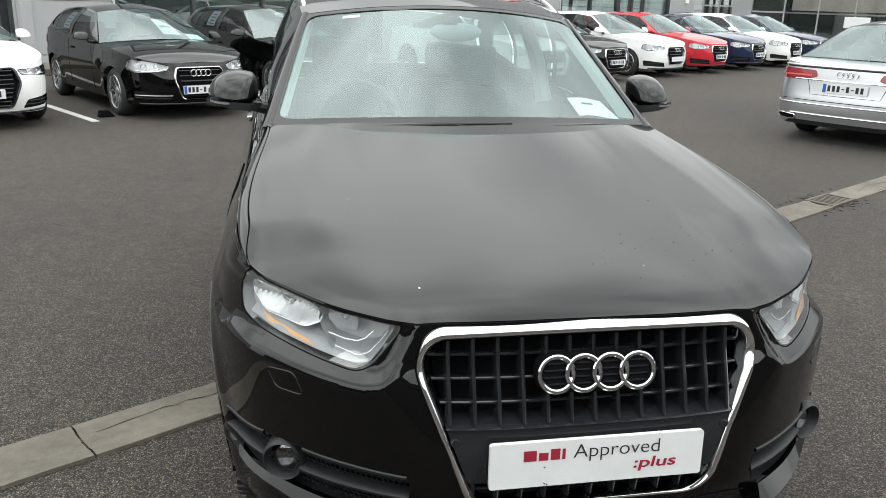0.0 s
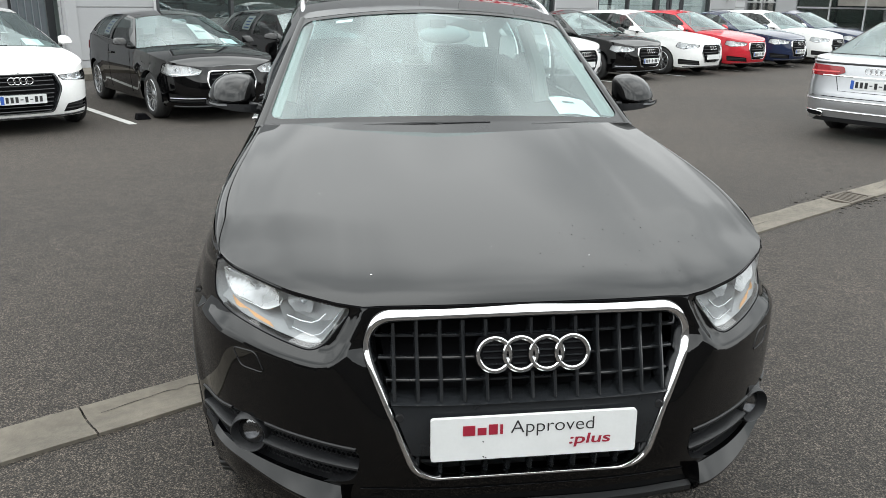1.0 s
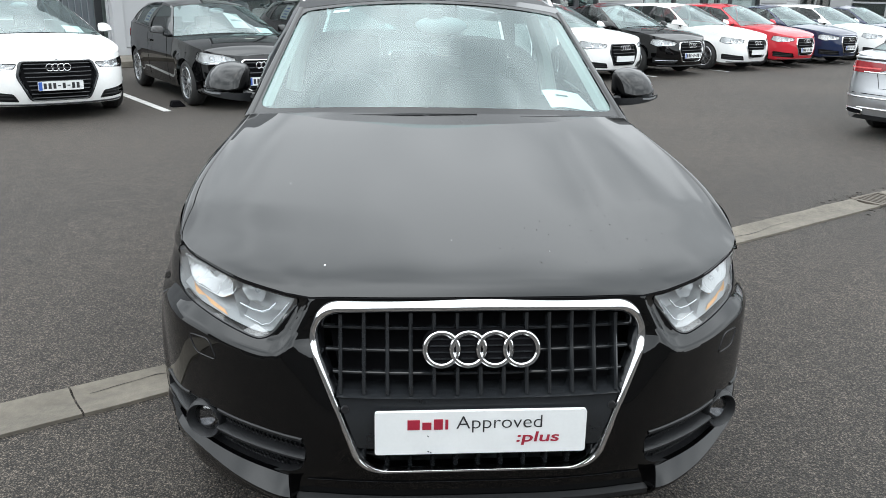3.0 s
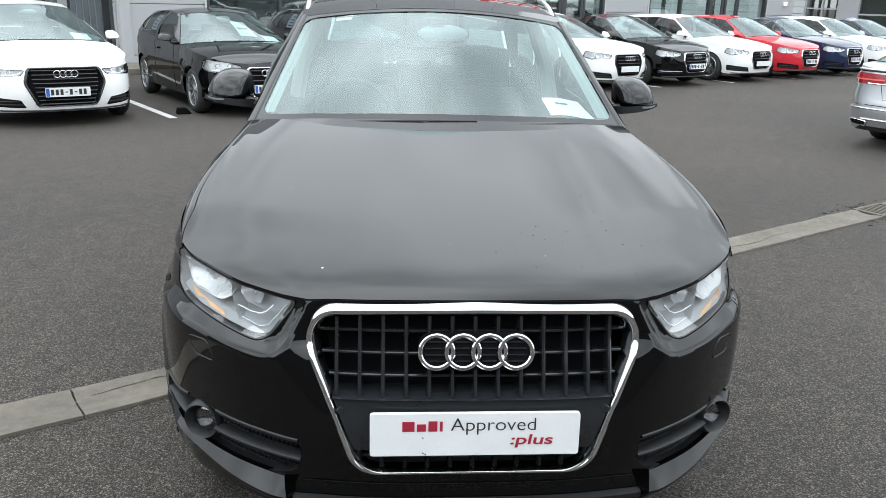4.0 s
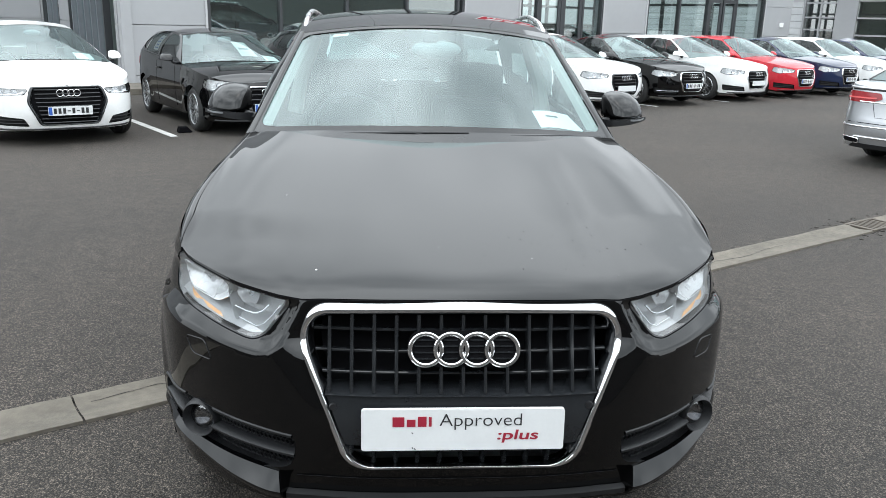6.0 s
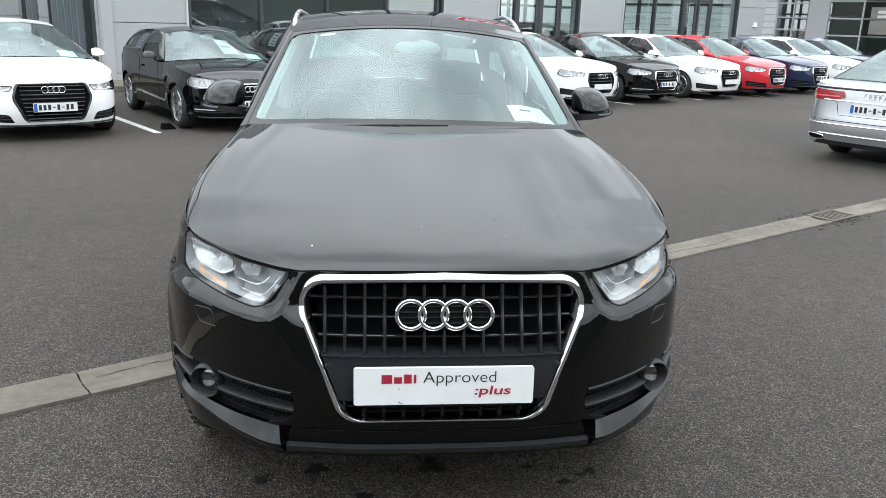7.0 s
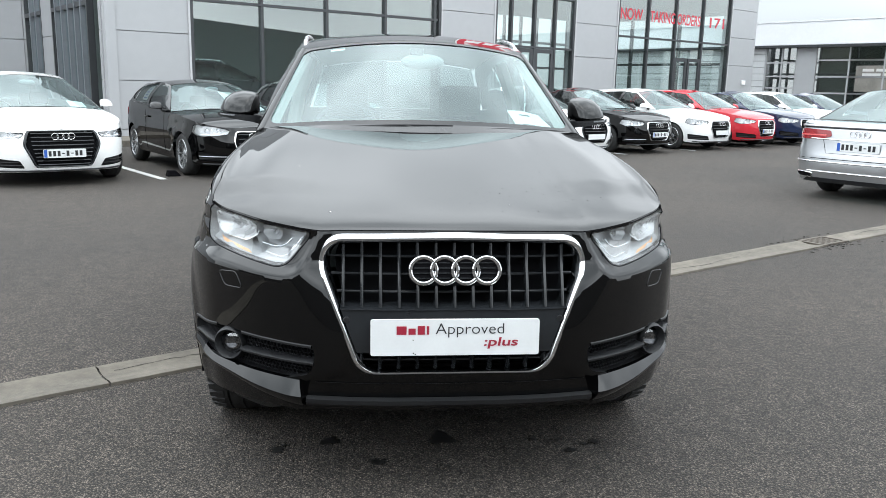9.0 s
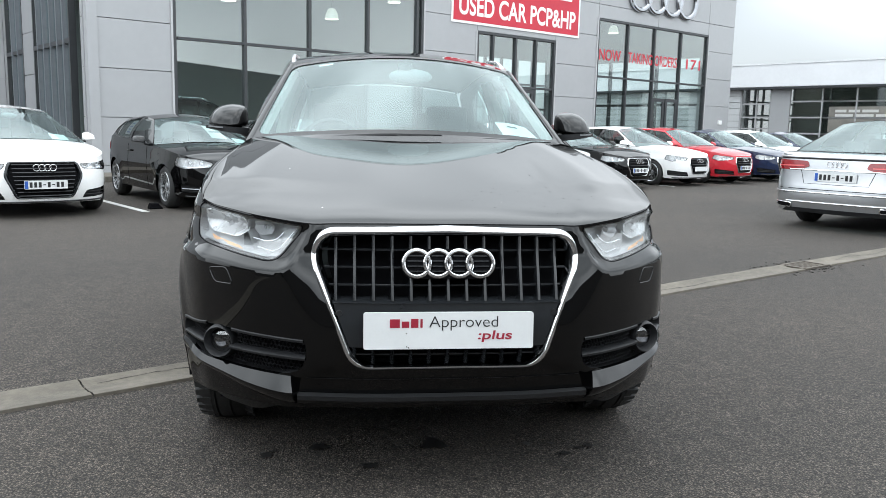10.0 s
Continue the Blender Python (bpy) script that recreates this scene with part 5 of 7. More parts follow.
    for s in (1, -1):
        bm = patch([(ya - 0.006, 0.05), (yb + 0.006, 0.05), (yb - 0.038, 0.93), (ya - 0.052, 0.93)], lambda y, t, d: flank(y, t, -0.003), 0.1)
        part("door_pillar", bm if s > 0 else flipped(bm), TRIM_BAND, car, smooth=True)
        if style.get("rails"):
            bm = bmesh.new()
            pts = [Vector((s * (roof_at(y).x + 0.005), y, roof_at(y).z + h)) for y, h in ((spec["roof"][0][1] + 0.1, 0.0), (spec["roof"][0][1] + 0.3, 0.05), (spec["wheels"][1] - 0.6, 0.055), (spec["wheels"][1], 0.0))]
            tube(bm, catmull(pts, 4), 0.018, 8)
            part("roof_rail", bm, BRUSHED, car, smooth=True)
    if style.get("side_sheet"):
        yc = spec["windows"][1][0][0]
        bm = patch([(yc + 0.12, 0.18), (yc + 0.40, 0.18), (yc + 0.38, 0.80), (yc + 0.10, 0.80)], lambda y, t, d: flank(y, t, 0.015), 0.1)
        sheet = part("window_sheet", flipped(bm), PAPER, car, "white sheet behind the side window")
        for k in range(4):
            bm = patch([(yc + 0.16, 0.26 + 0.13 * k), (yc + 0.34 - 0.03 * (k % 2), 0.26 + 0.13 * k), (yc + 0.34 - 0.03 * (k % 2), 0.31 + 0.13 * k), (yc + 0.16, 0.31 + 0.13 * k)], lambda y, t, d: flank(y, t, 0.012), 0.1)
            part("print_bar", flipped(bm), PLATE_BLUE, sheet)
    if style.get("window_chrome"):
        for s in (1, -1):
            bm = bmesh.new()
            pts = [flank(y, 0.025, -0.006) for y in np.linspace(spec["cowl"] + 0.35, spec["windows"][-1][1][0], 12)]
            tube(bm, [Vector((s * p.x, p.y, p.z)) for p in pts], 0.009, 5)
            part("window_trim", bm, CHROME, car, smooth=True)
    for ob in mirrored_part("rear_lamp", rear_poly(sh, rounded([(0.45, 0.78), (spec["half"] * 0.9, 0.78), (spec["half"] * 0.9, 0.92), (0.42, 0.90)], 0.03)), sh, TAIL, car, 0.008, 0.015, smooth=True):
        pass
    if style.get("poster"):
        q0, q1 = style["poster"]
        bm = grid_mesh([[screen(q, s) + Vector((0, 0.05, -0.035)) for q in np.linspace(q0, q1, 4)] for s in (0.22, 0.45, 0.70)])
        sheet = part("screen_poster", bm, LINER, car)
        bm = grid_mesh([[screen(q, s) + Vector((0, 0.045, -0.031)) for q in np.linspace(q0 + 0.05, q1 - 0.06, 3)] for s in (0.42, 0.48)])
        part("print_bar", bm, INK, sheet)
    if style.get("sheet"):
        q0, q1 = style["sheet"]
        bm = grid_mesh([[screen(q, s) + Vector((0, 0.03, -0.02)) for q in np.linspace(q0, q1, 4)] for s in (0.08, 0.16, 0.24)])
        part("price_sheet", bm, PAPER, car)
    return car


def _lens(poly, sh, ob, off):
    bm = patch(poly, lambda a, z, d: sh.at(a, z, off), 0.08)
    if sum(v.co.x for v in ob.data.vertices) < 0:
        bm = flipped(bm)
    return (bm,)


def bay(s, forward=0.0, turn=0.0):
    """A car's pose at s along the row: nose towards the aisle."""
    return ROW @ pose(s, -0.22 + forward, 0, 0, 0, turn)


def spec_of(kind, pm):
    if kind == "small":
        hf, hr = 0.74, 0.96
        s = scaled_spec(pm, 4.30, 0.885, 1.425, hf, hr, 0.86, 2.62, "hatch")
    elif kind == "hatch":
        hf, hr = 0.74, 0.95
        s = scaled_spec(pm, 4.28, 0.88, 1.395, hf, hr, 0.86, 2.58, "hatch")
    elif kind == "saloon_small":
        hf, hr = 0.74, 0.95
        s = scaled_spec(pm, 4.45, 0.895, 1.415, hf, hr, 0.86, 2.63, "saloon")
    elif kind == "saloon":
        hf, hr = 0.74, 0.97
        s = scaled_spec(pm, 4.93, 0.937, 1.455, hf, hr, 0.92, 2.91, "saloon", wheel_r=0.34)
    else:
        hf, hr = 0.76, 0.98
        s = scaled_spec(pm, 5.13, 0.945, 1.46, hf, hr, 0.98, 2.99, "saloon", wheel_r=0.35)
    s["hood"], s["half"], s["top_belt"] = hf, max(p[0] for p in s["plan"]), hr
    return s


INKY = paint("blue_black_paint", (0.006, 0.009, 0.014))
show = scaled_spec(INKY, 4.9, 0.96, 1.70, 1.0, 1.21, 0.95, 2.95, "hatch", wheel_r=0.38)
show["hood"], show["half"], show["top_belt"] = 1.0, 0.96, 1.21
parked_car("suv_car", "dark suv with silver roof rails inside the showroom", YARD @ pose(6.92, 9.35, 0.2, 0, 0, 90) @ Matrix.Scale(1 / 1.075, 4), show, dict(window_chrome=True, rails=True))
parked_car("hatchback_car", "black hatchback standing inside the showroom behind the glass", YARD @ pose(19.0, 9.3, 0.2, 0, 0, 62) @ Matrix.Scale(1 / 1.075, 4), spec_of("small", INKY), dict(window_chrome=True))
ROWCARS = "cars parked in bays along the showroom"
parked_car("saloon_car", "white saloon with a black grille parked in a marked bay", bay(-1.35), spec_of("saloon", WHITE), dict(surround=GRILLE, lamp_in=-0.03, grille_w=0.475, grille_z=(0.26, 0.73), bars=9, lamp=LAMP_GREY, lamp_tall=0.11, sheet=(0.5, 0.78), plate_z=0.44), ROWCARS)
parked_car("hatchback_car", "black five-door hatchback with a chrome grille surround", bay(1.25, -0.28, -2.8), spec_of("hatch", BLACK), dict(chrome_strip=True, side_sheet=True, poster=(0.12, 0.46), sheet=(0.55, 0.85), grille_w=0.36, grille_z=(0.27, 0.69), lamp_tall=0.15, plate_z=0.40), ROWCARS)
parked_car("hatchback_car", "black hatchback with a chrome grille surround beside another black one", bay(3.95, 0.1), spec_of("small", BLACK), dict(side_sheet=True, sheet=(0.5, 0.75)), ROWCARS)
parked_car("saloon_car", "white saloon with a black grille and a blank plate", bay(9.05), spec_of("saloon_small", WHITE), dict(surround=GRILLE, blank_plate=True), ROWCARS)
parked_car("saloon_car", "black saloon with chrome window trim", bay(11.2), spec_of("saloon_small", BLACK), dict(chrome_strip=True, window_chrome=True), ROWCARS)
parked_car("hatchback_car", "white three-door hatchback with a black grille and a blank plate", bay(13.65), spec_of("small", WHITE), dict(surround=BRUSHED, blank_plate=True), ROWCARS)
parked_car("hatchback_car", "red hatchback with a chrome grille surround", bay(15.75), spec_of("small", RED), dict(chrome_strip=False), ROWCARS)
parked_car("saloon_car", "dark blue saloon with a chrome grille surround", bay(17.9), spec_of("saloon_small", BLUE), dict(window_chrome=True), ROWCARS)
parked_car("hatchback_car", "white hatchback with a chrome grille surround", bay(20.2), spec_of("small", WHITE), dict(), ROWCARS)
parked_car("saloon_car", "dark blue saloon at the end of the parked row", bay(22.3), spec_of("saloon_small", BLUE), dict(), ROWCARS)


# black rubber chock beside the hatchback's front wheel
def wheel_chock():
    bm = boxed(-0.10, 0.10, -0.06, 0.06, 0.0, 0.085, 0.012)
    for v in bm.verts:
        if v.co.z > 0.05:
            v.co.x = v.co.x * 0.6 - 0.02
    for k in range(4):
        box(bm, -0.085 + k * 0.045, -0.065 + k * 0.045, -0.062, 0.062, 0.0, 0.03, 0.003)
    ob = part("wheel_chock", bm, DARK, None, "black rubber wheel chock on the asphalt beside a tyre")
    ob.matrix_world = bay(1.25, -0.28, -2.8) @ Matrix.Translation((-1.02, 0.80, 0.001))
    tagged(ob, "black rubber wheel chock on the asphalt beside a tyre", "wheel chock")


wheel_chock()


signs()


def silver_car():
    s = spec_of("large", SILVER)
    L = 5.13
    s["tail_foot"], s["dark_rear"] = L - 0.74, False
    s["roof"][-1] = (s["roof"][-1][0] * 1.02, L - 1.42, 1.375)
    s["top"] = s["top"][:-4] + [(L - 1.0, 1.0), (L - 0.4, 0.985), (L - 0.1, 0.962), (L, 0.94)]
    m = Matrix.Translation((5.82, 6.90, -0.012)) @ pose(0, 0, 0, 0, 0, TURN_ROW + 90) @ Matrix.Translation((0, -L, 0))
    car, sh, screen, flank, roof_at, line = car_body(s, m, "saloon_car", "silver large saloon with red rear lamps standing in the aisle")

    def back(x, z, d=0.0):
        p = sh.at(sh.rx(abs(x), z), z, d)
        return Vector((math.copysign(p.x, x), p.y, p.z))

    for sd in (1, -1):
        poly = rear_poly(sh, rounded([(0.35, 0.815), (0.50, 0.765), (0.895, 0.77), (0.905, 0.86), (0.77, 0.895), (0.38, 0.885)], 0.025))
        bm = patch(poly, lambda a, z, d: sh.at(a, z, -0.01 + d), 0.05, (), 0.02)
        lamp = part("rear_lamp", bm if sd > 0 else flipped(bm), TAIL, car, "wide red rear lamp", True)
        poly = rear_poly(sh, [(0.42, 0.815), (0.87, 0.805), (0.87, 0.822), (0.42, 0.832)])
        bm = patch(poly, lambda a, z, d: sh.at(a, z, -0.014 + d), 0.05, (), 0.01)
        part("lamp_strip", bm if sd > 0 else flipped(bm), material_cache["pale_red"], lamp, "", True)
        poly = rear_poly(sh, rounded([(0.55, 0.285), (0.80, 0.295), (0.80, 0.345), (0.55, 0.34)], 0.02))
        bm = patch(poly, lambda a, z, d: sh.at(a, z, -0.006 + d), 0.05, (), 0.012)
        ex = part("exhaust", bm if sd > 0 else flipped(bm), DARK, car, "", True)
        bm = bmesh.new()
        tube(bm, [sh.at(a, z, -0.012) for a, z in poly], 0.008, 5, True)
        part("exhaust_trim", bm if sd > 0 else flipped(bm), CHROME, ex, "", True)
        e = sh.edge(sh.a_at(s["cowl"] + 0.22))
        door_mirror(car, sd * (e.x + 0.035), e.y + 0.05, e.z + 0.005, SILVER, sd)
    for z, w, mt, r in ((0.49, 0.93, BRUSHED, 0.010), (0.775, 0.62, CHROME, 0.008), (0.365, 0.62, BRUSHED, 0.009)):
        bm = bmesh.new()
        tube(bm, [back(x, z, -0.008) for x in np.linspace(-w, w, 31)], r, 6)
        part("tail_trim", bm, mt, car, "", True)
    # silver lip, with a dark tube below painting in its shadow line
    for z, w, mt, r in ((0.932, 0.80, SILVER, 0.014), (0.912, 0.78, material_cache["dark_chrome"], 0.007)):
        bm = bmesh.new()
        tube(bm, [back(x, z, -0.010 if r > 0.01 else 0.0) for x in np.linspace(-w, w, 31)], r, 8)
        part("boot_lip", bm, mt, car, "", True)
    for pts in ([(-0.46, 0.775), (-0.40, 0.60), (0.40, 0.60), (0.46, 0.775)], [(-0.92, 0.53), (0.92, 0.53)]):
        bm = bmesh.new()
        full = []
        for (x0, z0), (x1, z1) in zip(pts, pts[1:]):
            full += [back(x0 + (x1 - x0) * k / 10, z0 + (z1 - z0) * k / 10, -0.001) for k in range(10)]
        tube(bm, full + [back(*pts[-1], -0.001)], 0.004, 4)
        part("lid_gap", bm, DARK, car)
    poly = [(x, z) for x, z in rounded([(-0.7, 0.23), (0.7, 0.23), (0.62, 0.285), (-0.62, 0.285)], 0.02)]
    part("diffuser", patch(poly, lambda x, z, d: back(x, z, -0.008 + d), 0.08, (), 0.012), PLASTIC, car, smooth=True)
    turn = Matrix.Rotation(math.pi, 4, "Z")
    number_plate(car, Matrix.Translation(back(0, 0.69, -0.012)) @ turn)
    four_rings(car, 0.25, Matrix.Translation(back(0, 0.85, -0.006)) @ turn)
    bm = bmesh.new()
    tube(bm, [(0, L - 1.62, 1.44), (0, L - 1.52, 1.475), (0, L - 1.44, 1.44)], [0.02, 0.014, 0.006], 8)
    part("aerial_fin", bm, SILVER, car, smooth=True)


material_cache["dark_chrome"] = material("dark_chrome", (0.07, 0.07, 0.075), 0.1, 1.0, 0.1, 30)
material_cache["bowl"] = material("bright_housing", (0.42, 0.43, 0.44), 0.4, 0.1, 0.12, 18)
material_cache["pale_red"] = material("pale_red_lens", (0.62, 0.10, 0.10), 0.15, 0, 0.1, 20)
silver_car()

# ---- the black suv ----
hero_pose = pose(0.0, 0, 0, 0, 0, -0.6)
LAMP_EDGE = [(0.449, 0.846), (0.475, 0.815), (0.505, 0.776), (0.525, 0.760), (0.555, 0.752), (0.632, 0.760), (0.73, 0.773), (0.785, 0.780), (0.812, 0.790), (0.817, 0.84), (0.800, 0.897)]
SHELF_EDGE = softened([(0.425, 0.842), (0.447, 0.795), (0.485, 0.745), (0.525, 0.727), (0.616, 0.729), (0.716, 0.738), (0.80, 0.742), (0.86, 0.742)])
INTAKE = softened([(0.868, 0.50), (0.80, 0.524), (0.654, 0.530), (0.436, 0.522), (0.430, 0.49), (0.445, 0.428), (0.53, 0.403), (0.64, 0.403), (0.80, 0.408), (0.868, 0.438)], True)


SIDE_LEAN = [(0.15, 0.06), (0.3, 0.02), (0.5, 0.0), (0.7, -0.004), (0.80, 0.010), (0.85, 0.024), (0.92, 0.052), (0.98, 0.074), (1.03, 0.095), (1.09, 0.140), (1.2, 0.155)]


class SuvSkin(Shell):
    lean_mid = staticmethod(smooth_table([(0.12, 0.16), (0.25, 0.10), (0.33, 0.05), (0.45, 0.02), (0.57, 0.008), (0.7, 0.04), (0.785, 0.072), (0.87, 0.092), (0.95, 0.13), (1.2, 0.3)]))
    lean_out = staticmethod(smooth_table([(0.12, 0.13), (0.24, 0.07), (0.30, 0.035), (0.36, 0.016), (0.43, 0.008), (0.50, 0.002), (0.58, 0.0), (0.66, 0.001), (0.72, 0.003), (0.76, 0.008), (0.80, 0.020), (0.84, 0.038), (0.88, 0.060), (0.95, 0.11), (1.2, 0.25)]))
    edge_x = staticmethod(table([(0.3, 0.42), (0.40, 0.40), (0.45, 0.30), (0.785, 0.43), (0.87, 0.41)]))

    def nose(self, x, z):
        t = min(1, max(0, (x - self.edge_x(z) + 0.02) / 0.12))
        t = t * t * (3 - 2 * t)
        return (1 - t) * self.lean_mid(z) + t * self.lean_out(z)

    crease, area = [], []

    def dent(self, a, z):
        """The ledge under the head lamp: the skin steps back above the crease."""
        if a > 1.35 or a < 0.3:
            return 0.0
        if z < 0.7:
            return 0.0
        if not self.crease or not inside(self.area, a, z):
            return 0.0
        d = 1.0
        for (x0, y0), (x1, y1) in zip(self.crease, self.crease[1:]):
            k = ((a - x0) * (x1 - x0) + (z - y0) * (y1 - y0)) / ((x1 - x0) ** 2 + (y1 - y0) ** 2)
            k = min(1, max(0, k))
            d = min(d, math.hypot(a - x0 - k * (x1 - x0), z - y0 - k * (y1 - y0)))
        fade = min(1, max(0, (1.35 - a) / 0.35))
        return 0.034 * min(1, d / 0.034) * fade * min(1, max(0, (0.888 - z) / 0.035))


def hero():
    plan = [(0, 0), (0.2, 0.003), (0.36, 0.02), (0.45, 0.05), (0.54, 0.10), (0.63, 0.165), (0.72, 0.25), (0.795, 0.34), (0.852, 0.46), (0.89, 0.6), (0.905, 0.8), (0.912, 0.95), (0.914, 1.2), (0.915, 2.0), (0.915, 2.8), (0.9, 3.6), (0.86, 3.95), (0.77, 4.2), (0.6, 4.33), (0.3, 4.38), (0, 4.385)]
    top = [(0, 0.876), (0.02, 0.8735), (0.05, 0.872), (0.10, 0.880), (0.165, 0.889), (0.25, 0.899), (0.34, 0.908), (0.45, 0.922), (0.8, 0.988), (1.2, 1.05), (1.52, 1.09), (2.2, 1.11), (3.2, 1.14), (3.9, 1.15), (4.385, 1.1)]
    lamp = softened(LAMP_EDGE, False, 2)
    SuvSkin.crease = []
    probe = SuvSkin(plan, [(0, 0), (1.2, 0.3)], SIDE_LEAN, [(0.15, 0.1), (1.3, 0.2)], top, (0.90, 3.503), 0.385)
    rim = [probe.edge(a) for a in np.linspace(0.2, probe.a_at(0.6), 160)]
    for x in (0.782, 0.75, 0.71, 0.66, 0.61, 0.56, 0.51, 0.47, 0.447):
        lamp.append((x, float(np.interp(x, [e.x for e in rim], [e.z for e in rim])) - 0.0045))
    s = dict(plan=plan, paint=BLACK, skin=SuvSkin, front=[(0, 0), (1.2, 0.3)],
             side=SIDE_LEAN,
             rear=[(0.15, 0.1), (0.3, 0.02), (0.5, 0.0), (0.8, 0.05), (1.1, 0.12), (1.3, 0.2)], top=top,
             wheels=(0.90, 3.503), arch=0.385, wheel_r=0.345, low=[(0, 0.30), (0.3, 0.28), (0.5, 0.26), (0.9, 0.27), (3.5, 0.27), (4.4, 0.3)],
             cowl=1.52, tail_foot=4.12, roof=[(0.606, 2.14, 1.488), (0.622, 2.5, 1.548), (0.622, 3.0, 1.562), (0.59, 3.6, 1.50), (0.565, 3.85, 1.44)],
             windows=[[(1.95, 0.06), (2.72, 0.06), (2.68, 0.88), (2.25, 0.88)], [(2.79, 0.06), (3.45, 0.07), (3.42, 0.86), (2.75, 0.88)], [(3.52, 0.1), (3.88, 0.3), (3.72, 0.72), (3.48, 0.82)]],
             crown=[(0, 0.004), (0.1, 0.014), (0.16, 0.05), (0.25, 0.082), (0.4, 0.108), (0.6, 0.112), (0.9, 0.098), (1.2, 0.07), (1.52, 0.04), (3, 0.04)], bow=[(0.3, 0), (0.7, 0.025), (1.1, 0.10), (1.52, 0.22)], bow_top=0.19, roof_crown=0.055, bow_rear=0.05, step=0.013, cuts=300, wheel_cuts=40, track_in=0.152, dark_rear=True, crisp=56, own_bonnet=True,
             front_holes=[lamp, INTAKE, [(0.0, 0.445), (0.285, 0.445), (0.412, 0.785), (0.378, 0.858), (0.0, 0.864)]])
    crease = dense_line(front_poly(probe, SHELF_EDGE), 0.012)
    crease = [(crease[0][0] - 0.012, 0.90), (crease[0][0] - 0.008, 0.872)] + crease
    SuvSkin.crease = crease
    s["ribbon_lines"] = [[q for q in crease if q[1] < 0.87]]
    s["sharp_line"] = s["ribbon_lines"][0]
    for off in (0.011, 0.022, 0.0345):
        shifted = []
        for (x0, y0), (x1, y1) in zip(crease, crease[1:]):
            ln = math.hypot(x1 - x0, y1 - y0)
            shifted.append(((x0 + x1) / 2 - (y1 - y0) / ln * off, (y0 + y1) / 2 + (x1 - x0) / ln * off))
        s["ribbon_lines"].append([q for q in shifted if 0.70 < q[1] < 0.83])
    SuvSkin.area = crease + [(2.2, 0.79), (2.2, 1.2), (crease[0][0], 1.2)]
    car, sh, screen, flank, roof_at, line = car_body(s, hero_pose, "suv_car", "glossy black compact suv with a chrome-framed grille on asphalt")

    def face(x, z, d=0.0):
        p = sh.at(sh.ax(abs(x), z), z, d)
        return Vector((math.copysign(p.x, x), p.y, p.z))

    # bonnet: a height field from the front edge to the screen, with a flat middle and soft shoulders
    corner = 0.44
    rim_a = [sh.edge(a) for a in np.linspace(0.0, sh.a_at(1.56), 300)]
    rim_x, rim_y, rim_z = np.maximum.accumulate([e.x for e in rim_a]), np.maximum.accumulate([e.y for e in rim_a]), np.array([e.z for e in rim_a])
    wide = float(np.interp(corner, rim_y, rim_x))
    tail = [e for e in rim_a if e.y > corner - 0.02]
    side_x = np.polyfit([e.y for e in tail], [e.x for e in tail], 4)
    side_z = np.polyfit([e.y for e in tail], [e.z for e in tail], 3)

    def ease(t):
        t = min(1, max(0, t))
        return t * t * (3 - 2 * t)

    def front_edge(x):
        x = abs(x)
        return float(np.interp(x, rim_x, rim_y)), float(np.interp(x, rim_x, rim_z))

    def side_edge(y):
        """The bonnet's side edge: it leaves the skin's rim at the lamp and runs inwards of it along the wing."""
        y = max(y, corner)
        inward = 0.034 * ease((y - corner) / 0.22)
        return float(np.polyval(side_x, y)) - inward, float(np.polyval(side_z, y)) + 0.42 * inward

    z_corner = front_edge(wide)[1]

    def rise(d, x):
        return 0.014 * (1 - min(1, abs(x) / wide) ** 4) * (1 - math.exp(-d / 0.05)) + 0.191 * d

    def bonnet_z(x, y, back):
        y0, z0 = front_edge(min(abs(x), wide))
        xs, zs = side_edge(y + back)
        k = min(1, abs(x) / xs)
        d = max(0, y - y0)
        fall = zs - z_corner - 0.191 * max(0, y + back - corner)
        t = 0.75 * k ** 5 + 0.25 * k ** 2
        return z0 + rise(d, x) + t * fall + 0.004 * math.exp(-(((k - 0.80) / 0.10) ** 2)) * ease(d / 0.4)

    rows = []
    for i in range(60):
        t = (i / 59) ** 1.4
        row = []
        for q in np.linspace(-1, 1, 81):
            u = math.copysign(1 - (1 - abs(q)) ** 1.25, q)
            y0 = front_edge(u * wide)[0]
            back = 0.225 * (1 - u * u)
            y = y0 + 0.003 + (1.47 - back - y0) * t
            shift = back * t
            x = u * side_edge(y + shift)[0]
            row.append((x, y, bonnet_z(x, y, shift) + 0.002))
        rows.append(row)
    rows.insert(0, [(x, y + 0.006, z - 0.014) for x, y, z in rows[0]])
    part("bonnet", grid_mesh(rows), BLACK, car, smooth=True)
    def on_bonnet(x, y):
        shift = 0.1
        for _ in range(4):
            u = x / side_edge(y + shift)[0]
            y0, back = front_edge(u * wide)[0], 0.225 * (1 - u * u)
            shift = back * max(0, y - y0) / (1.47 - back - y0)
        return Vector((x, y, bonnet_z(x, y, shift) + 0.0022))

    # flecks of dirt on the lacquer
    for fx, fy, fr in ((-0.387, 0.246, 0.003), (-0.05, 0.36, 0.0012), (0.21, 0.30, 0.0014), (-0.52, 0.74, 0.0016)):
        bm = bmesh.new()
        bmesh.ops.create_icosphere(bm, subdivisions=1, radius=fr, matrix=Matrix.Translation(on_bonnet(fx, fy)) @ Matrix.Diagonal((1, 1.6, 0.4, 1)))
        part("dirt_fleck", bm, PAPER, car)
    random.seed(21)
    bm = bmesh.new()
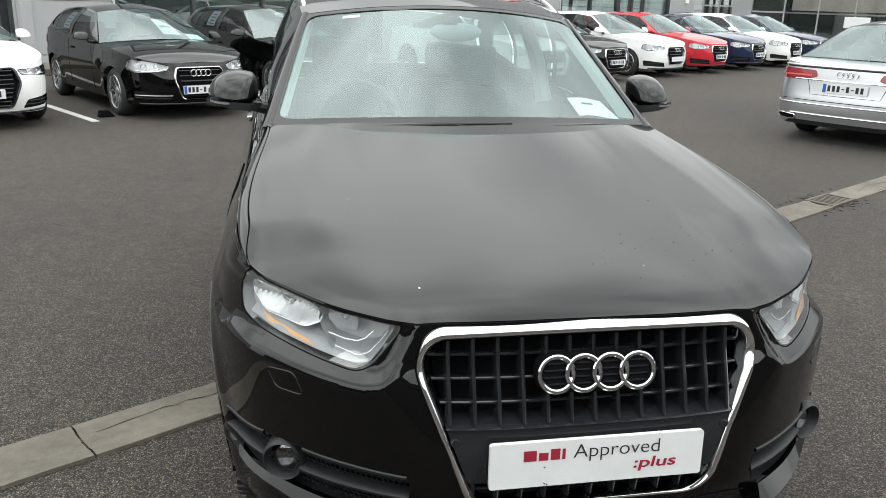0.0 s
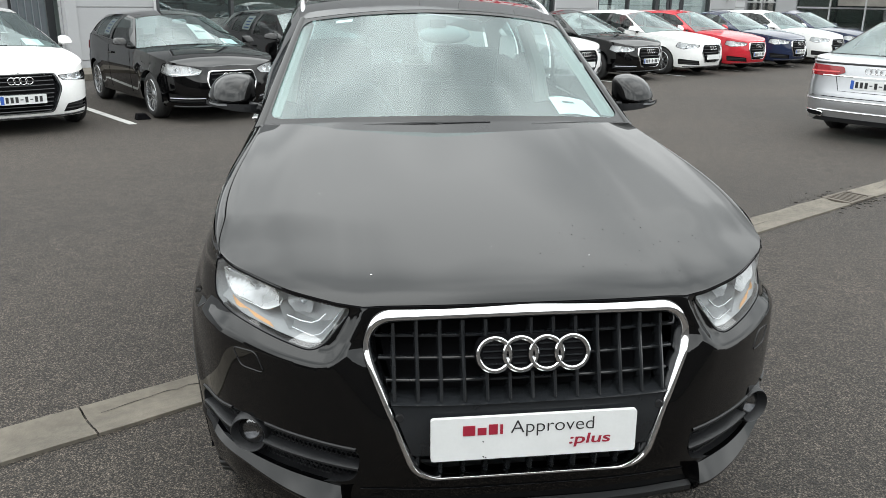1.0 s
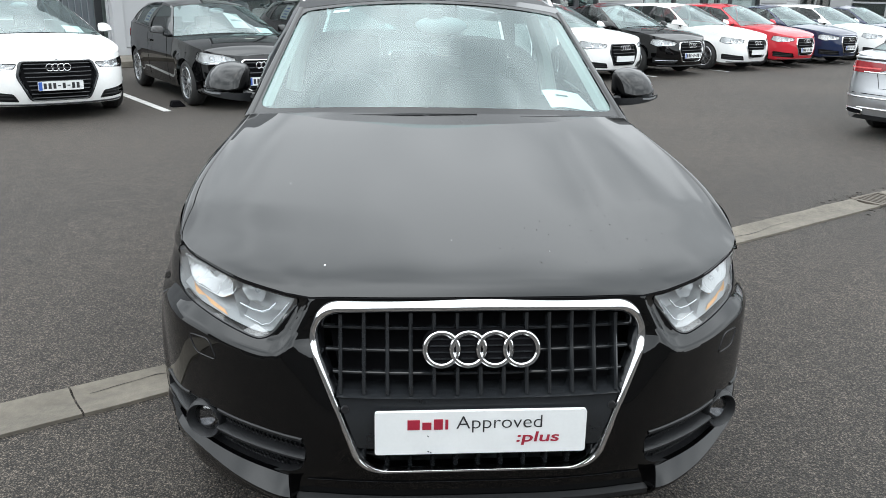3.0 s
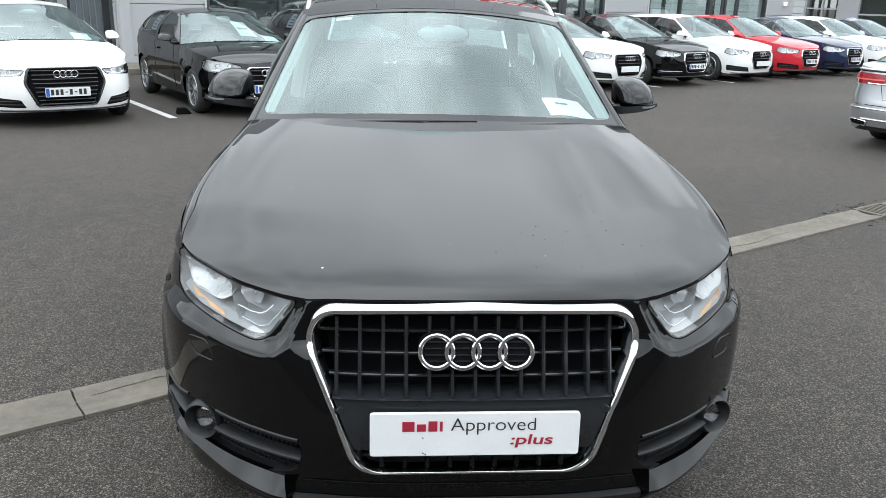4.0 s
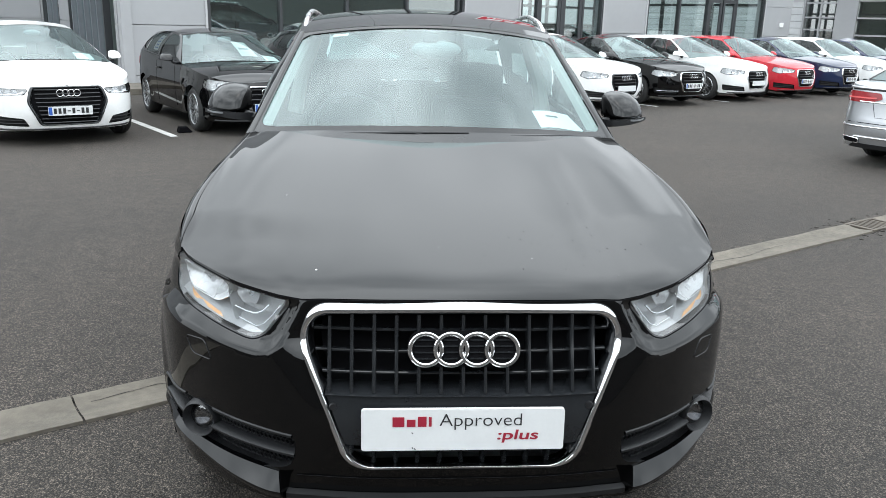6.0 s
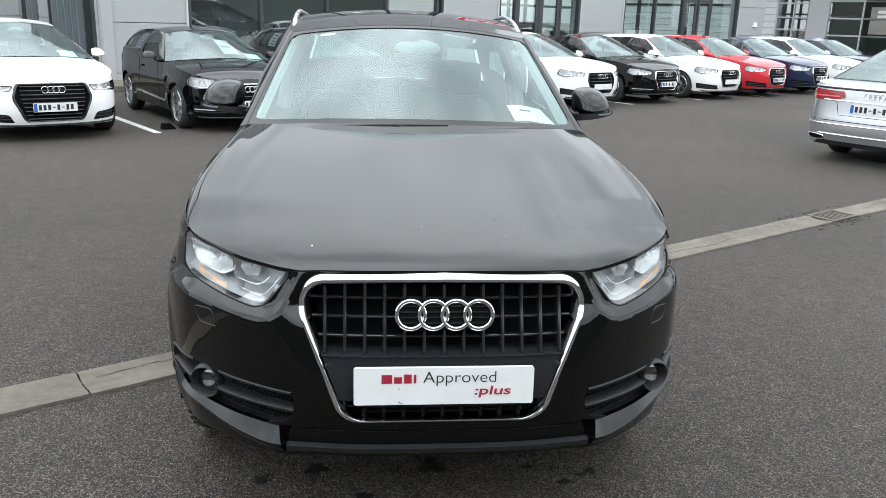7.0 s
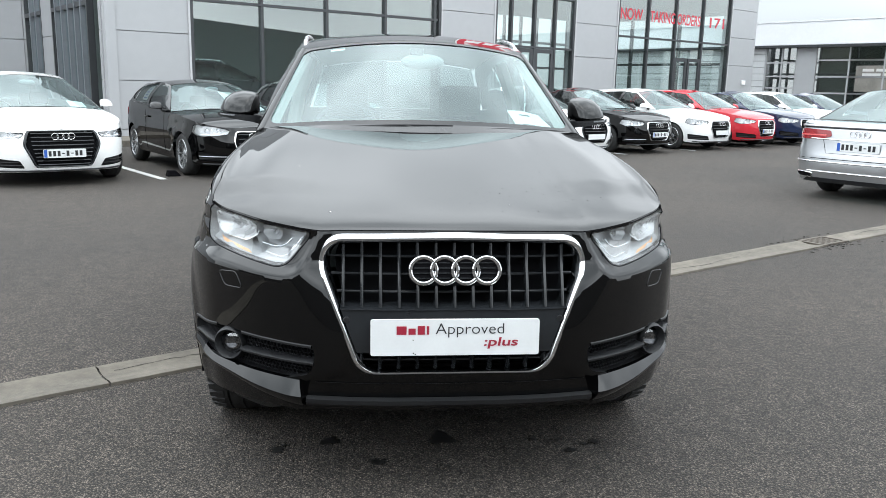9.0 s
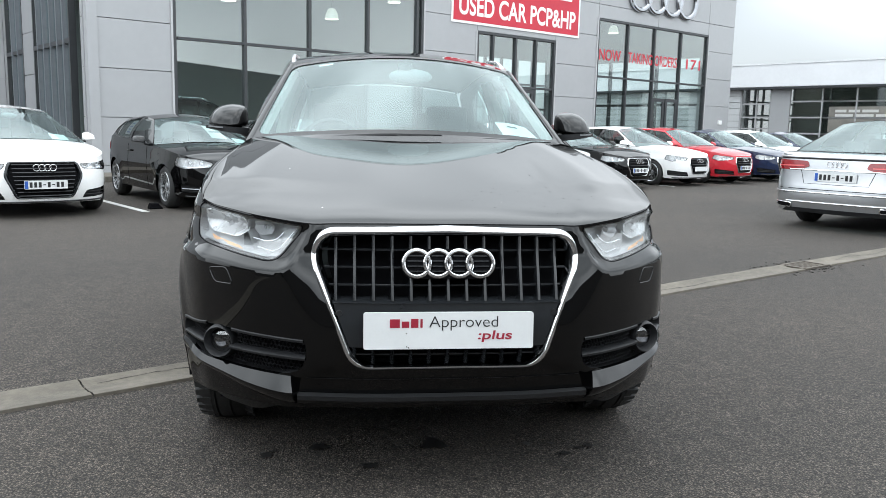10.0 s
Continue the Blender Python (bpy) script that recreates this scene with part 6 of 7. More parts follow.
    for _ in range(46):
        fx, fy, fr = random.gauss(0.28, 0.17), random.gauss(0.42, 0.13), 0.0007 + 0.0016 * random.random() ** 2
        if abs(fx) < 0.6 and 0.2 < fy < 0.9:
            bmesh.ops.create_icosphere(bm, subdivisions=1, radius=fr, matrix=Matrix.Translation(on_bonnet(fx, fy)) @ Matrix.Diagonal((1, 1.4, 0.35, 1)))
    tagged(part("dirt_specks", bm, STAIN, car), "fine dark specks of dirt on the bonnet", kind="stuff")
    # the wing's rounded top beside the bonnet, and the gap along it
    for sd in (1, -1):
        strip = []
        for y in np.linspace(corner + 0.004, 1.53, 120):
            e = Vector((float(np.polyval(side_x, y)), y, float(np.polyval(side_z, y))))
            xs, zs = side_edge(y)
            h = Vector((xs + 0.0035, y, zs - 0.001))
            up = 0.16 * (h - e).length
            strip.append([sh.at(sh.a_at(y), e.z - 0.012, -0.0005), e.lerp(h, 0.0) + Vector((0.0005, 0, 0)), e.lerp(h, 0.35) + Vector((0, 0, up)), e.lerp(h, 0.7) + Vector((0, 0, up)), h, h + Vector((-0.008, 0, -0.02))])
        bm = grid_mesh(strip)
        part("wing_top", bm if sd > 0 else flipped(bm), BLACK, car, smooth=True, crisp=70)
        bm = bmesh.new()
        tube(bm, [Vector((sd * (side_edge(y)[0] + 0.0018), y, side_edge(y)[1] - 0.006)) for y in np.linspace(corner, 1.5, 60)], 0.0035, 6)
        part("shut_line", bm, DARK, car)
    bm = bmesh.new()
    tube(bm, [Vector((q, front_edge(q)[0] + 0.003, front_edge(q)[1] - 0.0005)) for q in np.linspace(-wide, wide, 70)], 0.0022, 6)
    part("shut_line", bm, DARK, car)
    # cowl, wipers, black band round the screen
    last = [Vector(p) for p in rows[-1]]
    part("cowl_panel", grid_mesh([[p + Vector((0, -0.01, -0.006)) for p in last], [screen(q, 0.035) + Vector((0, -0.002, 0.001)) for q in np.linspace(-1, 1, 81)]]), TRIM_BAND, car, smooth=True)

    def on_screen(u, v, d=0.0, off=0.004):
        return screen(u / 0.7, v / 0.75) + Vector((0, off * 0.6, -off))

    # front pillars: body-coloured strips along the edges of the screen
    for sd in (1, -1):
        rws = [[screen(sd * q, v) + Vector((0, dy, dz)) for q, dy, dz in ((0.955, 0.0, 0.001), (0.965, -0.003, 0.007), (0.985, -0.003, 0.009), (1.005, 0.004, 0.006), (1.015, 0.02, -0.004))] for v in np.linspace(0.0, 1.0, 20)]
        bm = grid_mesh(rws)
        bmesh.ops.recalc_face_normals(bm, faces=bm.faces)
        part("front_pillar", bm, BLACK, car, smooth=True)
    border = [(-0.69, 0.015), (0.69, 0.015), (0.69, 0.74), (-0.69, 0.74)]
    clear = rounded([(-0.662, 0.048), (0.662, 0.048), (0.668, 0.718), (-0.668, 0.718)], 0.06, 5)
    part("screen_band", patch(border, lambda u, v, d: on_screen(u, v, d, -0.003), 0.05, [clear]), TRIM_BAND, car, smooth=True)
    for x0, x1, v0, v1 in ((-0.36, 0.12, 0.012, 0.022), (0.28, 0.68, 0.012, 0.026)):
        wip = bmesh.new()
        pts = [screen(x / 0.73, (v0 + (v1 - v0) * k) / 0.75) + Vector((0, -0.010, 0.0)) for k, x in zip(np.linspace(0, 1, 8), np.linspace(x0, x1, 8))]
        tube(wip, pts, [0.002, 0.003, 0.004, 0.006, 0.006, 0.004, 0.003, 0.002], 6)
        w = part("wiper", wip, PLASTIC, car, smooth=True)
        arm = bmesh.new()
        mid = pts[4]
        tube(arm, [mid, mid + Vector((0.07, -0.012, -0.016)), mid + Vector((0.15, -0.02, -0.045))], [0.005, 0.006, 0.007], 6)
        part("wiper_arm", arm, PLASTIC, w, smooth=True)
    bm = patch([(0.415, 0.088), (0.60, 0.083), (0.56, 0.185), (0.40, 0.19)], lambda u, v, d: screen(u / 0.7, v / 0.75) + Vector((0, 0.03, -0.02 + 0.004 * math.sin(u * 30))), 0.03)
    sheet = part("price_sheet", bm, PAPER, car)
    bm = patch([(0.45, 0.150), (0.505, 0.148), (0.50, 0.158), (0.45, 0.160)], lambda u, v, d: screen(u / 0.7, v / 0.75) + Vector((0, 0.028, -0.018 + 0.004 * math.sin(u * 30))), 0.05)
    part("print_bar", bm, INK, sheet)
    part("screen_sticker", patch([(-0.5, 0.685), (-0.42, 0.685), (-0.42, 0.705), (-0.5, 0.705)], on_screen, 0.05), PAPER, car)
    for sd in (1, -1):
        rws = [[screen(sd * 0.962, v) + Vector((0, 0.02, -0.012)), screen(sd * 0.93, v) + Vector((0, 0.05, -0.015)), screen(sd * 0.90, v) + Vector((0, 0.11, -0.02)), screen(sd * 0.955, v) + Vector((0, 0.16, -0.02))] for v in np.linspace(0.10, 0.95, 12)]
        part("pillar_trim", grid_mesh(rws), LINER, car, "pale cloth pillar trim", True)
        bm = bmesh.new()
        tube(bm, [(sd * 0.70, 2.72, 1.05), (sd * 0.66, 2.74, 1.25), (sd * 0.58, 2.76, 1.46)], [0.045, 0.04, 0.035], 8)
        part("pillar_trim", bm, LINER, car, "", True)
    part("sensor_mount", box(bmesh.new(), -0.035, 0.035, screen(0, 0.9).y + 0.01, screen(0, 0.9).y + 0.06, screen(0, 0.9).z - 0.04, screen(0, 0.9).z - 0.005, 0.01), CABIN, car, smooth=True)

    # grille
    outer = rounded([(-0.297, 0.437), (0.297, 0.437), (0.425, 0.785), (0.389, 0.867), (0.0, 0.8755), (-0.389, 0.867), (-0.425, 0.785)], [0.06, 0.06, 0.055, 0.045, 0.01, 0.045, 0.055], 8)
    inner = rounded([(-0.281, 0.452), (0.281, 0.452), (0.405, 0.783), (0.373, 0.839), (0.0, 0.8465), (-0.373, 0.839), (-0.405, 0.783)], [0.055, 0.055, 0.05, 0.04, 0.01, 0.04, 0.05], 8)
    n = len(outer)
    loops = []
    for k, up in ((-0.02, -0.014), (0.0, 0.002), (0.10, 0.009), (0.28, 0.0145), (0.5, 0.016), (0.72, 0.0145), (0.90, 0.009), (1.0, 0.001), (1.05, -0.03)):
        loops.append([face(ox + (ix - ox) * k, oz + (iz - oz) * k, -up) for (ox, oz), (ix, iz) in zip(outer, inner)])
    part("grille_surround", grid_mesh(loops, None, True), CHROME, car, "polished chrome grille surround", True)
    gr = part("grille", patch(inner, lambda x, z, d: face(x, z, 0.075), 0.1), DARK, car)
    half_at = table([(0.45, 0.28), (0.783, 0.404), (0.846, 0.37)])
    lo, hi = 0.508, 0.644
    part("plate_carrier", patch(rounded([(-half_at(lo), lo), (half_at(lo), lo), (half_at(hi), hi), (-half_at(hi), hi)], 0.006), lambda x, z, d: face(x, z, 0.004 + d), 0.04, (), 0.05), GRILLE, gr, smooth=True)
    part("top_rail", patch([(-half_at(hi), hi), (half_at(hi), hi), (half_at(hi) + 0.004, hi + 0.01), (-half_at(hi) - 0.004, hi + 0.01)], lambda x, z, d: face(x, z, -0.004 + d + (z - hi) * 2.5), 0.03, (), 0.05), GRILLE, gr, smooth=True)
    for k in range(-6, 7):
        x = k * 0.0572
        z1 = 0.842 if abs(x) < 0.34 else 0.835
        w = 0.0058
        bm = bmesh.new()
        rows_b = []
        for z in np.linspace(0.650, z1, 10):
            y0 = face(x, z, 0.0)
            rows_b.append([(y0.x - w, y0.y + 0.05, z), (y0.x - w, y0.y + 0.012, z), (y0.x - w * 0.7, y0.y + 0.003, z), (y0.x, y0.y, z), (y0.x + w * 0.7, y0.y + 0.003, z), (y0.x + w, y0.y + 0.012, z), (y0.x + w, y0.y + 0.05, z)])
        grid_mesh(rows_b, bm)
        part("vertical_bar", bm, GRILLE, gr, smooth=True)
        if abs(x) < 0.30:
            bm = bmesh.new()
            rows_b = []
            for z in np.linspace(0.455, 0.508, 5):
                y0 = face(x, z, 0.0)
                rows_b.append([(y0.x - w, y0.y + 0.04, z), (y0.x - w, y0.y + 0.008, z), (y0.x, y0.y, z), (y0.x + w, y0.y + 0.008, z), (y0.x + w, y0.y + 0.04, z)])
            grid_mesh(rows_b, bm)
            part("short_bar", bm, GRILLE, gr, smooth=True)
    for z in (0.797, 0.745, 0.693, 0.482):
        bm = bmesh.new()
        hw = half_at(z) - 0.004
        rows_b = []
        for x in np.linspace(-hw, hw, 25):
            p = face(x, z, 0.020)
            rows_b.append([(p.x, p.y + 0.02, z + 0.001), (p.x, p.y + 0.003, z + 0.003), (p.x, p.y, z + 0.001), (p.x, p.y, z - 0.003), (p.x, p.y + 0.02, z - 0.004)])
        grid_mesh(rows_b, bm)
        part("cross_bar", bm, GRILLE, gr, smooth=True)
    # emblem on a slatted disc backing
    c = face(0, 0.762, -0.012)
    tilt = Matrix.Translation(c) @ Matrix.Rotation(radians(-14), 4, "X")
    em = part("emblem_back", patch(rounded([(-0.142, -0.046), (0.142, -0.046), (0.142, 0.046), (-0.142, 0.046)], 0.045, 8), lambda a, b, d: tilt @ Vector((a, 0.004 + d, b)), 0.05, (), 0.03), DARK, gr, smooth=True)
    four_rings(em, 0.288, tilt @ Matrix.Translation((0, -0.004, 0)), CHROME, 0.05)
    for z in (-0.024, -0.008, 0.008, 0.024):
        for k in range(4):
            cx = (k - 1.5) * 0.0668
            hw = 0.018 if k in (1, 2) else 0.026
            bm = boxed(cx - hw, cx + hw, -0.001, 0.003, z - 0.002, z + 0.002)
            bmesh.ops.transform(bm, matrix=tilt, verts=bm.verts)
            part("emblem_slat", bm, GRILLE, em)
    for x in (-0.332, 0.332):
        p = face(x, 0.612, 0.0)
        bm = lathe([(0.0, 0.0), (0.0, 0.009), (0.006, 0.0105), (0.01, 0.0105)], 16)
        bmesh.ops.transform(bm, matrix=Matrix.Translation(p) @ Matrix.Rotation(radians(90), 4, "Z"), verts=bm.verts)
        part("parking_sensor", bm, PLASTIC, gr, smooth=True)

    # show plate with its lettering
    pm = Matrix.Translation((0, face(0, 0.566).y - 0.016, 0.566)) @ Matrix.Rotation(radians(-3), 4, "X")
    pl = part("show_plate", patch(rounded([(-0.26, -0.056), (0.26, -0.056), (0.26, 0.056), (-0.26, 0.056)], 0.008), lambda a, b, d: pm @ Vector((a, d, b)), 0.2, (), 0.012), PLATE, car, "white dealer plate with red and dark lettering")

    def word(nm, bm, x, z, mt):
        for v in bm.verts:
            v.co = pm @ Vector((x + v.co.x, -0.0016 - v.co.z, z + v.co.y))
        part(nm, bm, mt, pl)

    word("lettering", fitted(text_mesh("Approved", 0.05, 0.0, -0.0004), 0.211, 0.044), -0.062, 0.0005, INK)
    bm = fitted(text_mesh(":plus", 0.05, 0.0, 0.0008), 0.105, 0.036)
    for v in bm.verts:
        v.co.x += 0.18 * v.co.y
    word("lettering", bm, 0.085, -0.036, INK_RED)
    bm = bmesh.new()
    for x0, x1, z0, z1 in ((0.0, 0.030, 0, 0.026), (0.036, 0.058, 0, 0.019), (0.064, 0.086, 0, 0.027), (0.092, 0.099, 0, 0.026)):
        box(bm, x0, x1, 0, 0.002, z0, z1)
    for v in bm.verts:
        v.co = Vector((v.co.x, v.co.z, -v.co.y))
    word("word_bars", bm, -0.181, 0.010, INK_RED)
    for x, z in ((-0.132, -0.006), (-0.125, -0.05), (-0.131, -0.047)):
        bm = bmesh.new()
        tube(bm, [pm @ Vector((x, -0.001, z)), pm @ Vector((x + 0.003, -0.001, z - 0.003))], 0.0014, 5)
        part("dirt_fleck", bm, INK, pl)

    # head lamps
    lp = front_poly(sh, lamp)
    a_in = sh.ax(0.76, 0.83)
    for sd in (1, -1):
        def put(nm, bm, mt, par, lab="", sm=True):
            return part(nm, bm if sd > 0 else flipped(bm), mt, par, lab, sm)

        def back_of(a):
            return 0.055 - 0.022 * min(1, max(0, (a - a_in) / 0.12))

        hl = put("headlamp", patch(lp, lambda a, z, d: sh.at(a, z, back_of(a)), 0.03), material_cache["inner"], car, "clear head lamp with bright reflectors and an amber strip")
        rim_loop = dense(lp, 0.02)
        put("lamp_rim", grid_mesh([[sh.at(a, z, d if d < 0.02 else back_of(a)) for a, z in rim_loop] for d in (0.0005, 0.008, 0.012, 0.06)], None, True), material_cache["bowl"], hl)
        g = put("lamp_lens", patch(lp, lambda a, z, d: sh.at(a, z, 0.003), 0.05), LAMP_GLASS, hl)
        g.visible_shadow = False
        # outer bowl with upright flutes
        bowl = front_poly(sh, rounded([(0.622, 0.838), (0.665, 0.812), (0.765, 0.818), (0.795, 0.845), (0.788, 0.892), (0.70, 0.886), (0.64, 0.876)], 0.014))
        ca = sum(p[0] for p in bowl) / len(bowl)

        def dish(a, z, d):
            r = min(1, math.hypot((a - ca) / 0.14, (z - 0.852) / 0.042))
            return sh.at(a, z, 0.012 + 0.032 * (1 - r * r) + 0.003 * math.sin(a * 330) * (z > 0.848))

        put("reflector", patch(bowl, dish, 0.006, (), 0.0), material_cache["lamp_bright"], hl)
        edge_o = bmesh.new()
        tube(edge_o, [sh.at(a, z, 0.012) for a, z in bowl], 0.0012, 5, True)
        put("bezel_edge", edge_o, CHROME, hl)
        bulb = lathe([(0.0, 0.0), (0.0, 0.008), (0.026, 0.010), (0.036, 0.007)], 14)
        bmesh.ops.transform(bulb, matrix=Matrix.Translation(sh.at(ca, 0.848, 0.036)) @ Matrix.Rotation(radians(60), 4, "Z"), verts=bulb.verts)
        put("bulb", bulb, CHROME, hl)
        # inner lamp in its squared bezel
        inn = front_poly(sh, rounded([(0.548, 0.832), (0.600, 0.822), (0.622, 0.838), (0.614, 0.869), (0.555, 0.860)], 0.010))
        ia = sum(p[0] for p in inn) / len(inn)
        put("inner_reflector", patch(inn, lambda a, z, d: sh.at(a, z, 0.018 + 0.034 * (1 - min(1, math.hypot((a - ia) / 0.055, (z - 0.846) / 0.026)) ** 2)), 0.008), material_cache["lamp_mid"], hl)
        bulb = lathe([(0.0, 0.0), (0.0, 0.010), (0.022, 0.012), (0.03, 0.008)], 14)
        bmesh.ops.transform(bulb, matrix=Matrix.Translation(sh.at(ia, 0.845, 0.044)) @ Matrix.Rotation(radians(75), 4, "Z"), verts=bulb.verts)
        put("bulb", bulb, REFLECTOR, hl)
        # the angular light trace round the inner end
        for bends, thick in (([(0.60, 0.790), (0.548, 0.780), (0.525, 0.790), (0.500, 0.818), (0.478, 0.846)], 0.0018), ([(0.612, 0.815), (0.575, 0.810), (0.548, 0.811), (0.530, 0.820), (0.512, 0.838)], 0.0026)):
            trace = bmesh.new()
            tube(trace, [sh.at(sh.ax(x, z), z, 0.014) for x, z in bends], thick, 6)
            put("light_trace", trace, REFLECTOR, hl)
        # fin between the two chambers
        fin = grid_mesh([[sh.at(sh.ax(x, z), z, d) for x, z in ((0.606, 0.782), (0.620, 0.81), (0.632, 0.84), (0.628, 0.872))] for d in (0.010, 0.05)])
        put("lamp_fin", fin, material_cache["bowl"], hl)
        # pale ledge along the lower inner edge
        led = front_poly(sh, [(0.466, 0.848), (0.492, 0.812), (0.52, 0.774), (0.54, 0.766), (0.57, 0.763), (0.64, 0.771), (0.73, 0.783), (0.80, 0.794)])
        rows_l = [[sh.at(a, z + dz, dd) for a, z in led] for dz, dd in ((0.0, 0.010), (0.006, 0.014), (0.020, 0.028), (0.040, 0.055))]
        put("lower_bezel", grid_mesh(rows_l), material_cache["lamp_ledge"], hl)
        amb = front_poly(sh, [(0.645, 0.776), (0.71, 0.785), (0.785, 0.796), (0.79, 0.806), (0.72, 0.795), (0.66, 0.785)])
        put("indicator", patch(amb, lambda a, z, d: sh.at(a, z, 0.010 + 0.5 * (z - 0.776)), 0.02), AMBER, hl, "amber indicator strip")
        seal = bmesh.new()
        tube(seal, [sh.at(a, z, 0.001) for a, z in dense(lp, 0.02)], 0.0022, 5, True)
        put("lamp_seal", seal, DARK, hl)
        sill = front_poly(sh, softened([(0.455, 0.846), (0.481, 0.815), (0.511, 0.778), (0.529, 0.7635), (0.556, 0.757), (0.632, 0.765), (0.73, 0.778), (0.785, 0.785)]))
        put("lamp_sill", grid_mesh([[sh.at(a, z + dz, d) for a, z in sill] for dz, d in ((-0.005, -0.0005), (0.001, 0.0015), (0.0035, 0.012))]), TRIM_BAND, hl)
        # washer flap
        wf = front_poly(sh, rounded([(0.665, 0.672), (0.73, 0.668), (0.752, 0.712), (0.688, 0.722)], 0.014, 5))
        ring = bmesh.new()
        tube(ring, [sh.at(a, z, 0.0) for a, z in wf], 0.0022, 6, True)
        put("washer_flap", ring, TRIM_BAND, car)
        # side intake: honeycomb, blades, fog lamp
        ip = front_poly(sh, INTAKE)
        ik = put("side_intake", patch(ip, lambda a, z, d: sh.at(a, z, 0.05), 0.05), DARK, car, "matt black side intake with honeycomb")
        lp2 = dense(ip, 0.02)
        put("intake_rim", grid_mesh([[sh.at(a, z, d) for a, z in lp2] for d in (-0.001, 0.055)], None, True), PLASTIC, ik)
        comb = bmesh.new()
        a0, a1 = min(p[0] for p in ip), max(p[0] for p in ip)
        r = 0.0085
        small = [(ca_ + (a - ca_) * 0.97, 0.464 + (z - 0.464) * 0.93) for ca_ in [(a0 + a1) / 2] for a, z in ip]
        j, zc = 0, 0.405
        while zc < 0.535:
            ac = a0 + (0.5 * r * 1.75 if j % 2 else 0)
            while ac < a1:
                if inside(small, ac, zc):
                    for h0, h1 in ((0.86, 1.03),):
                        o = [sh.at(ac + r * h1 * math.cos(radians(60 * k + 30)), zc + r * h1 * math.sin(radians(60 * k + 30)), 0.028) for k in range(6)]
                        i_ = [sh.at(ac + r * 0.74 * math.cos(radians(60 * k + 30)), zc + r * 0.74 * math.sin(radians(60 * k + 30)), 0.033) for k in range(6)]
                        grid_mesh([o, i_], comb, True)
                ac += r * 1.75
            zc += r * 1.52
            j += 1
        put("honeycomb", comb, PLASTIC, ik, "", False)
        for z0, z1, x0, x1 in ((0.5235, 0.5215, 0.44, 0.672), (0.462, 0.466, 0.434, 0.68), (0.524, 0.503, 0.765, 0.866), (0.455, 0.452, 0.76, 0.866)):
            bl = bmesh.new()
            rws = []
            for k in np.linspace(0, 1, 14):
                x, z = x0 + (x1 - x0) * k, z1 + (z0 - z1) * k if x0 < 0.7 else z0 + (z1 - z0) * k
                a = sh.ax(x, z)
                rws.append([sh.at(a, z + 0.010, 0.03), sh.at(a, z + 0.008, 0.004), sh.at(a, z + 0.003, -0.004), sh.at(a, z - 0.004, -0.003), sh.at(a, z - 0.008, 0.006), sh.at(a, z - 0.010, 0.03)])
            grid_mesh(rws, bl)
            put("blade", bl, PLASTIC, ik)
        fc = sh.at(sh.ax(0.715, 0.474), 0.474, 0.0)
        fm = Matrix.Translation(fc) @ Matrix.Rotation(radians(-90 + 20), 4, "Z")
        ringm = lathe([(-0.045, 0.058), (0.0, 0.056), (0.012, 0.053), (0.018, 0.049), (0.013, 0.045), (-0.010, 0.040)], 30)
        bmesh.ops.transform(ringm, matrix=fm, verts=ringm.verts)
        fog = put("fog_lamp", ringm, PLASTIC, car, "round fog lamp in a black collar")
        bw = lathe([(-0.010, 0.041), (-0.026, 0.032), (-0.036, 0.014), (-0.038, 0.0)], 24)
        bmesh.ops.transform(bw, matrix=fm, verts=bw.verts)
        put("reflector", bw, material_cache["dark_chrome"], fog)
        ln = lathe([(-0.009, 0.041), (-0.002, 0.031), (0.003, 0.016), (0.004, 0.0)], 24)
        bmesh.ops.transform(ln, matrix=fm, verts=ln.verts)
        g = put("fog_lens", ln, LAMP_GLASS, fog)
        g.visible_shadow = False
        # the lower lip: a ledge that faces the sky, cut off square at its inner end
        far = sh.a_at(0.53)
        lip = []
        for z, d, x0 in ((0.304, 0.012, 0.462), (0.315, -0.010, 0.460), (0.333, -0.029, 0.457), (0.350, -0.040, 0.455), (0.359, -0.043, 0.454), (0.363, -0.0425, 0.455), (0.378, -0.029, 0.463), (0.392, -0.0165, 0.471), (0.406, -0.004, 0.478), (0.409, 0.010, 0.479)):
            a0 = sh.ax(x0, z)
            run = [a0 + (far - a0) * k / 47 for k in range(48)]
            row = [sh.at(run[0], z, 0.03)]
            for a in run:
                w = 1 - 0.58 * ease((a - a0) / 0.42)
                row.append(sh.at(a, (0.406 - (0.406 - z) * w if z > 0.3 else z) + 0.03 * ease((a - a0 - 0.36) / 0.3) * (z > 0.3), d if d > 0 else d * w * (0.4 + 0.6 * ease(min(1.0, (far - a) / 0.2)))))
            lip.append(row)
        put("lower_lip", grid_mesh(lip), BLACK, car)
    # lower slot and skid strip
    bm = bmesh.new()
    xs = np.linspace(-0.43, 0.43, 31)
    sec = [(0.405, -0.001), (0.395, 0.05), (0.362, 0.055), (0.352, 0.0)]
    grid_mesh([[Vector((x, face(x, z).y + d - 0.003, z)) for x in xs] for z, d in sec], bm)
    part("lower_slot", bm, PLASTIC, car, smooth=True)
    bm = bmesh.new()
    grid_mesh([[Vector((x, face(x, max(z, 0.30)).y + d, z)) for x in np.linspace(-0.46, 0.46, 31)] for z, d in ((0.354, -0.002), (0.348, -0.022), (0.333, -0.024), (0.318, -0.01), (0.306, 0.06), (0.298, 0.3))], bm)
    part("skid_strip", bm, material_cache["skid"], car, "dark grey plastic skid strip", True)
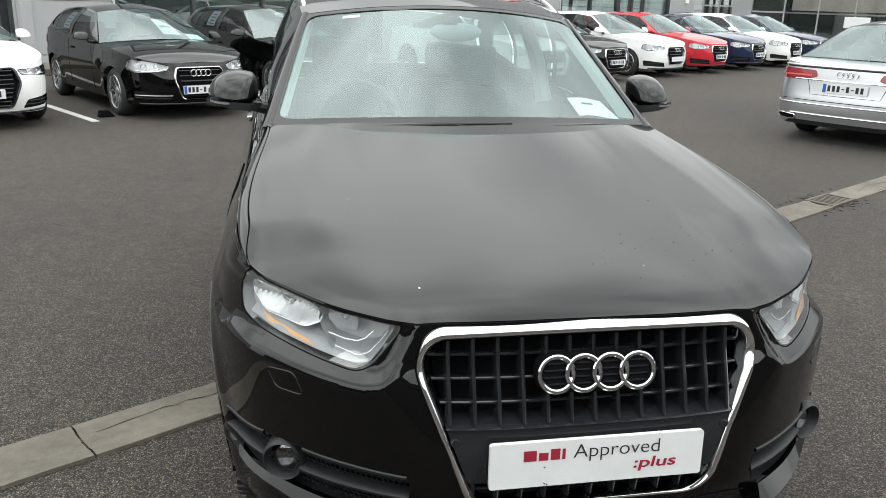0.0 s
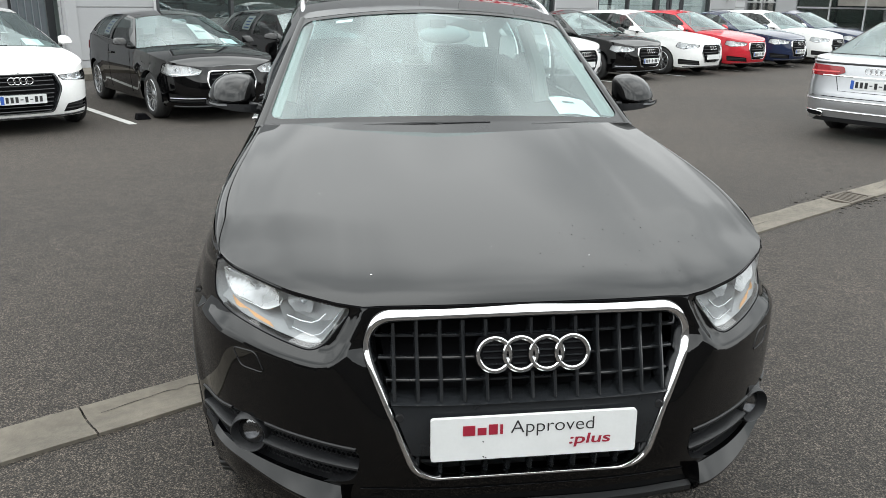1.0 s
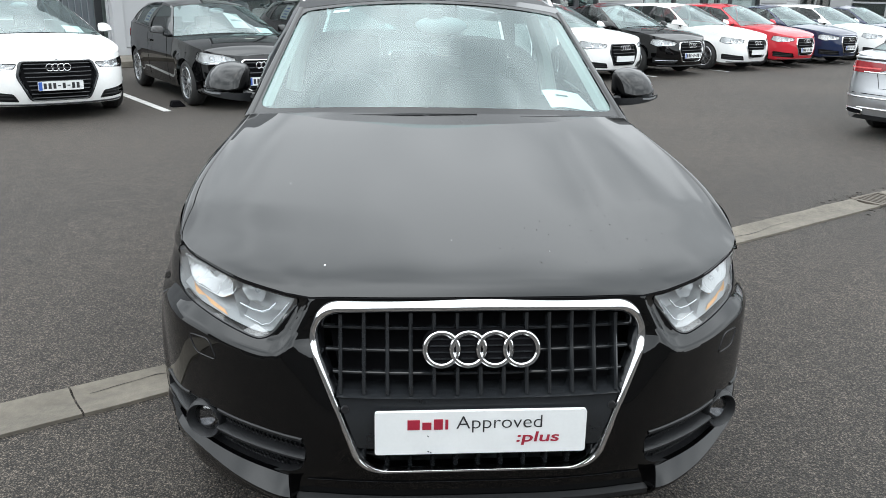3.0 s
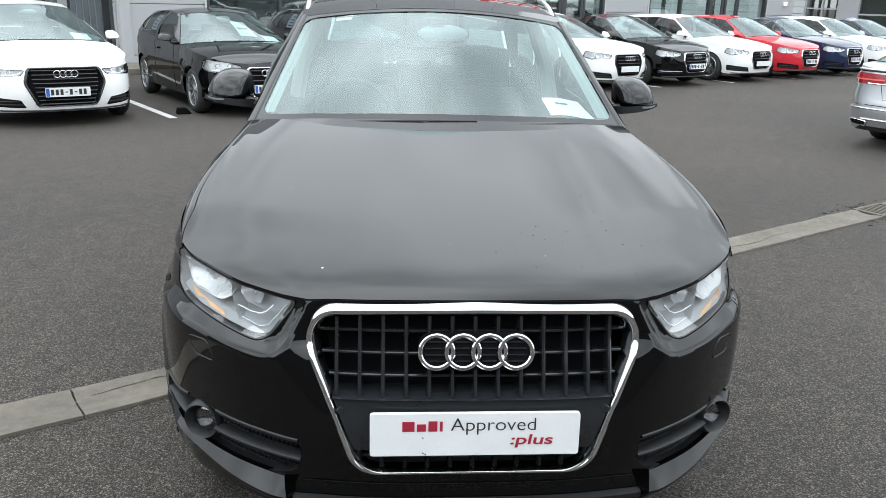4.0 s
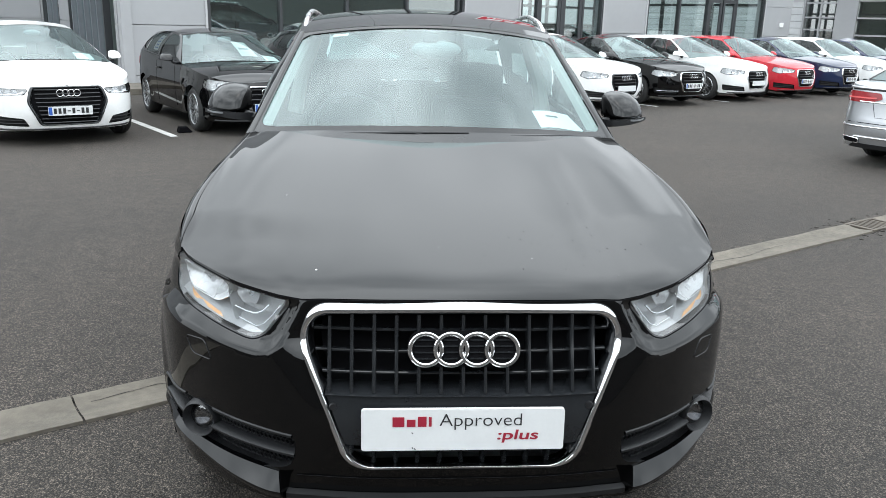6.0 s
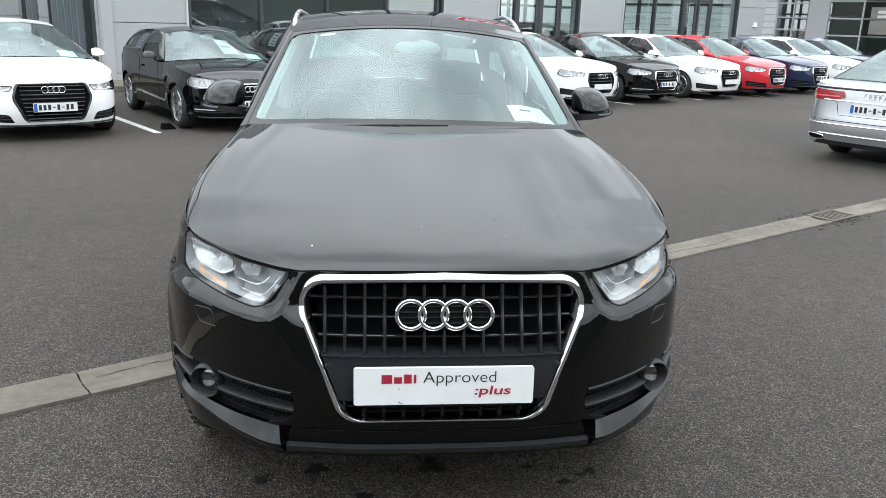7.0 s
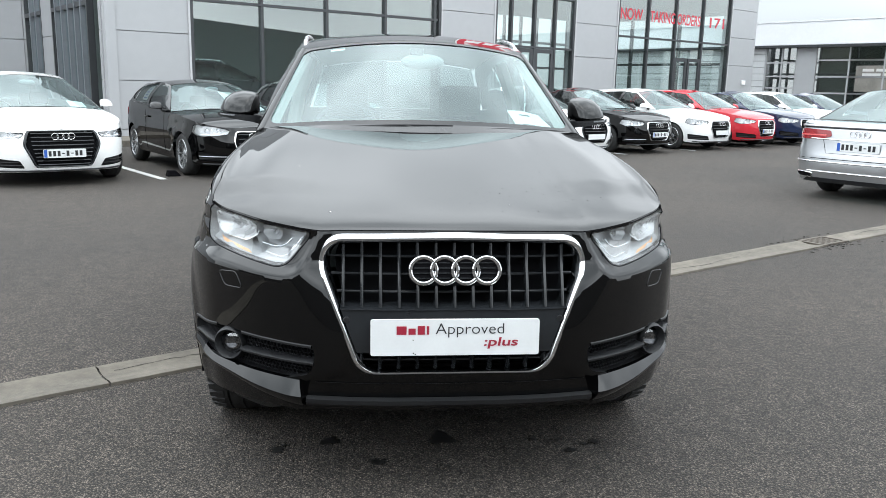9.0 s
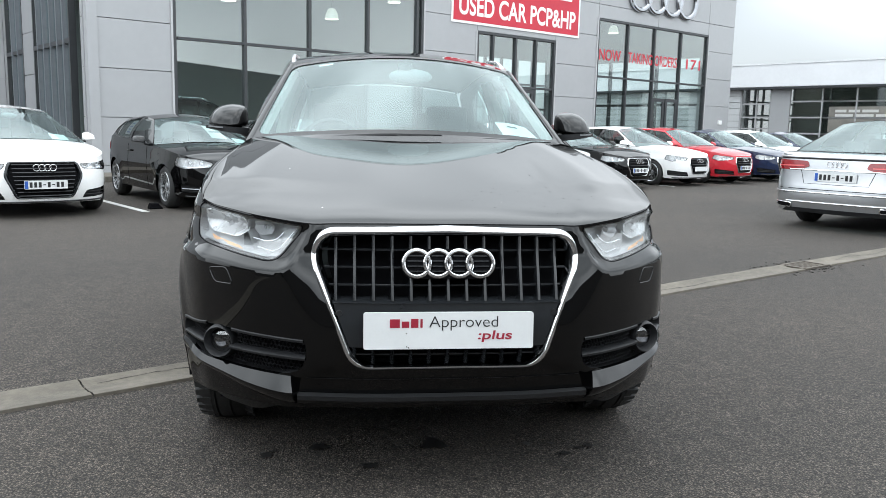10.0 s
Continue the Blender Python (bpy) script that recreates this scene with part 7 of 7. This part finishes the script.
    for sd in (1, -1):
        bm = bmesh.new()
        ats = np.linspace(sh.ax(0.45, 0.3), sh.a_at(0.53), 18)
        grid_mesh([[sh.at(a, 0.312, 0.0) for a in ats], [sh.at(a, 0.297 - 0.07 * ease((a - ats[0]) / 0.3), 0.05) for a in ats], [sh.at(a, 0.29 - 0.075 * ease((a - ats[0]) / 0.3), 0.25) for a in ats]], bm)
        part("lower_valance", bm if sd > 0 else flipped(bm), PLASTIC, car, smooth=True)

    # mirrors, rails, aerial-less roof, handles
    for sd in (1, -1):
        door_mirror(car, sd * 0.793, 1.84, 1.131, BLACK, sd, 1.03, True)
        bm = bmesh.new()
        pts = [Vector((sd * (roof_at(y).x - 0.022), y, roof_at(y).z + h)) for y, h in ((2.24, -0.014), (2.36, 0.002), (2.5, 0.015), (2.65, 0.022), (2.9, 0.03), (3.3, 0.03), (3.6, 0.025), (3.75, 0.018), (3.84, 0.0))]
        tube(bm, catmull(pts, 4), 0.012, 8)
        part("roof_rail", bm, BRUSHED, car, "satin silver roof rail", True)
        for y in (2.05, 2.95):
            p = sh.at(sh.a_at(y + 0.55), 0.98, -0.02)
            part("door_handle", box(bmesh.new(), sd * p.x - 0.014, sd * p.x + 0.014, p.y - 0.1, p.y + 0.1, 0.968, 0.995, 0.008), CHROME, car, smooth=True)
        bm = bmesh.new()
        tube(bm, [Vector((sd * q.x, q.y, q.z)) for q in (flank(y, 0.03, -0.006) for y in np.linspace(1.9, 3.8, 16))], 0.009, 5)
        part("window_trim", bm, CHROME, car, smooth=True)
        bm = bmesh.new()
        tube(bm, [Vector((sd * q.x, q.y, q.z)) for q in (sh.at(sh.a_at(1.42), z, 0.0) for z in np.linspace(0.32, 0.98, 12))], 0.004, 4)
        part("shut_line", bm, DARK, car)
        # arch lips
        bm = bmesh.new()
        aw = sh.a_at(0.90)
        tube(bm, [Vector((sd * q.x, q.y, q.z)) for q in (sh.at(aw - 0.388 * math.cos(t), 0.335 + 0.388 * math.sin(t), 0.003) for t in np.linspace(-0.1, math.pi + 0.1, 26))], 0.008, 5)
        part("arch_lip", bm, BLACK, car, smooth=True)
    return car


material_cache["inner"] = material("grey_reflector", (0.52, 0.53, 0.545), 0.42, 0.3, 0.1, 25)
material_cache["lamp_ledge"] = material("lamp_ledge", (0.36, 0.37, 0.38), 0.35, 0.1, 0.1, 25)
material_cache["lamp_mid"] = material("lamp_bowl", (0.62, 0.63, 0.645), 0.36, 0.35, 0.1, 25)
material_cache["lamp_bright"] = material("bright_reflector", (0.76, 0.77, 0.78), 0.28, 0.45, 0.08, 25)
material_cache["skid"] = material("skid_plastic", (0.009, 0.0095, 0.0105), 0.5, 0, 0.15, 12, 0.2, 300)
hero()
